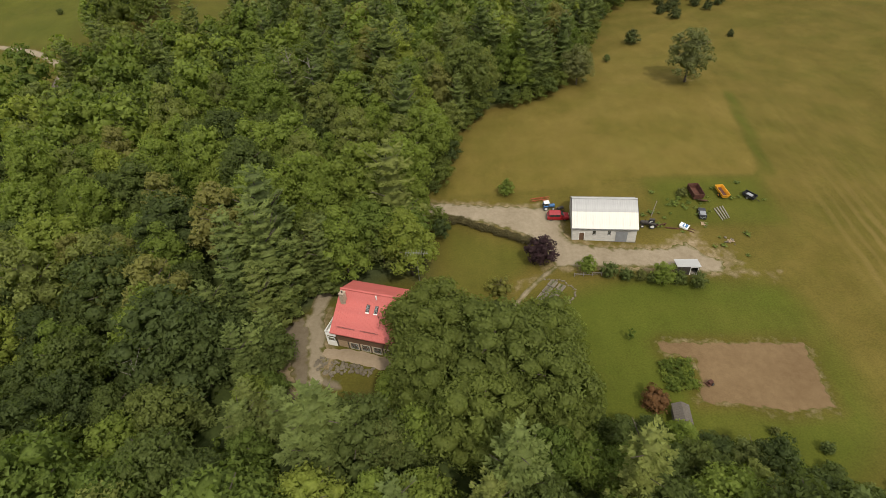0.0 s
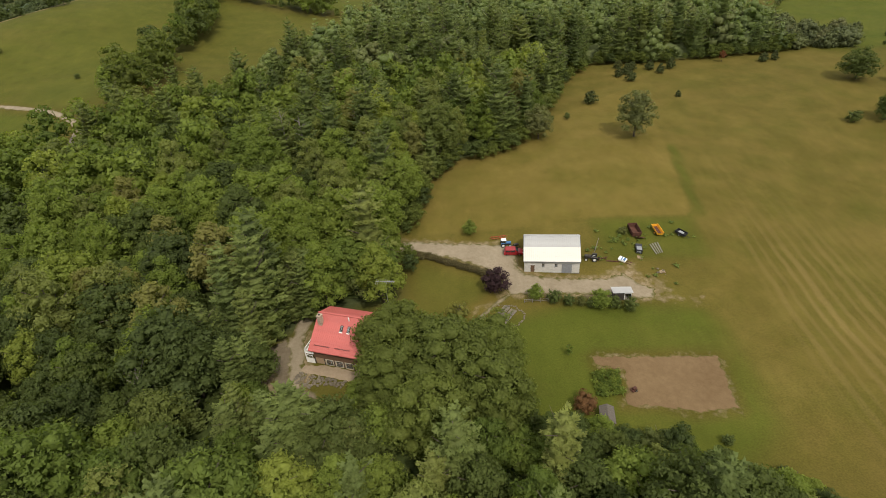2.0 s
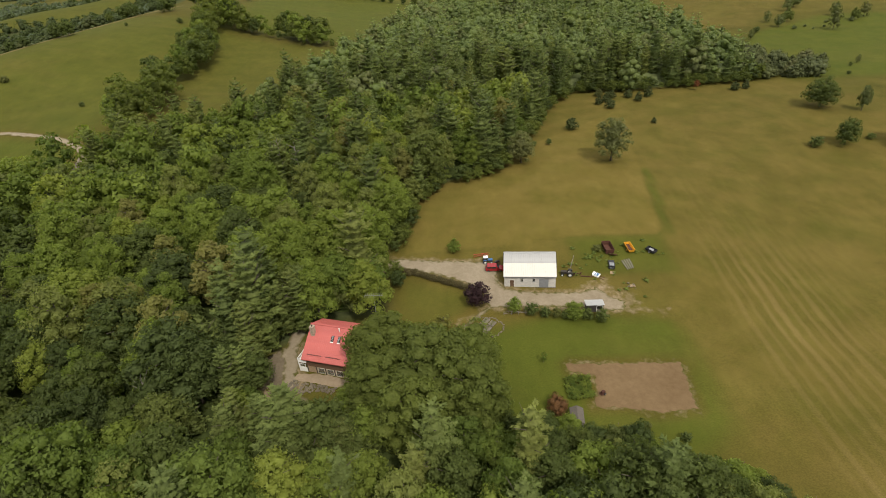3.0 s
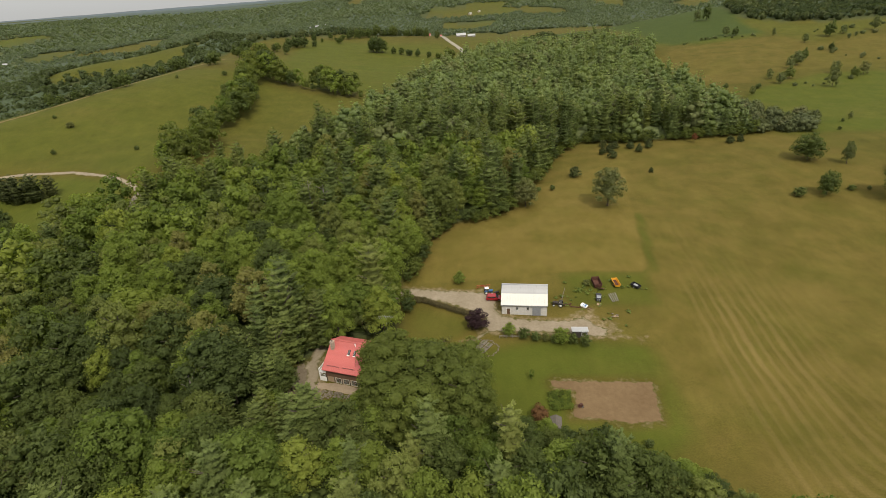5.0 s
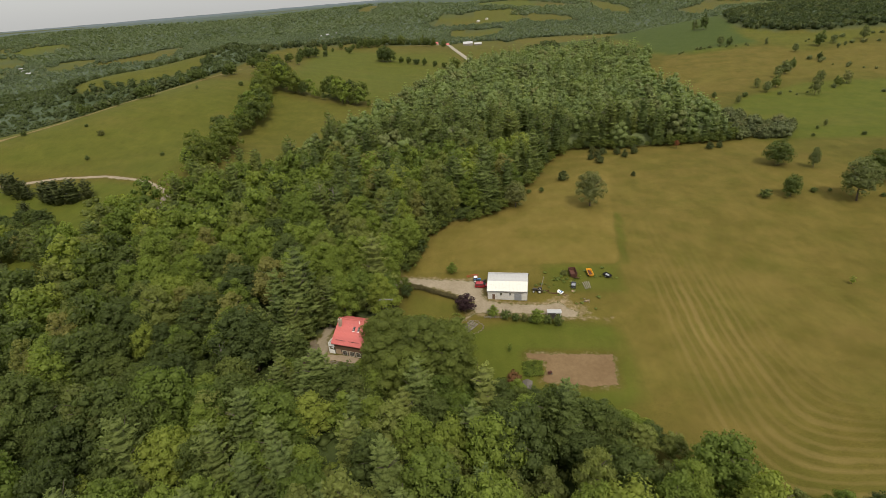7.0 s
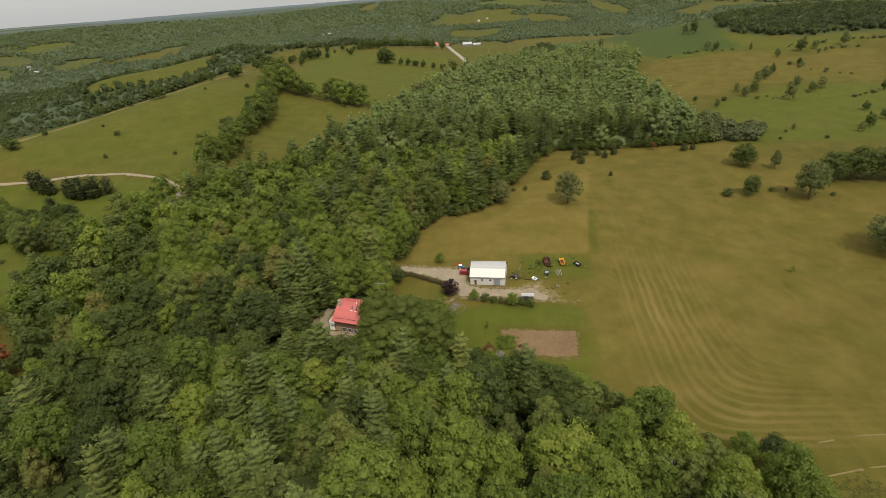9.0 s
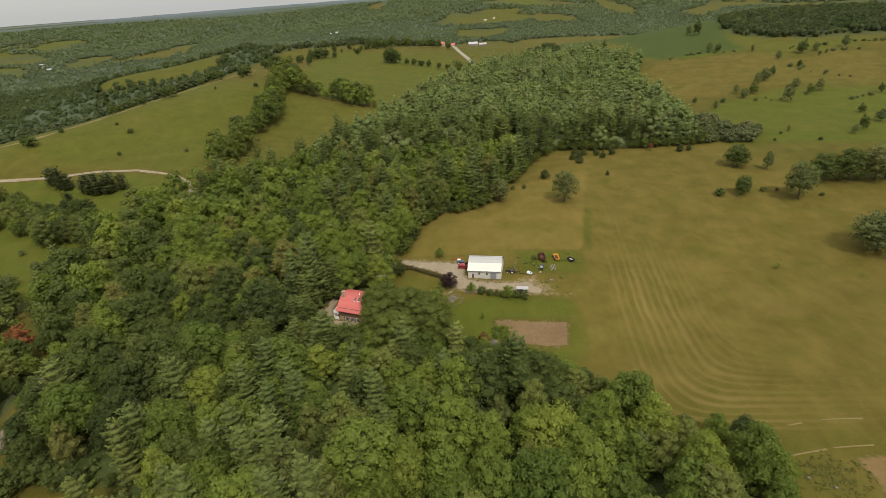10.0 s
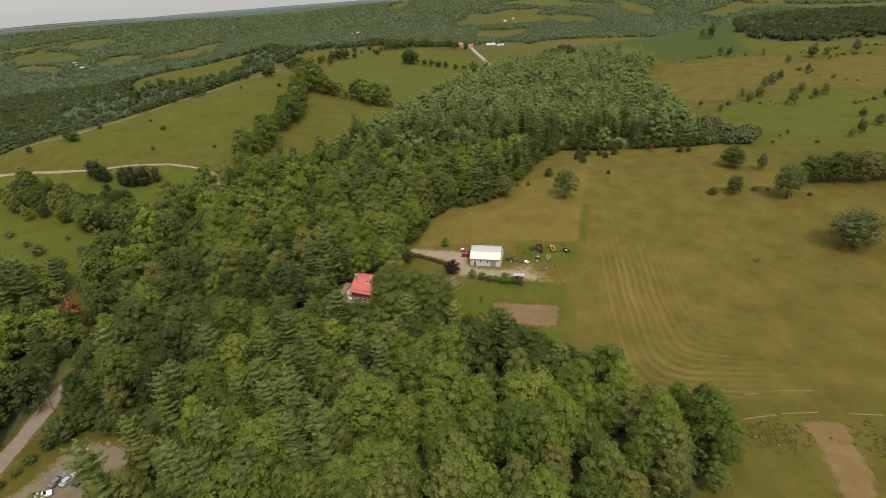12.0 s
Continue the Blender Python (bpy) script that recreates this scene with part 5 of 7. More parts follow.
# field trees
FIELD = [("field_tree", 68.5, 158.5, 1.08, 1.0, "round grey-green tree alone in the mown field"), ("field_tree", 36.5, 161, 0.8, 0.9, "pale tree at the edge of the mown field"),
         ("dark_field_tree", 166, 196, 0.9, 1.1, "broad dark tree at the field corner"), ("dark_field_tree", 154, 160.5, 0.75, 0.75, "dark tree by the field edge"),
         ("field_tree", 176, 152, 1.2, 1.0, "tall spreading tree at the field edge"), ("dark_field_tree", 196, 169, 1.0, 1.1, "broad tree in the fence line"),
         ("dark_field_tree", 206, 167, 1.15, 1.05, "broad tree in the fence line"), ("field_tree", 217, 165, 1.1, 1.1, "broad tree in the fence line"), ("dark_field_tree", 228, 166, 1.0, 1.1, "broad tree in the fence line"),
         ("field_tree", 180.5, 102.5, 1.05, 1.4, "wide low-branched tree alone in the field"), ("field_tree", 178, 188, 0.7, 0.6, "slender tree behind the field corner")]
for i, (kind, x, y, s, w, text) in enumerate(FIELD):
    plant(kind, i, x, y, s * 1.3, w * 1.12, i * 0.9, text, group="field trees", sink=1.0)
for i, (x, y, s) in enumerate([(144, 161, 1.45), (165, 163, 0.8), (171, 162, 0.6), (158, 166, 1.2), (187, 153, 0.6), (-211, 236, 1.0), (-170, 245, 0.85), (-222, 270, 1.2), (-208, 382, 0.9), (-181, 407, 1.4), (-238, 281, 0.7), (214, 250, 0.7), (204, 236, 0.6), (228, 232, 0.7),
                               (198, 354, 1.4), (217, 347, 1.3), (44, 179, 0.7), (50, 179, 0.9)]):
    plant("shrub", i, x, y, s, 1.0, i * 1.3, "dark round bush alone in the pasture", "bush", "pasture bushes")
for i, (x, y, s) in enumerate([(82.6, 227, .32), (85.9, 240, .30), (86.8, 230, .34), (90.7, 235, .30), (97.8, 245, .26), (98.2, 233, .30), (100.5, 226, .32), (85.8, 219.5, .33), (107, 231, .36), (146, 227.5, .30), (151.5, 228.5, .30), (62.7, 195.5, .38), (97, 195, .20)]):
    plant("young_spruce", i, x, y, s * 1.42, 0.9, i * 0.8, "young dark spruce on the dry field", "spruce", "young spruces", sink=0.6)
plant("red_tree", 0, 130.5, 233.2, 0.46, 1.0, 0.0, "red-brown dying tree at the wood's edge", "tree")
plant("red_tree", 0, -131, 47, 1.15, 1.15, 0.0, "tall orange-red dying tree with bare limbs in the wood", "tree")
for i, (x, y, s) in enumerate([(-229, 195, .8), (-222, 192, .95), (-217, 191, .7), (-200, 185, .85), (-193, 183, .95), (-186, 184, .9), (-180, 187, .7), (-205, 188, .6)]):
    plant("dark_pine", i, x, y, s * 1.35, 1.15, i, "dark spreading pine below the road", group="roadside pines")
for i in range(62):
    k = (i % 22) / 21
    x, y = -268 + 108 * k + hedge_rng.normal() * 4, 181 - 46 * k - (i // 22) * 7 + hedge_rng.normal() * 4
    plant(("dark_field_tree", "ash_tree", "maple_tree", "dark_field_tree")[i % 4], i, x, y, hedge_rng.uniform(0.6, 1.0) * (1.2 if i % 2 else 0.85), 1.1, i, "tree in the belt between road and meadow", group="tree belt")
for i, (x, y, h) in enumerate([(-200, 108, 7.5), (-173, 106, 6.5), (-177, 94, 7), (-180, 126, 3.5), (-190, 82, 7), (-190, 92, 5), (-235, 129, 5), (-195, 123, 3.5), (-215, 118, 4)]):
    plant("pasture_tree", i, x, y, h / 11, 1.2, i, "rounded leafy bush on the green meadow", "bush", "meadow bushes", sink=0.6)
for i, (x, y, s) in enumerate([(-17, 83.5, 0.85), (-13.5, 86.5, 0.9), (-12.5, 46, 0.45), (-16, 43, 0.5), (-10.5, 50.5, 0.5), (-7, 44, 0.7), (-13, 41, 0.75)]):
    plant(("ash_tree", "maple_tree")[i % 2], i, x, y, s, 1.3, i, "young leafy tree crowding round the house", group="young trees")
for i, (x, y, s) in enumerate([(20, 42, 0.55), (24, 42.6, 0.5), (28, 41.2, 0.6), (32, 39.3, 0.5), (36, 37.6, 0.62), (40, 36, 0.5), (44, 34, 0.56), (48, 32, 0.5), (52, 29.6, 0.58), (56, 26.5, 0.5), (60, 22.5, 0.55), (65, 17, 0.5), (70, 11, 0.55), (77, 7.6, 0.5), (84, 6, 0.6), (90, 5, 0.55), (92.5, -1, 0.6), (92, -7, 0.6)]):
    plant(("oak_tree", "ash_tree", "maple_tree")[i % 3], i, x, y, s, 1.25, i, "low tree at the edge of the wood", group="edge trees")
for i, (x, y, h) in enumerate([(-102.5, 10, 9), (-99.5, 5, 8), (-96, 1.5, 7), (-101, 17, 9), (-92, -1, 8), (-86, -4.5, 7), (-80, -6, 7.5), (-73.5, -7.5, 8), (-104, 25, 9)]):
    plant("crest_tree", i, x, y, h / 11, 1.05, i * 1.4, "leafy young tree between road and parking area", group="roadside trees", sink=0.5)
for i, (x, y, h) in enumerate([(17, 44, 7), (21, 41, 7.5), (25.5, 42, 6.5), (19, 36.5, 9), (25, 37, 9), (30.5, 37, 8.5), (35, 34.5, 9.5), (14, 39, 9), (41, 31, 11), (47, 27.5, 11), (53, 24, 10), (30, 31, 12), (23, 31, 12)]):
    plant(("oak_tree", "oak_tree", "ash_tree", "maple_tree")[i % 4], i, x, y, h / 15, 1.35, i * 1.4, "leafy tree crowding the sunny edge of the wood", group="edge trees")
# weathered dead trees showing above the canopy
for n, (x, y, h) in enumerate([(-48, 152, 22), (-41, 147, 21), (-51, 51, 14), (53, -6, 14), (64, -4, 13)]):
    dead = thing("dead_tree", pose(x, y, ground_z(x, y)), "bare grey dead tree standing in the wood", "dead tree", "dead trees")
    rngd = np.random.default_rng(n)
    bm = rod(bmesh.new(), (0, 0, -0.4), (0.3, 0.1, h), 0.26, 0.05, 6)
    part("trunk", bm, M["dead"], dead)
    for j in range(9):
        a, k = rngd.uniform(0, 6.28), rngd.uniform(0.5, 0.93)
        foot = Vector((0.3 * k, 0.1 * k, h * k))
        tip = foot + Vector((math.cos(a), math.sin(a), rngd.uniform(0.5, 1.1))) * rngd.uniform(1.2, 2.8)
        bm = rod(bmesh.new(), foot, tip, 0.09, 0.03, 5)
        rod(bm, (foot + tip) / 2, (foot + tip) / 2 + Vector((rngd.normal(), rngd.normal(), 0.6)) * 0.8, 0.035, 0.012, 4)
        part("branch", bm, M["dead"], dead)

# scrub east of the wood, hedges of the far pastures, trees along the hill's crest
sx, sy, rng = scatter(160, 215, 228, 310, 4.6, 31, lambda x, y: inside(x, y, [(164, 240), (168, 305), (190, 300), (205, 262), (198, 240), (180, 233)]) > 0)
shrub_forms = LOW_SHRUBS
stand("scrub", [("", int(rng.integers(0, 3)), x, y, rng.choice([0.9, 1.4, 2.0, 2.8]) * rng.uniform(0.85, 1.15), 0.85, rng.uniform(0, 6)) for x, y in zip(sx, sy)], shrub_forms, M["thicket_leaf"], "grey-green scrub at the end of the wood", "scrub", 0.5)
HEDGE_LINES = [[(312, 445), (326, 413), (345, 400)], [(246, 345), (262, 352), (285, 350)], [(300, 330), (335, 345)], [(345, 470), (372, 484), (400, 490)], [(222, 522), (262, 528), (300, 516)], [(330, 505), (400, 515), (460, 520)], [(175, 560), (195, 575), (212, 570)]]
spots = []
for line in HEDGE_LINES:
    for (ax, ay), (bx, by) in zip(line, line[1:]):
        n = int(math.hypot(bx - ax, by - ay) / 4.0)
        spots += [(ax + (bx - ax) * i / n + rng.normal() * 2.5, ay + (by - ay) * i / n + rng.normal() * 2.5) for i in range(n) if rng.random() < 0.6]
stand("hedgerow", [("", int(rng.integers(0, 3)), x, y, rng.uniform(0.5, 1.5), 1.0, rng.uniform(0, 6)) for x, y in spots], shrub_forms, M["scrub_leaf"], "broken hedgerow of bushes between pastures", "hedgerow", 0.6)
# trees of the pastures beyond the wood: x, y, height
PASTURE_TREES = [(298, 645, 18), (290, 652, 14), (273, 534, 10), (280, 529, 8.5), (307, 510, 8), (315, 472, 9), (343, 485, 14), (358, 490, 9), (389, 496, 14), (319, 440, 7), (263, 395, 11), (273, 404, 12),
                 (285, 417, 10), (236, 371, 8.5), (236, 355, 9), (248, 367, 9), (259, 335, 15), (282, 371, 10), (286, 356, 8), (296, 362, 10.5), (205, 330, 7), (263, 251, 9.5), (252, 241, 7), (283, 267, 9), (333, 347, 8), (192, 679, 14), (184, 671, 10), (287, 293, 6.5), (221, 255, 5)]
for i, (x, y, h) in enumerate(PASTURE_TREES):
    plant("pasture_tree" if i % 3 else "crest_tree", i, x, y, h / 11, 0.66 + 0.1 * (i % 4), i * 1.9, "hedgerow tree standing in the far pasture", group="pasture trees", sink=0.4)
# trees on the crest of the hill and round the far green field
CREST_TREES = [(-287, 215, 6), (-274, 236, 7.5), (-268, 234, 8), (-267, 262, 4), (-258, 308, 9.5), (-262, 322, 6), (-260, 336, 7), (-249, 335, 7), (-239, 353, 10), (-233, 355, 11), (-238, 418, 7.5), (-240, 447, 11), (-227, 435, 11), (-209, 443, 9), (-208, 454, 12), (-216, 528, 12), (-214, 542, 14)]
FIELD_ROW = [(-94, 663, 21), (-88, 667, 18), (-99, 668, 16), (-2, 610, 16), (-73, 664, 9), (-63, 659, 10), (-53, 657, 8), (-42, 651, 10), (-28, 639, 9), (-16, 634, 8), (-150, 716, 10), (-178, 570, 13), (-189, 647, 14), (-183, 661, 14), (-199, 605, 11), (-193, 628, 12), (-172, 668, 9)]
for i, (x, y, h) in enumerate(CREST_TREES + FIELD_ROW):
    plant("crest_tree", i, x, y, h / 11, 0.85 + 0.12 * (i % 4), i * 2.3, group="crest trees", sink=0.4)
# rows of trees on the skyline of the hill and along the far road
row_rng = np.random.default_rng(14)
for line, chance, low, high in (([(-214, 542), (-205, 600), (-198, 690), (-150, 770), (-116, 808)], 0.5, 6, 13), ([(-150, 775), (-110, 820), (-60, 835), (-20, 800)], 0.85, 9, 17)):
    for (ax, ay), (bx, by) in zip(line, line[1:]):
        n = int(math.hypot(bx - ax, by - ay) / 7)
        for i in range(n):
            if row_rng.random() < chance:
                plant("crest_tree", i, ax + (bx - ax) * i / n + row_rng.normal() * 4, ay + (by - ay) * i / n + row_rng.normal() * 4, row_rng.uniform(low, high) / 11, row_rng.uniform(0.6, 1.0), i, "tree in the row on the skyline", group="skyline trees", sink=0.4)


# ---- the barn ----
def wall_with_openings(length, height, thick, openings):
    """A wall from x = 0 to length, its outer face at y = 0, with openings (x0, x1, z0, z1) right through it."""
    bm = bmesh.new()
    cuts = sorted({0.0, length, *[v for o in openings for v in o[:2]]})
    for a, b in zip(cuts, cuts[1:]):
        gaps = sorted((o[2], o[3]) for o in openings if o[0] < (a + b) / 2 < o[1])
        low = 0.0
        for z0, z1 in gaps + [(height, height)]:
            if z0 - low > 0.01:
                box(bm, a, b, 0, thick, low, z0)
            low = z1
    return bm


def ribbed_roof(name, length, y0, z0, y1, z1, material, parent, m, label="", gap=0.46):
    """One slope of a steel roof, from the lower edge (y0, z0) to the upper (y1, z1): a deck with one ribbed panel beside the other."""
    up, n = Vector((0, y1 - y0, z1 - z0)), Vector((0, -(z1 - z0), y1 - y0)).normalized()
    run, lie = up.length, Matrix((Vector((1, 0, 0)), up.normalized(), n)).transposed().to_4x4()
    lie.translation = (0, y0, z0)
    deck = part(name, turned(boxed((0.02, length - 0.02, 0.03, run - 0.01, -0.02, 0.03)), m @ lie), M["grey_wood"], parent, label)
    count = round(length / gap)
    w = length / count
    bm = prism([(0.003, 0.034), (w - 0.003, 0.034), (w - 0.003, 0.06), (w / 2 + 0.045, 0.06), (w / 2 + 0.02, 0.10), (w / 2 - 0.02, 0.10), (w / 2 - 0.045, 0.06), (0.003, 0.06)], 0, run)
    panel = part("roof_panel", turned(bm, m @ lie), material, deck)
    side = (m @ lie).to_3x3() @ Vector((w, 0, 0))
    for i in range(1, count):
        more = new("roof_panel", panel.data)
        more.parent = deck
        more.location = side * i
    return deck


BARN = pose(21.9, 88.5, -1.55, 0, 0, -7.5)
L, D, H, BREAK, TOP = 12.8, 10.6, 3.6, (2.55, 5.55), 6.98
barn = thing("barn", BARN, "long whitewashed block barn with a white steel gambrel roof", "barn")
front_openings = [(1.45, 2.45, 0.0, 2.1), (4.15, 4.65, 1.55, 2.5), (7.15, 7.65, 1.55, 2.5), (8.8, 10.95, 0.0, 2.45)]
part("wall", wall_with_openings(L, H, 0.25, front_openings), M["block"], barn)
part("wall", turned(wall_with_openings(L, H, 0.25, []), pose(L, D, 0, 0, 0, 180)), M["block"], barn)
gable = [(0.25, 0), (D - 0.25, 0), (D - 0.25, H), (D - BREAK[0], BREAK[1] - 0.1), (D / 2, TOP - 0.15), (BREAK[0], BREAK[1] - 0.1), (0.25, H)]
for x in (0.0, L - 0.25):
    part("gable_wall", turned(prism(gable, 0, 0.25), Matrix(((0, 1, 0, x), (1, 0, 0, 0), (0, 0, 1, 0), (0, 0, 0, 1)))), M["block"], barn)
part("foundation", boxed((-0.06, L + 0.06, -0.06, D + 0.06, -1.4, 0.0)), M["stone"], barn)
for i in range(9):  # courses of the painted block front, standing a little proud between the openings
    z = 0.02 + i * 0.415
    for a, b in ((0.02, 1.35), (2.55, 4.05), (4.75, 7.05), (7.75, 8.7), (11.05, L - 0.02)):
        n = max(1, round((b - a) / 0.85))
        for j in range(n):
            part("block", boxed((a + (b - a) * j / n + 0.012, a + (b - a) * (j + 1) / n - 0.012, -0.022, 0.0, z, min(z + 0.39, H - 0.1))), M["block"], barn)
roof = part("roof_frame", boxed((0.0, L, D / 2 - 0.1, D / 2 + 0.1, TOP - 0.3, TOP - 0.1), (0, L, BREAK[0] - 0.08, BREAK[0] + 0.08, BREAK[1] - 0.3, BREAK[1] - 0.08)), M["grey_wood"], barn)
ribbed_roof("lower_slope", L + 0.36, -0.42, H - 0.18, BREAK[0], BREAK[1], M["white_roof"], barn, pose(-0.18, 0, 0), "white ribbed steel roof slope")
ribbed_roof("upper_slope", L + 0.36, BREAK[0] - 0.03, BREAK[1], D / 2, TOP, M["grey_roof"], barn, pose(-0.18, 0, 0), "weathered grey ribbed steel roof slope")
ribbed_roof("upper_slope", L + 0.36, BREAK[0] - 0.03, BREAK[1], D / 2, TOP, M["grey_roof"], barn, pose(L + 0.18, D, 0, 0, 0, 180))
ribbed_roof("lower_slope", L + 0.36, -0.42, H - 0.18, BREAK[0], BREAK[1], M["white_roof"], barn, pose(L + 0.18, D, 0, 0, 0, 180))
part("ridge_cap", prism([(-0.22, TOP + 0.05), (L + 0.22, TOP + 0.05), (L + 0.22, TOP + 0.16), (-0.22, TOP + 0.16)], D / 2 - 0.2, D / 2 + 0.2), M["grey_roof"], roof)
for x in (-0.2, L + 0.2):
    bm = bmesh.new()
    for (ya, za), (yb, zb) in (((-0.42, H - 0.24), (BREAK[0], BREAK[1] - 0.06)), ((BREAK[0], BREAK[1] - 0.06), (D / 2, TOP - 0.06)), ((D / 2, TOP - 0.06), (D - BREAK[0], BREAK[1] - 0.06)), ((D - BREAK[0], BREAK[1] - 0.06), (D + 0.42, H - 0.24))):
        rod(bm, (x, ya, za), (x, yb, zb), 0.07, 0.07, 4)
    part("verge_board", bm, M["dark_trim"], roof)
part("gutter", boxed((-0.18, L + 0.18, -0.52, -0.42, H - 0.3, H - 0.18)), M["grey_door"], roof)
door = part("door", boxed((1.48, 2.42, 0.06, 0.12, 0.0, 2.07)), M["brown_wood"], barn, "dark wooden door")
part("handle", boxed((2.28, 2.34, 0.02, 0.06, 0.95, 1.1)), M["steel"], door)
part("frame", boxed((1.37, 1.45, -0.04, 0.1, 0, 2.18), (2.45, 2.53, -0.04, 0.1, 0, 2.18), (1.45, 2.45, -0.04, 0.1, 2.1, 2.18)), M["white_paint"], door)
for x in (4.15, 7.15):
    win = part("window", boxed((x, x + 0.5, 0.1, 0.12, 1.55, 2.5)), M["glass"], barn)
    part("frame", boxed((x - 0.05, x, -0.03, 0.1, 1.5, 2.55), (x + 0.5, x + 0.55, -0.03, 0.1, 1.5, 2.55), (x, x + 0.5, -0.03, 0.1, 2.5, 2.55), (x, x + 0.5, 0.04, 0.1, 2.0, 2.05)), M["dark_trim"], win)
    part("sill", boxed((x - 0.08, x + 0.58, -0.1, 0.05, 1.45, 1.5)), M["block"], win)
gate = part("sliding_door", boxed((8.72, 11.03, -0.10, -0.04, 0.02, 2.5)), M["grey_door"], barn, "grey boarded sliding door")
for i in range(7):
    part("board", boxed((8.74 + i * 0.327, 9.05 + i * 0.327, -0.125, -0.10, 0.05, 2.47)), M["grey_door"], gate)
part("rail", boxed((8.3, 11.6, -0.13, -0.06, 2.52, 2.6)), M["steel"], gate)

# ---- the house ----
HOUSE = pose(-24.0, 64.3, -4.35, 0, 0, -17.5)
W, DEEP_Y, EAVE, RIDGE_Y, RIDGE_Z, REAR = 11.6, 9.7, 5.5, 5.7, 9.6, 7.75
house = thing("house", HOUSE, "brown wooden house with coral red steel roof and white side deck", "house")
panels = [(2.55, 4.05), (4.75, 6.25), (6.95, 8.45), (9.15, 10.65)]
part("front_base", boxed((0, W, 0, 0.2, 0, 0.9)), M["tan_wood"], house, "tan boarded wall under the windows")
part("front_top", boxed((0, W, 0, 0.2, 2.35, EAVE - 0.1)), M["tan_wood"], house)
for a, b in zip([0.0] + [q[1] for q in panels], [q[0] for q in panels] + [W]):
    part("pier", boxed((a, b, 0, 0.2, 0.9, 2.35)), M["tan_wood"], house)
part("rear_wall", turned(wall_with_openings(W, REAR - 0.1, 0.2, []), pose(W, DEEP_Y, 0, 0, 0, 180)), M["brown_wood"], house)
side = [(0.2, 0), (DEEP_Y - 0.2, 0), (DEEP_Y - 0.2, REAR - 0.1), (RIDGE_Y, RIDGE_Z - 0.25), (0.2, EAVE - 0.1)]
for x in (0.0, W - 0.2):
    part("gable_wall", turned(prism(side, 0, 0.2), Matrix(((0, 1, 0, x), (1, 0, 0, 0), (0, 0, 1, 0), (0, 0, 0, 1)))), M["brown_wood"], house)
for i in range(30):
    z = i * 0.18
    part("board", boxed((-0.03, 0.0, 0.05, DEEP_Y - 0.05, z + 0.01, z + 0.17)), M["brown_wood"], house)
part("plinth", boxed((-0.08, W + 0.08, -0.08, DEEP_Y + 0.08, -1.2, 0.0)), M["stone"], house)
# brown boards; the dark band's depth also takes in the eave's shade
part("upper_band", boxed((-0.02, W + 0.02, -0.06, 0.0, 2.62, EAVE - 0.12)), M["brown_wood"], house, "brown boarded band that also stands for the eave's shade")
for x in (0.0, 2.1, 4.3, 6.5, 8.7, W - 0.16):
    part("post", boxed((x, x + 0.16, -0.09, 0.0, 0.0, 2.62)), M["dark_trim"], house)
for a, b in panels:
    win = part("window", boxed((a, b, 0.09, 0.11, 0.9, 2.35)), M["glass"], house)
    part("frame", boxed((a - 0.12, a, -0.05, 0.1, 0.78, 2.47), (b, b + 0.12, -0.05, 0.1, 0.78, 2.47), (a, b, -0.05, 0.1, 2.35, 2.47), (a, b, -0.05, 0.1, 0.78, 0.9)), M["cream"], win, "cream window frame")
    part("glazing_bar", boxed(((a + b) / 2 - 0.03, (a + b) / 2 + 0.03, 0.03, 0.09, 0.9, 2.35), (a, b, 0.04, 0.085, 1.6, 1.66)), M["brown_wood"], win)
    part("sill", boxed((a - 0.16, b + 0.16, -0.14, -0.05, 0.72, 0.78)), M["tan_wood"], win)
over = 0.75
slope = (RIDGE_Z - EAVE) / RIDGE_Y
red = part("roof_frame", boxed((0.0, W, RIDGE_Y - 0.1, RIDGE_Y + 0.1, RIDGE_Z - 0.35, RIDGE_Z - 0.12)), M["brown_wood"], house)
ribbed_roof("front_slope", W + 1.1, -over, EAVE - over * slope, RIDGE_Y, RIDGE_Z, M["red_roof"], house, pose(-0.6, 0, 0), "coral red ribbed steel roof slope")
rear_slope = (RIDGE_Z - REAR) / (DEEP_Y - RIDGE_Y)
ribbed_roof("rear_slope", W + 1.1, -0.5, REAR - 0.5 * rear_slope, DEEP_Y - RIDGE_Y, RIDGE_Z, M["red_roof"], house, pose(W + 0.5, DEEP_Y, 0, 0, 0, 180))
part("ridge_cap", prism([(-0.65, RIDGE_Z + 0.06), (W + 0.55, RIDGE_Z + 0.06), (W + 0.55, RIDGE_Z + 0.17), (-0.65, RIDGE_Z + 0.17)], RIDGE_Y - 0.18, RIDGE_Y + 0.18), M["red_roof"], red)
part("eave_board", boxed((-0.6, W + 0.5, -over - 0.05, -over, EAVE - over * slope - 0.16, EAVE - over * slope + 0.02)), M["red_roof"], red)
tilt = Matrix.Rotation(math.atan(slope), 4, "X")
for x in (5.15, 6.75):
    light = part("skylight", turned(boxed((0, 0.62, 0, 1.35, 0.06, 0.22)), Matrix.Translation((x, 3.0, EAVE + 3.0 * slope)) @ tilt), M["dark_trim"], red, "dark framed skylight")
    part("pane", turned(boxed((0.08, 0.54, 0.08, 1.27, 0.22, 0.235)), Matrix.Translation((x, 3.0, EAVE + 3.0 * slope)) @ tilt), M["glass"], light)
    part("flashing", turned(boxed((-0.05, 0.67, -0.22, 0.0, 0.08, 0.13)), Matrix.Translation((x, 3.0, EAVE + 3.0 * slope)) @ tilt), M["white_paint"], light)
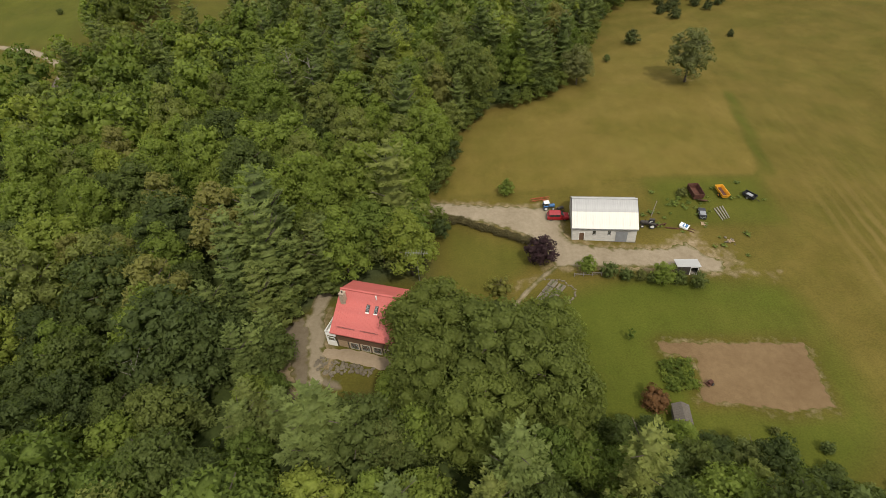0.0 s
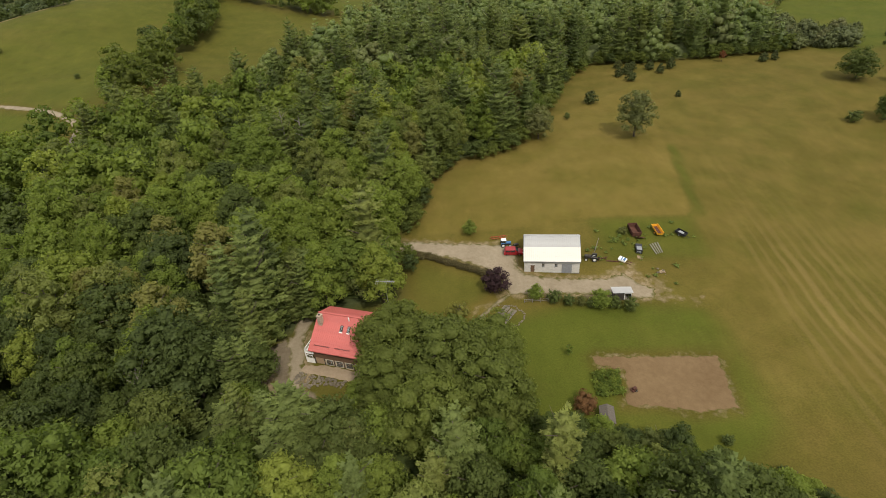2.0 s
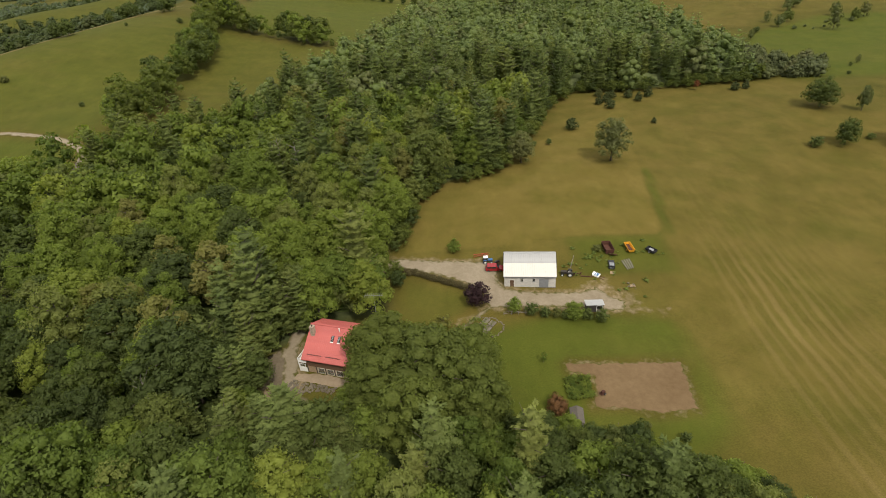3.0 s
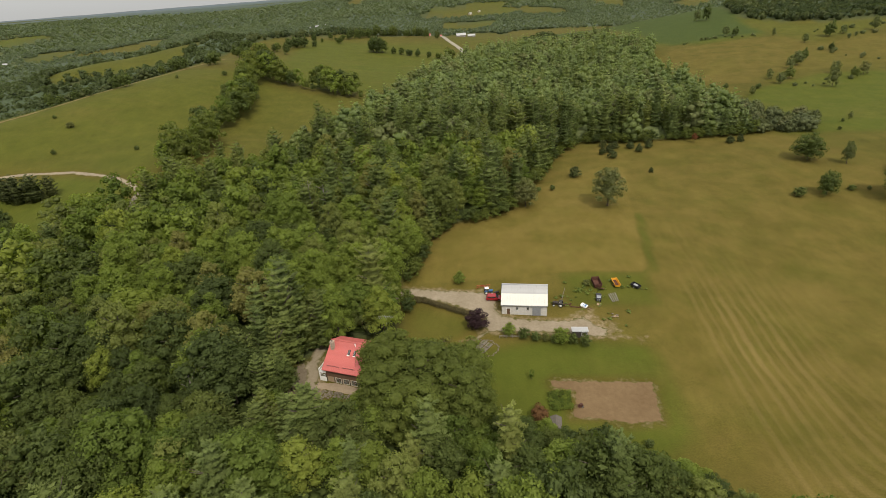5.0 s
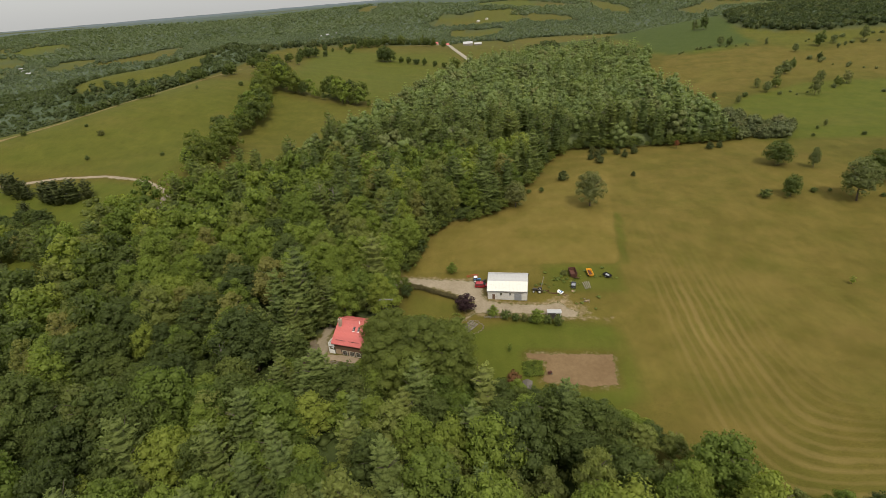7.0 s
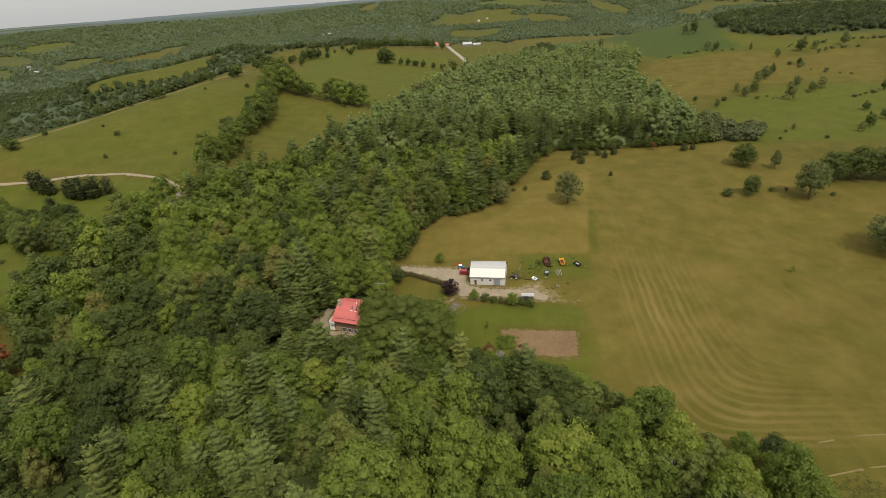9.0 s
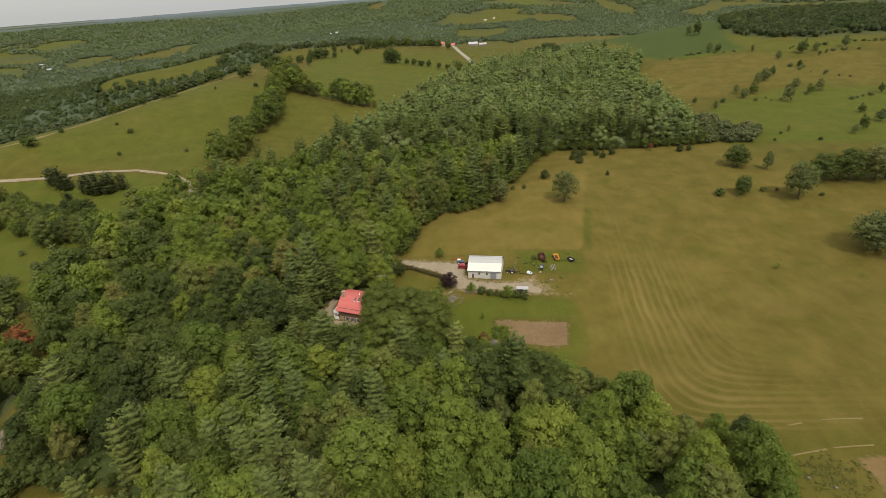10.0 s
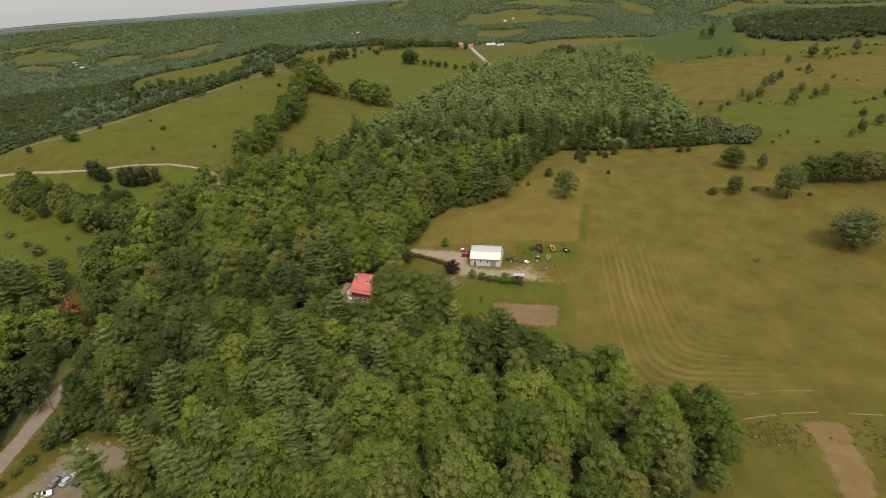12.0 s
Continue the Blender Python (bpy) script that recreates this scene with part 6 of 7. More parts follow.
for x0, x1, y in ((0.5, 4.0, 0.25), (5.0, 8.4, 0.25)):
    part("snow_rail", turned(rod(rod(bmesh.new(), (x0, y, 0.24), (x1, y, 0.24), 0.03, 0.03, 6), (x0, y + 0.12, 0.20), (x1, y + 0.12, 0.20), 0.03, 0.03, 6), Matrix.Translation((0, 0, EAVE)) @ tilt), M["dark_trim"], red)
part("vent", rod(bmesh.new(), (6.6, RIDGE_Y - 0.7, RIDGE_Z - 0.6), (6.6, RIDGE_Y - 0.7, RIDGE_Z + 0.35), 0.13, 0.13, 10), M["white_paint"], red, "white roof vent")
stack = boxed((0.25, 1.1, 3.5, 4.4, 7.6, 10.4))
box(stack, 0.18, 1.17, 3.43, 4.47, 10.3, 10.5)
chimney = part("chimney", stack, M["brick"], house, "pale masonry chimney")
for i in range(12):
    z = 8.35 + i * 0.16
    for j in range(3):
        part("brick", boxed((0.26 + j * 0.28, 0.52 + j * 0.28, 3.47, 3.5, z + 0.01, z + 0.145)), M["brick"], chimney)
        part("brick", boxed((0.22, 0.25, 3.52 + j * 0.3, 3.79 + j * 0.3, z + 0.01, z + 0.145)), M["brick"], chimney)
part("flue", rod(bmesh.new(), (0.67, 3.95, 10.45), (0.67, 3.95, 10.8), 0.16, 0.15, 10), M["dark_trim"], chimney)
# white deck on posts along the side
deck = part("deck", boxed((-2.0, -0.03, -0.2, 8.6, 3.4, 3.55)), M["white_paint"], house, "white painted side deck")
for i in range(20):
    part("plank", boxed((-2.0, -0.03, -0.2 + i * 0.44, 0.21 + i * 0.44, 3.55, 3.58)), M["white_paint"], deck)
for y in (-0.15, 2.75, 5.65, 8.5):
    part("post", boxed((-1.98, -1.84, y - 0.07, y + 0.07, -0.6, 4.55)), M["white_paint"], deck)
part("rail", boxed((-1.97, -1.85, -0.2, 8.6, 4.47, 4.55), (-1.97, -0.05, -0.2, -0.1, 4.47, 4.55), (-1.95, -1.87, -0.2, 8.6, 3.67, 3.73), (-1.95, -0.05, -0.18, -0.12, 3.67, 3.73)), M["white_paint"], deck)
for i in range(44):
    part("baluster", boxed((-1.93, -1.89, -0.1 + i * 0.2, -0.06 + i * 0.2, 3.73, 4.47)), M["white_paint"], deck)
for i in range(9):
    part("baluster", boxed((-1.75 + i * 0.2, -1.71 + i * 0.2, -0.17, -0.13, 3.73, 4.47)), M["white_paint"], deck)
for i in range(11):
    part("skirt_board", boxed((-1.96, -0.05, -0.19, -0.15, 0.0 + i * 0.2, 0.18 + i * 0.2)), M["white_paint"], deck)
low_win = part("porch_window", boxed((-1.6, -0.35, -0.23, -0.21, 2.3, 3.0)), M["glass"], deck)
part("frame", boxed((-1.7, -0.25, -0.26, -0.2, 2.2, 2.3), (-1.7, -0.25, -0.26, -0.2, 3.0, 3.1), (-1.7, -1.6, -0.26, -0.2, 2.3, 3.0), (-0.35, -0.25, -0.26, -0.2, 2.3, 3.0)), M["white_paint"], low_win)


def place_of(m, x, y):
    p = m @ Vector((x, y, 0))
    return p.x, p.y


def local_outline(m, pts):
    return [place_of(m, x, y) for x, y in pts]


draped("front_path", local_outline(HOUSE, [(-2.6, -3.0), (-2.2, -1.3), (2, -0.3), (11, -0.3), (11, -3.0), (6, -2.9), (1, -3.0)]), M["stone_dust"], "pale stone-dust path before the house", "path", 0.10, 0.12, 0.12)
draped("gravel_patch", local_outline(HOUSE, [(0.5, -8.6), (0.3, -6.6), (3.5, -6.8), (4.6, -8.2), (3.0, -9.4)]), M["worn"], "worn grey gravel patch on the lawn", "gravel", 0.06, 0.12, 0.2)
rock_rng = np.random.default_rng(8)
STONES = []
for i in range(9):
    v = BALL_V * (1 + 0.16 * rock_rng.normal(size=(len(BALL_V), 1))) * np.array([1, rock_rng.uniform(0.7, 1), rock_rng.uniform(0.5, 0.8)])
    STONES.append(mesh_of("stone", v, BALL_F, M["stone"], smooth=False))
rockery = thing("rockery", HOUSE, "sloping rockery of grey field stones below the house path", "rockery")
for i in range(170):
    x = rock_rng.uniform(-2.4, 8.4)
    y = -3.2 - rock_rng.random() * (1.6 + 1.7 * math.sin(min(1, (x + 2.6) / 7) * math.pi))
    gx_, gy_ = place_of(HOUSE, x, y)
    st = new("stone", STONES[i % 9])
    st.parent = rockery
    size = rock_rng.uniform(0.12, 0.36) * (1.25 if y > -3.5 else 1.0)
    st.matrix_local = Matrix.LocRotScale((x, y, ground_z(gx_, gy_) + 4.35 + size * 0.25), Euler((rock_rng.normal() * 0.3, rock_rng.normal() * 0.3, rock_rng.uniform(0, 6))), (size, size, size))

# television mast among the trees
mast = thing("antenna_mast", pose(-9.4, 76.2, ground_z(-9.4, 76.2)), "tall bare mast with a television aerial above the trees", "antenna")
part("pole", rod(bmesh.new(), (0, 0, -0.5), (0, 0, 10.0), 0.07, 0.05, 8), M["steel"], mast)
part("boom", rod(bmesh.new(), (-2.0, 0.3, 9.8), (2.2, -0.3, 9.9), 0.05, 0.05, 6), M["steel"], mast)
for i in range(9):
    x = -1.9 + i * 0.48
    part("element", rod(bmesh.new(), (x - 0.1, -0.15 * x / 2 - 0.95 + 0.05 * i, 9.85), (x + 0.1, -0.15 * x / 2 + 0.95 - 0.05 * i, 9.85), 0.03, 0.03, 5), M["steel"], mast)

# ---- small shed with a white roof by the hedge ----
shed = thing("open_shed", pose(40.2, 77.6, ground_z(42, 78.5) - 0.05, 0, 0, -4), "small dark open-fronted shed with a white steel roof", "shed")
part("rear_wall", boxed((0, 3.9, 2.2, 2.3, 0, 1.75)), M["dark_trim"], shed)
for x in (0.0, 3.8):
    part("side_wall", boxed((x, x + 0.1, 0.1, 2.2, 0, 1.85)), M["dark_trim"], shed)
part("front_wall", boxed((0.1, 2.3, 0.1, 0.2, 0, 1.9)), M["dark_trim"], shed)
part("floor", boxed((0.1, 3.8, 0.2, 2.2, -0.3, 0.06)), M["grey_wood"], shed)
ribbed_roof("roof", 4.4, -0.1, 2.12, 2.6, 1.8, M["grey_roof"], shed, pose(-0.25, 0, 0), "white steel roof")
part("frame", boxed((2.3, 2.4, 0.08, 0.2, 0, 1.95), (3.7, 3.8, 0.08, 0.2, 0, 1.95), (2.4, 3.7, 0.08, 0.2, 1.8, 1.95)), M["white_paint"], shed)

# ---- old plank-roofed shed by the plot ----
hut = thing("old_shed", pose(29.6, 45.6, ground_z(30.5, 47) - 0.05, 0, 0, -8), "small weathered shed with a grey plank roof", "shed")
for a in ((0, 2.2, 0, 0.1, 0, 1.7), (0, 2.2, 3.3, 3.4, 0, 1.7), (0, 0.1, 0.1, 3.3, 0, 1.7), (2.1, 2.2, 0.1, 3.3, 0, 1.7)):
    part("wall", boxed(a), M["grey_wood"], hut)
for sign in (-1, 1):
    for i in range(9):
        bm = boxed((0, 1.45, -0.2 + i * 0.425, 0.2 + i * 0.425, 0, 0.04))
        part("roof_plank", turned(bm, Matrix.Translation((1.1, 0, 2.35)) @ Matrix.Diagonal((sign, 1, 1, 1)) @ Matrix.Rotation(math.radians(28), 4, "Y")), M["old_plank"], hut)
for y in (0.0, 3.3):
    part("gable", turned(prism([(0, 1.7), (2.2, 1.7), (1.1, 2.3)], y, y + 0.1), Matrix.Identity(4)), M["grey_wood"], hut)
part("bench", boxed((0.1, 2.1, -1.15, -0.1, 0.55, 0.62), (0.15, 0.25, -1.1, -1.0, 0, 0.55), (1.95, 2.05, -1.1, -1.0, 0, 0.55)), M["grey_wood"], hut)


# ---- vehicles and farm machines ----
def wheel(parent, x, y, r, w, rim=None, hub=True):
    """A wheel on an axle along y, standing on the ground."""
    tyre = part("wheel", turned(bmesh_ring(r, r * 0.62, w), pose(x, y, r)), M["black"], parent)
    part("rim", turned(rod(bmesh.new(), (0, -w * 0.35, 0), (0, w * 0.35, 0), r * 0.64, r * 0.64, 14), pose(x, y, r)), rim or M["steel"], tyre)
    return tyre


def bmesh_ring(r, inner, w):
    """A rounded tyre lying along y."""
    bm = bmesh.new()
    n, rings = 18, []
    profile = [(inner, -w / 2), (r * 0.93, -w / 2), (r, -w / 4), (r, w / 4), (r * 0.93, w / 2), (inner, w / 2)]
    for i in range(n):
        a = 2 * math.pi * i / n
        rings.append([bm.verts.new((p * math.cos(a), y, p * math.sin(a))) for p, y in profile])
    for i in range(n):
        for j in range(len(profile)):
            k = (j + 1) % len(profile)
            bm.faces.new((rings[i][j], rings[i][k], rings[(i + 1) % n][k], rings[(i + 1) % n][j]))
    bmesh.ops.recalc_face_normals(bm, faces=bm.faces)
    return bm


def car(m, paint, label, long=4.6, wide=1.8, high=1.65, kind="wagon", category="car", name="car"):
    """A road car heading along +x, with its middle at the origin."""
    ob = thing(name, m, label, category)
    h = long / 2
    if kind == "wagon":
        side = [(-h, 0.45), (-h, 0.95), (-h + 0.25, 1.0), (h - 1.25, 1.0), (h - 0.2, 0.85), (h, 0.65), (h, 0.4)]
        cabin = [(-h + 0.12, 1.0), (-h + 0.35, high - 0.12), (-h + 0.6, high), (h - 2.2, high), (h - 1.9, high - 0.06), (h - 1.15, 1.0)]
    elif kind == "pickup":
        side = [(-h, 0.5), (-h, 1.05), (h - 1.5, 1.05), (h - 0.15, 0.98), (h, 0.8), (h, 0.45)]
        cabin = [(-0.55, 1.05), (-0.45, high), (0.7, high), (1.25, 1.05)]
    else:
        side = [(-h, 0.42), (-h, 0.85), (-h + 0.3, 0.92), (h - 1.3, 0.92), (h - 0.2, 0.78), (h, 0.6), (h, 0.38)]
        cabin = [(-h + 0.55, 0.92), (-h + 1.25, high), (0.35, high), (1.05, 0.92)]
    body = prism(side + [(x, 0.28) for x in (h - 0.1, -h + 0.1)], -wide / 2, wide / 2)
    bmesh.ops.bevel(body, geom=list(body.edges), offset=0.06, segments=2, affect="EDGES")
    shell = part("body", body, paint, ob, smooth=False)
    top = prism(cabin, -wide / 2 + 0.14, wide / 2 - 0.14)
    bmesh.ops.bevel(top, geom=list(top.edges), offset=0.05, segments=1, affect="EDGES")
    part("cabin", top, paint, ob)
    z0, z1 = cabin[0][1] + 0.08, high - 0.14
    x0, x1 = cabin[1][0] + 0.1, cabin[-2][0] - 0.05
    for y in (-wide / 2 + 0.10, wide / 2 - 0.14):
        for a, b in (((x0, (x0 + x1) / 2 - 0.05)), ((x0 + x1) / 2 + 0.05, x1)):
            part("side_window", boxed((a, b, y, y + 0.04, z0, z1)), M["tinted"], ob)
    (fx, fz), (gx0, gz) = cabin[-1], cabin[-2]
    glass_m = Matrix.Translation((fx + 0.03, 0, fz + 0.03)) @ Matrix.Rotation(-math.atan2(gz - fz, gx0 - fx), 4, "Y")
    part("windscreen", turned(boxed((0.08, math.hypot(gx0 - fx, gz - fz) - 0.1, -wide / 2 + 0.28, wide / 2 - 0.28, 0.0, 0.05)), glass_m), M["tinted"], ob)
    part("rear_window", turned(boxed((-0.02, 0.03, -wide / 2 + 0.3, wide / 2 - 0.3, cabin[0][1] + 0.12, high - 0.2)), pose(cabin[0][0] + 0.1, 0, 0)), M["tinted"], ob)
    if kind == "pickup":
        part("bed", boxed((-h + 0.08, -0.62, -wide / 2 + 0.12, wide / 2 - 0.12, 1.055, 1.07)), M["dark_trim"], shell)
    for x in (-h + 0.85, h - 0.9):
        for y in (-wide / 2 + 0.1, wide / 2 - 0.1):
            wheel(ob, x, y, 0.34, 0.22)
    for y in (-wide / 2 + 0.3, wide / 2 - 0.3):
        part("headlight", boxed((h - 0.03, h + 0.02, y - 0.18, y + 0.18, 0.6, 0.74), bevel=0.01), M["white_paint"], ob)
        part("tail_light", boxed((-h - 0.02, -h + 0.03, y - 0.12, y + 0.12, 0.72, 0.9), bevel=0.01), M["orange"], ob)
    for z, x in ((0.42, h), (0.45, -h)):
        part("bumper", boxed((x - 0.06, x + 0.06, -wide / 2 + 0.08, wide / 2 - 0.08, z - 0.1, z + 0.1), bevel=0.02), M["dark_trim"], ob)
    return ob


def on_ground(x, y, turn=0.0, sink=0.0):
    """A pose on the land, leaning with it."""
    e = 1.0
    n = Vector((ground_z(x - e, y) - ground_z(x + e, y), ground_z(x, y - e) - ground_z(x, y + e), 2 * e)).normalized()
    return Matrix.Translation((x, y, ground_z(x, y) - sink)) @ Vector((0, 0, 1)).rotation_difference(n).to_matrix().to_4x4() @ pose(0, 0, 0, 0, 0, turn)


car(on_ground(20.1, 95.3, -4, -0.05), M["car_red"], "dark red estate car parked against the barn", 4.7, 1.85, 1.7)
car(on_ground(-82.0, -24.4, 74, -0.06), M["car_grey"], "grey saloon car on the gravel parking area", 4.5, 1.78, 1.45, "saloon")
car(on_ground(-79.2, -24.0, 74, -0.06), M["car_silver"], "pale silver saloon car on the gravel parking area", 4.5, 1.78, 1.45, "saloon")
car(on_ground(-75.6, -23.2, 74, -0.06), M["car_black"], "dark pickup truck on the gravel parking area", 5.4, 1.95, 1.8, "pickup", "pickup truck", "pickup_truck")
car(on_ground(-82.6, -29.2, 40, -0.06), M["car_white"], "white saloon car on the gravel parking area", 4.5, 1.78, 1.45, "saloon")


def tractor(m, paint, label, cab=True):
    ob = thing("tractor", m, label, "tractor")
    part("bonnet", turned(boxed((0.2, 1.75, -0.36, 0.36, 0.75, 1.35), bevel=0.08), pose(0, 0, 0)), paint, ob)
    part("chassis", boxed((-0.9, 1.7, -0.2, 0.2, 0.5, 0.78)), M["dark_trim"], ob)
    part("seat", boxed((-0.75, -0.3, -0.25, 0.25, 1.0, 1.1), (-0.82, -0.72, -0.25, 0.25, 1.1, 1.5), bevel=0.03), M["black"], ob)
    part("steering_wheel", turned(bmesh_ring(0.22, 0.18, 0.04), Matrix.Translation((0.12, 0, 1.5)) @ Matrix.Rotation(math.radians(60), 4, "X")), M["black"], ob)
    part("exhaust", rod(bmesh.new(), (0.95, 0.2, 1.3), (0.95, 0.2, 2.0), 0.04, 0.04, 8), M["rust_steel"], ob)
    for y in (-0.75, 0.75):
        part("mudguard", boxed((-1.15, -0.05, y - 0.22, y + 0.22, 1.36, 1.43), (-1.2, -1.12, y - 0.22, y + 0.22, 0.95, 1.4), bevel=0.02), paint, ob)
        wheel(ob, -0.6, y, 0.66, 0.36, M["white_paint"])
        wheel(ob, 1.35, y * 0.85, 0.40, 0.24, M["white_paint"])
    if cab:
        part("canopy", boxed((-1.1, 0.3, -0.65, 0.65, 2.2, 2.28), bevel=0.03), M["white_paint"], ob, "white canopy")
        for x in (-1.0, 0.2):
            for y in (-0.58, 0.58):
                part("canopy_post", boxed((x, x + 0.06, y - 0.03, y + 0.03, 1.0, 2.2)), M["dark_trim"], ob)
    return ob


tractor(on_ground(18.4, 98.6, 2, -0.05) @ Matrix.Scale(0.86, 4), M["blue"], "small blue tractor with a white canopy beside the drive")
rake = thing("hay_rake", on_ground(17.0, 101.6, 4), "orange-red hay rake standing in the grass", "hay rake")
part("beam", rod(rod(bmesh.new(), (-2.1, 0, 0.75), (2.1, 0.15, 0.75), 0.09, 0.09, 6), (-1.9, -0.5, 0.6), (1.9, -0.35, 0.6), 0.07, 0.07, 6), M["orange"], rake)
part("drawbar", rod(bmesh.new(), (0.2, 0, 0.7), (1.6, -1.4, 0.4), 0.06, 0.05, 6), M["orange"], rake)
for i in range(5):
    part("tine_wheel", turned(bmesh_ring(0.55, 0.49, 0.05), Matrix.Translation((-1.8 + i * 0.9, -0.2, 0.56)) @ Matrix.Rotation(math.radians(25), 4, "Z")), M["orange"], rake)
loader = thing("tank_trailer", on_ground(21.0, 97.6, 15), "dark rusty trailer frame beside the barn wall", "trailer")
part("frame", boxed((-0.8, 0.8, -0.6, -0.5, 0.5, 0.6), (-0.8, 0.8, 0.5, 0.6, 0.5, 0.6), (-0.8, -0.7, -0.5, 0.5, 0.5, 0.6), (0.7, 0.8, -0.5, 0.5, 0.5, 0.6)), M["rust_steel"], loader)
part("tank", turned(rod(bmesh.new(), (-0.6, 0, 0.95), (0.6, 0, 0.95), 0.35, 0.35, 14), pose(0, 0, 0)), M["dark_trim"], loader)
for y in (-0.75, 0.75):
    wheel(loader, 0, y, 0.33, 0.2)

# old dark machines at the barn's right end
tractor(on_ground(38.6, 91.6, 170), M["dark_trim"], "old black tractor without a canopy behind the barn", False)
plough = thing("plough", on_ground(41.2, 91.2, 12), "rusty iron plough lying in the grass", "plough")
part("beam", rod(bmesh.new(), (-1.3, 0, 0.7), (1.2, 0.1, 0.75), 0.08, 0.08, 6), M["rust_steel"], plough)
for i in range(3):
    part("share", turned(prism([(0, 0), (0.55, 0.1), (0.35, 0.6), (0.1, 0.75)], -0.04, 0.04), pose(-1.1 + i * 0.85, 0.05, 0.02, 0, 0, 25)), M["rust_steel"], plough)
wheel(plough, -0.9, 0.5, 0.35, 0.1, M["rust_steel"])
beam = thing("steel_beam", on_ground(43.4, 90.6, -10), "rusty steel beam lying in the grass", "beam")
part("flange", boxed((-1.5, 1.5, -0.1, 0.1, 0.0, 0.03), (-1.5, 1.5, -0.1, 0.1, 0.2, 0.23)), M["rust_steel"], beam)
part("web", boxed((-1.5, 1.5, -0.015, 0.015, 0.03, 0.2)), M["rust_steel"], beam)
lean = thing("leaning_pole", on_ground(40.0, 94.5, 0), "pale wooden pole leaning in the weeds", "pole")
part("pole", rod(bmesh.new(), (0, 0, -0.2), (1.0, 1.6, 3.0), 0.09, 0.06, 8), M["dead"], lean)


def open_box(long, wide, high, t=0.06, flare=0.0):
    """An open-topped steel tub; flare widens it upwards."""
    bm = bmesh.new()
    lo = [(-long / 2, -wide / 2), (long / 2, -wide / 2), (long / 2, wide / 2), (-long / 2, wide / 2)]
    hi = [(x + math.copysign(flare, x), y + math.copysign(flare, y)) for x, y in lo]
    rings = [[bm.verts.new((x, y, 0)) for x, y in lo], [bm.verts.new((x, y, high)) for x, y in hi],
             [bm.verts.new((x - math.copysign(t, x), y - math.copysign(t, y), high)) for x, y in hi], [bm.verts.new((x - math.copysign(t, x), y - math.copysign(t, y), t)) for x, y in lo]]
    for a, b in zip(rings, rings[1:]):
        for i in range(4):
            bm.faces.new((a[i], a[(i + 1) % 4], b[(i + 1) % 4], b[i]))
    bm.faces.new(rings[0][::-1])
    bm.faces.new(rings[3])
    bmesh.ops.recalc_face_normals(bm, faces=bm.faces)
    return bm


hopper = thing("dump_body", on_ground(51.6, 101.4, 93), "rusty dark red dump box standing open in the grass", "dump box")
part("tub", turned(open_box(3.9, 2.1, 1.25, 0.07, 0.12), pose(0, 0, 0.35)), M["rust_steel"], hopper)
for i in range(5):
    for y in (-1.16, 1.16):
        part("rib", boxed((-1.7 + i * 0.85, -1.6 + i * 0.85, y - 0.06, y + 0.06, 0.4, 1.5)), M["rust_steel"], hopper)
part("skid", boxed((-1.9, 1.9, -0.7, -0.55, 0.0, 0.35), (-1.9, 1.9, 0.55, 0.7, 0.0, 0.35)), M["rust_steel"], hopper)
part("tailgate", turned(boxed((0, 0.06, -1.0, 1.0, -0.05, 1.3)), pose(-2.0, -0.8, 0.1, 0, -60, -12)), M["rust_steel"], hopper)

spreader = thing("manure_spreader", on_ground(57.4, 101.2, 95), "yellow farm spreader wagon with a rusty bed", "spreader")
part("tub", turned(open_box(3.6, 1.35, 0.75, 0.07, 0.16), pose(0, 0, 0.55)), M["yellow"], spreader)
part("floor", boxed((-1.7, 1.7, -0.58, 0.58, 0.63, 0.68)), M["rust_steel"], spreader)
part("drawbar", rod(rod(bmesh.new(), (1.8, -0.4, 0.55), (3.0, 0, 0.4), 0.05, 0.05, 6), (1.8, 0.4, 0.55), (3.0, 0, 0.4), 0.05, 0.05, 6), M["yellow"], spreader)
part("beater", rod(bmesh.new(), (-1.75, -0.65, 1.05), (-1.75, 0.65, 1.05), 0.16, 0.16, 10), M["rust_steel"], spreader)
for y in (-0.85, 0.85):
    wheel(spreader, -0.5, y, 0.42, 0.22, M["yellow"])
    part("rail", boxed((-1.95, 1.95, y * 1.02 - 0.04, y * 1.02 + 0.04, 1.28, 1.36)), M["yellow"], spreader)

trailer = thing("utility_trailer", on_ground(63.1, 100.0, 128), "black open utility trailer with a grey load", "trailer")
part("tub", turned(open_box(2.7, 1.6, 0.55, 0.05), pose(0, 0, 0.5)), M["black"], trailer)
part("load", boxed((-0.6, 0.7, -0.5, 0.4, 0.56, 0.9), bevel=0.08), M["steel"], trailer, "grey sheeted load")
part("drawbar", rod(bmesh.new(), (-1.35, 0, 0.5), (-2.5, 0, 0.4), 0.05, 0.05, 6), M["black"], trailer)
for y in (-0.9, 0.9):
    wheel(trailer, 0, y, 0.33, 0.2)
    part("mudguard", boxed((-0.45, 0.45, y - 0.13, y + 0.13, 0.70, 0.74), bevel=0.01), M["black"], trailer)

logs = [(54.4, 94.5, 0), (55.0, 94.8, 1), (55.6, 95.0, 2), (56.2, 95.2, 3)]
for x, y, i in logs:
    lg = thing("log", on_ground(x, y, -83 - i * 2), "peeled grey log lying in the grass", "log", "logs")
    part("bole", turned(rod(bmesh.new(), (-1.9, 0, 0.14), (1.9, 0, 0.12), 0.15, 0.12, 10), pose(0, 0, 0)), M["dead"], lg)

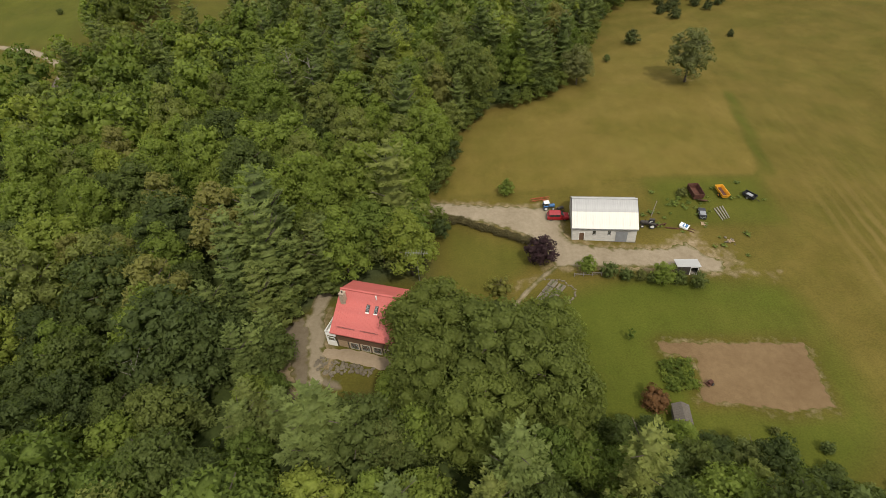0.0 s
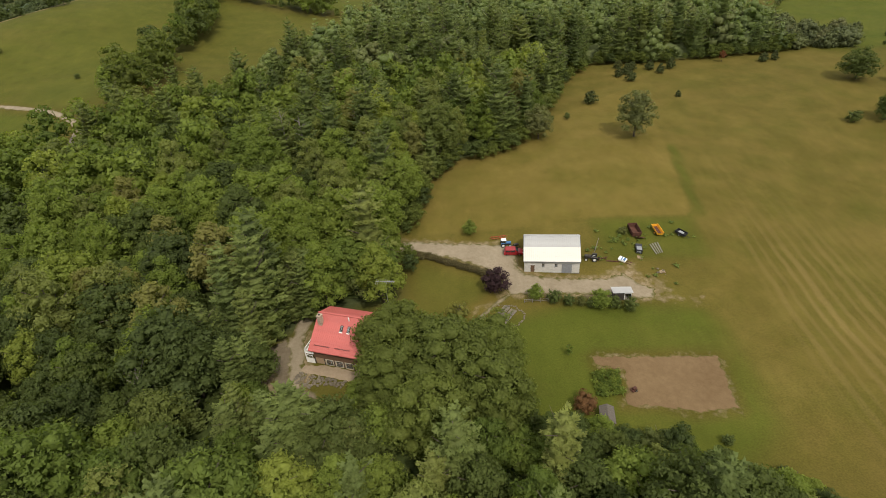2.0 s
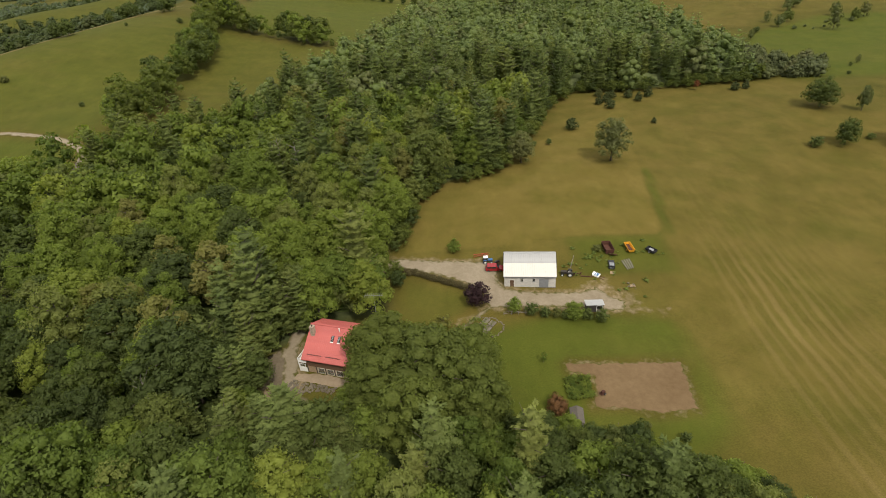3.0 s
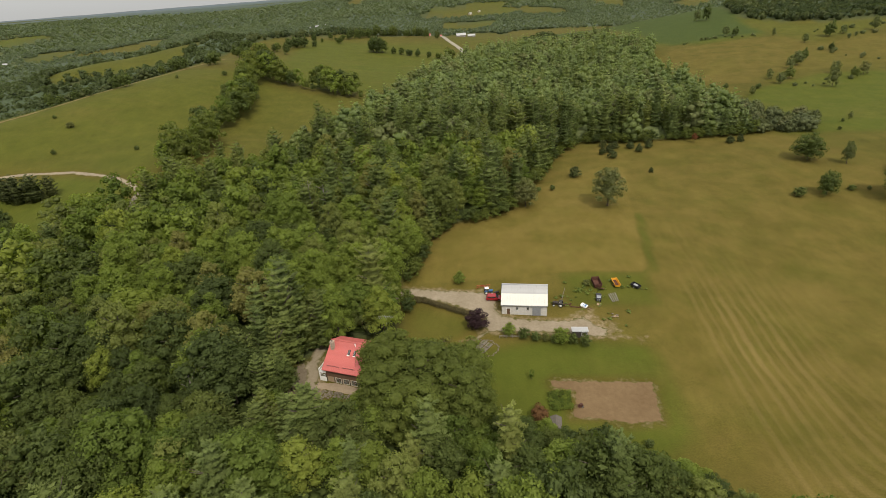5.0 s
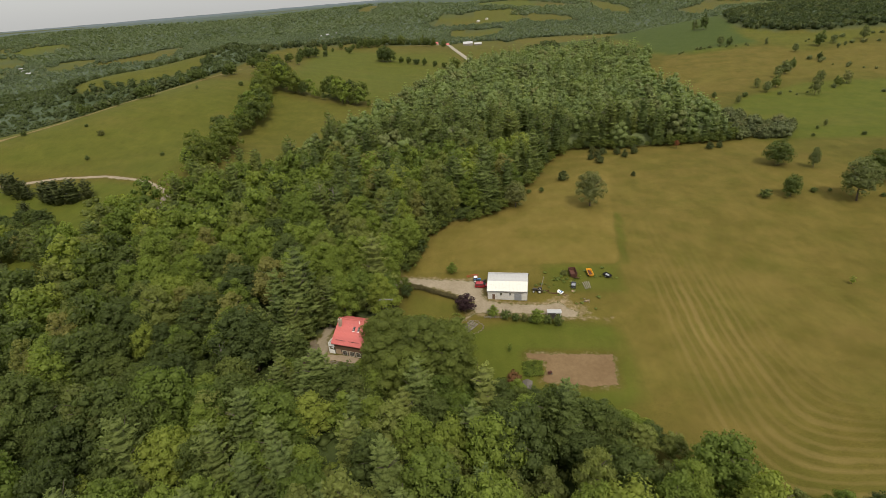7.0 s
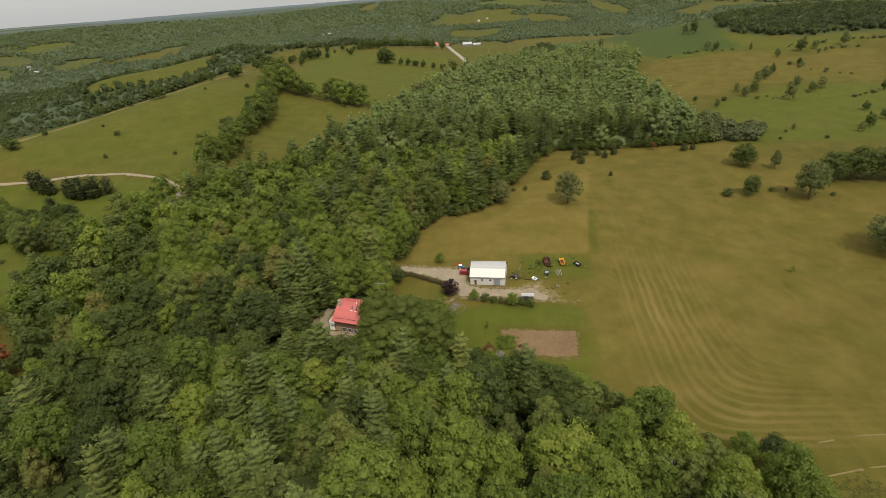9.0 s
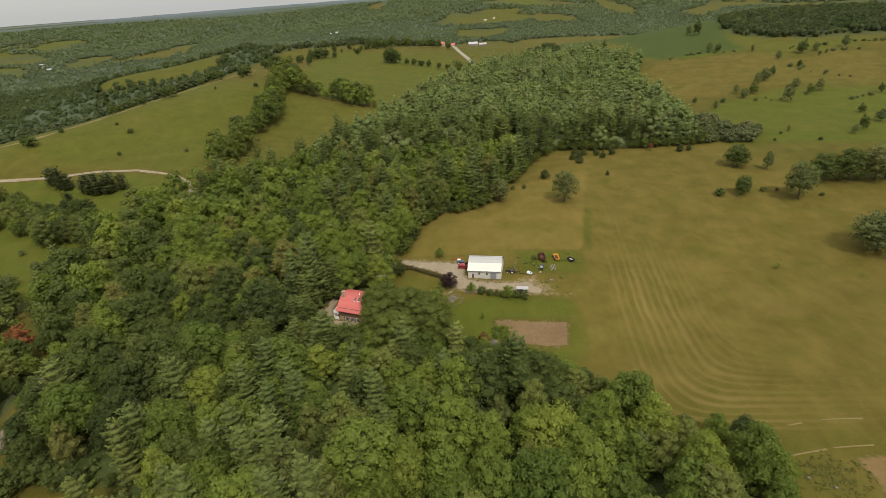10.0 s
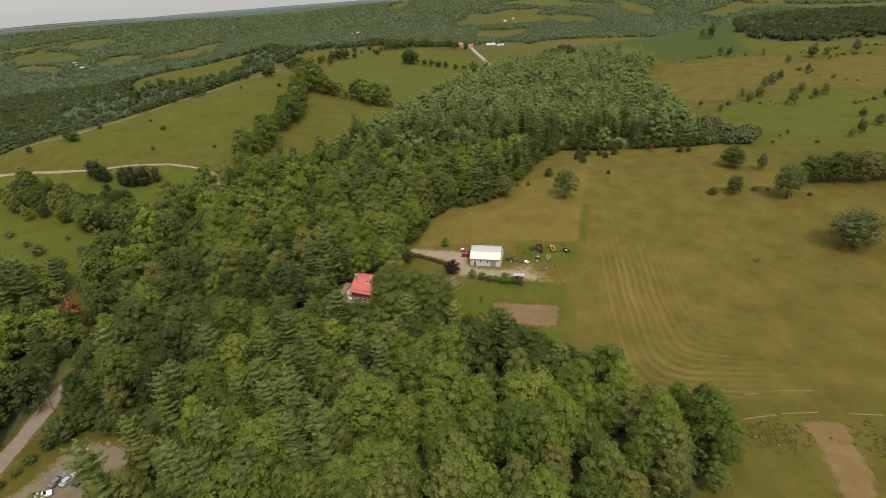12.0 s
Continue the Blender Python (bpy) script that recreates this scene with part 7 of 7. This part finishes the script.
old_truck = thing("camper_shell", on_ground(50.8, 94.6, 78), "dark pickup cap with dark windows set on the ground", "camper shell")
body = prism([(-1.6, 0), (1.6, 0), (1.45, 0.85), (-1.5, 0.95)], -0.75, 0.75)
bmesh.ops.bevel(body, geom=list(body.edges), offset=0.08, segments=2, affect="EDGES")
part("shell", body, M["car_black"], old_truck)
part("roof_panel", boxed((-1.1, 0.2, -0.6, 0.6, 0.93, 0.98), bevel=0.02), M["grey_door"], old_truck)
for y in (-0.77, 0.75):
    part("window", boxed((-0.9, 0.9, y, y + 0.02, 0.4, 0.75)), M["glass"], old_truck)
part("hatch", turned(boxed((-0.02, 0.03, -0.6, 0.6, 0.1, 0.75)), pose(-1.58, 0, 0.05)), M["glass"], old_truck)
crate = thing("wooden_pallet", on_ground(50.3, 91.7, 80), "cream coloured wooden pallet on the grass", "pallet")
for i in range(6):
    part("slat", boxed((-0.5 + i * 0.18, -0.37 + i * 0.18, -0.6, 0.6, 0.1, 0.13)), M["tan_wood"], crate)
for y in (-0.55, -0.05, 0.45):
    part("bearer", boxed((-0.5, 0.53, y, y + 0.1, 0.0, 0.1)), M["tan_wood"], crate)

sled = thing("small_boat", on_ground(45.9, 90.8, 142), "small white boat with a blue inside on wooden skids", "boat")
hull = prism([(-0.85, 0.55), (0.85, 0.6), (1.05, 0.72), (0.8, 0.12), (-0.8, 0.12)], -0.72, 0.72)
bmesh.ops.bevel(hull, geom=list(hull.edges), offset=0.07, segments=2, affect="EDGES")
part("hull", hull, M["white_paint"], sled)
part("cockpit", boxed((-0.6, 0.4, -0.55, 0.55, 0.59, 0.64), bevel=0.02), M["blue"], sled, "blue cover")
part("thwart", boxed((-0.1, 0.12, -0.5, 0.5, 0.65, 0.68)), M["white_paint"], sled)
for y in (-0.45, 0.35):
    part("skid", boxed((-2.2, -0.2, y, y + 0.14, 0.0, 0.12)), M["rust_steel"], sled)

heap_rng = np.random.default_rng(77)
heap = thing("brush_heap", on_ground(53.6, 86.2, 0), "small heap of pale stones and broken wood in the grass", "rubble heap")
for i in range(16):
    st = new("stone", STONES[i % 9])
    st.parent = heap
    k = heap_rng.uniform(0.12, 0.34)
    st.matrix_local = Matrix.LocRotScale((heap_rng.normal() * 0.8, heap_rng.normal() * 0.45, k * 0.4), Euler((0, 0, heap_rng.uniform(0, 6))), (k, k, k))
for i in range(4):
    a = heap_rng.uniform(0, 3)
    part("board", turned(boxed((-0.7, 0.7, -0.08, 0.08, 0.16, 0.2)), pose(heap_rng.normal() * 0.5, heap_rng.normal() * 0.4, 0.08 * i, 0, 8, math.degrees(a))), M["tan_wood"], heap)

weeds = np.random.default_rng(55)
stand("weeds", [("", i, *p, weeds.uniform(0.09, 0.24), 2.2, i) for i, p in enumerate([(weeds.normal() * 2.6 + cx, weeds.normal() * 2.0 + cy) for cx, cy in [(48.5, 97.5)] * 22 + [(46.5, 101.5)] * 10 + [(59.5, 100)] * 8 + [(41, 93.5)] * 12 + [(53, 87)] * 6])], TUFTS, M["weed_leaf"], "rank green weeds in the rough grass", "weeds")
stand("rough_grass", [("", i, *p, weeds.uniform(0.04, 0.075), 5.0, i) for i, p in enumerate([(weeds.normal() * 4.4 + cx, weeds.normal() * 2.8 + cy) for cx, cy in [(104, -4.5)] * 230 + [(129, -6)] * 80])], TUFTS, M["rough_grass"], "tufts of rough dry grass beside the clay track", "grass")

# ---- kitchen garden below the drive ----
garden = pose(15.4, 74.2, ground_z(15.4, 74.2), 0, 0, 52)
for i in range(3):
    for j in range(2):
        x, y = -2.6 + i * 2.0, -1.6 + j * 1.75
        p = garden @ Vector((x + 0.85, y + 0.7, 0))
        bed = thing("raised_bed", pose(p.x, p.y, ground_z(p.x, p.y) - 0.05, 0, 0, 52), "weathered timber raised bed with dry soil", "raised bed", "raised beds")
        for a in ((-0.85, 0.85, -0.7, -0.62, 0, 0.32), (-0.85, 0.85, 0.62, 0.7, 0, 0.32), (-0.85, -0.77, -0.62, 0.62, 0, 0.32), (0.77, 0.85, -0.62, 0.62, 0, 0.32)):
            part("side_board", boxed(a), M["grey_wood"], bed)
        part("soil", boxed((-0.77, 0.77, -0.62, 0.62, 0.0, 0.25)), M["stone"], bed)
        for k in range(4):
            v, f = sprays(np.random.default_rng(i * 9 + j * 3 + k), np.random.default_rng(k + i * 5 + j).normal(size=(14, 3)) * np.array([0.12, 0.12, 0.08]) + np.array([-0.55 + 0.37 * k, 0, 0.36]), np.tile([0, 0, 1.0], (14, 1)), 0.10)
            herb = new("plant", mesh_of("plant", v, f, M["shrub"]))
            herb.parent = bed
            tagged(herb, kind="stuff")
edging = thing("stone_edging", pose(15.4, 74.2, ground_z(15.4, 74.2)), "curved edging of pale field stones round the raised beds", "stone edging")
for i in range(46):
    a = -2.3 + i * 0.088
    gx_, gy_ = 15.4 + 4.6 * math.cos(a) + heap_rng.normal() * 0.15, 74.4 + 3.4 * math.sin(a) + heap_rng.normal() * 0.15
    st = new("stone", STONES[i % 9])
    st.parent = edging
    k = heap_rng.uniform(0.12, 0.26)
    st.matrix_local = Matrix.LocRotScale((gx_ - 15.4, gy_ - 74.2, ground_z(gx_, gy_) - ground_z(15.4, 74.2) + k * 0.3), Euler((0, 0, i)), (k, k, k))
fence = thing("rail_fence", pose(20.6, 78.2, ground_z(20.6, 78.2)), "low split-rail fence of silvered wood by the garden", "fence")
for i in range(5):
    gx_ = i * 1.75
    dz = ground_z(20.6 + gx_, 78.2) - ground_z(20.6, 78.2)
    part("post", boxed((gx_ - 0.06, gx_ + 0.06, -0.06, 0.06, dz - 0.3, dz + 1.0)), M["grey_wood"], fence)
    if i < 4:
        dz2 = ground_z(20.6 + gx_ + 1.75, 78.2) - ground_z(20.6, 78.2)
        for h in (0.45, 0.85):
            part("rail", rod(bmesh.new(), (gx_, 0, dz + h), (gx_ + 1.75, 0, dz2 + h), 0.05, 0.05, 6), M["grey_wood"], fence)
ribbon("foot_path", [(17.5, 81), (14, 78.6), (11, 75.6), (8.5, 72), (6.5, 68.8)], 0.9, M["gravel"], "trodden pale footpath across the lawn", "path", 0.05, 0.01, 0.12)

# tall green rows beside the tilled soil
rows_rng = np.random.default_rng(41)
crop = TUFTS
stand("crop_rows", [("", i, 31.0 + 5.0 * ((i % 14) / 14) + rows_rng.normal() * 0.2, 52.8 + 6.0 * ((i // 14) / 6) + rows_rng.normal() * 0.25, rows_rng.uniform(0.3, 0.5), 0.9, i) for i in range(84)], crop, M["maple"], "tall green vegetable rows beside the bare soil", "vegetable crop")
tiller = thing("garden_tiller", on_ground(37.6, 53.4, 30), "orange-brown garden tiller standing at the soil's edge", "tiller")
part("engine", boxed((-0.35, 0.45, -0.3, 0.3, 0.45, 0.95), bevel=0.06), M["rust_steel"], tiller)
part("hood", boxed((-0.6, 0.0, -0.4, 0.4, 0.3, 0.48), bevel=0.04), M["rust_steel"], tiller)
for y in (-0.4, 0.4):
    wheel(tiller, 0.25, y, 0.28, 0.16)
    part("handle", rod(bmesh.new(), (-0.3, y * 0.6, 0.7), (-1.3, y, 1.1), 0.03, 0.03, 6), M["rust_steel"], tiller)

# ---- by the road ----
pole = thing("utility_pole", pose(-103.6, 0.8, ground_z(-103.6, 0.8), 0, 0, 0), "brown wooden utility pole beside the road", "utility pole")
part("pole", rod(bmesh.new(), (0, 0, -0.5), (-0.2, 0, 8.8), 0.15, 0.11, 10), M["bark"], pole)
part("crossarm", boxed((-1.1, 0.7, -0.06, 0.06, 8.1, 8.22)), M["bark"], pole)
for x in (-1.0, 0.0, 0.6):
    part("insulator", rod(bmesh.new(), (x, 0, 8.22), (x, 0, 8.4), 0.05, 0.04, 8), M["white_paint"], pole)
wire = bmesh.new()
for i in range(24):
    def sag(k):
        return Vector((-0.9 - 1.5 * k, -64 * k, 8.4 - 6 * k * (1 - k)))
    rod(wire, sag(i / 24), sag((i + 1) / 24), 0.03, 0.03, 4)
part("cable", wire, M["black"], pole)
pile = thing("timber_pile", on_ground(-82.4, -13.2, 20), "small pile of pale sawn timber at the wood's edge", "timber pile")
for i in range(9):
    part("plank", turned(boxed((-1.1, 1.1, -0.07, 0.07, 0, 0.09)), pose(rows_rng.normal() * 0.15, (i % 3) * 0.28 - 0.3, (i // 3) * 0.1, 0, 0, rows_rng.normal() * 14 + (60 if i % 4 == 0 else 0))), M["tan_wood"], pile)
for i, (x, y, s, w) in enumerate([(-91.5, -9.5, 2.6, 1.35), (-88.5, -6.5, 2.0, 1.1), (-94, -13.5, 1.4, 1.1), (-95.5, -18.5, 0.9, 1.2), (-96.3, -22.5, 0.7, 1.2), (-97, -27, 0.8, 1.2), (-66.5, -28, 2.0, 1.3)]):
    plant("shrub" if s < 1.5 else "crest_tree", i, x, y, s if s < 1.5 else s * 0.30, w, i, "dense dark bush between road and parking area", "bush", "roadside bushes")
for x, y in ((99.5, -5.6), (103.8, -8.3)):
    st = thing("boulder", pose(x, y, ground_z(x, y)), "pale boulder in the rough grass", "boulder", "boulders")
    b = new("stone", STONES[1])
    b.parent = st
    b.matrix_local = Matrix.LocRotScale((0, 0, 0.15), Euler((0, 0, x)), (0.45, 0.4, 0.4))

# ---- farmsteads far off ----
def farmhouse(x, y, turn, long, wide, wall_h, roof_mat, wall_mat, label):
    z = ground_z(x, y)
    ob = thing("farmhouse", pose(x, y, z - 0.3, 0, 0, turn), label, "farmhouse", "far farmsteads")
    t = wide * 0.36
    part("wall", boxed((-long / 2, long / 2, -wide / 2, wide / 2, -1, wall_h)), wall_mat, ob)
    part("gable", turned(prism([(-wide / 2, wall_h), (wide / 2, wall_h), (0, wall_h + t - 0.1)], -long / 2 + 0.05, long / 2 - 0.05), pose(0, 0, 0, 0, 0, 90)), wall_mat, ob)
    for r in (0, 180):
        ribbed_roof("roof", long + 1, -wide / 2 - 0.4, wall_h - 0.3, 0, wall_h + t, roof_mat, ob, pose(0, 0, 0, 0, 0, r) @ pose(-long / 2 - 0.5, 0, 0), "", 3.0)
    for i in range(3):
        part("window", boxed((-long / 3 + i * long / 3 - 0.6, -long / 3 + i * long / 3 + 0.6, -wide / 2 - 0.05, -wide / 2, 1.0, 2.4)), M["glass"], ob)
    return ob


farmhouse(10, 1075, 8, 18, 10, 5, M["grey_roof"], M["grey_wood"], "distant grey farm building with a white roof")
farmhouse(30, 1073, 5, 14, 7, 3.5, M["grey_roof"], M["grey_wood"], "long low white-roofed shed on a distant farm")
farmhouse(-62, 1150, -15, 18, 11, 6, M["red_roof"], M["brick"], "distant red-roofed farmhouse among trees")
farmhouse(-35, 1120, 30, 10, 7, 4, M["red_roof"], M["brick"], "small distant red shed")
for x, y in ((-425, 1690), (-405, 1712), (-440, 1660), (-1024, 1880), (-1060, 1872), (-925, 1072), (-890, 1040), (-960, 1110), (-575, 2690), (70, 1905), (40, 1850)):
    farmhouse(x, y, x % 90, 10, 7, 4.2, M["grey_roof"], M["cream"], "tiny pale farmhouse far away in the valley")
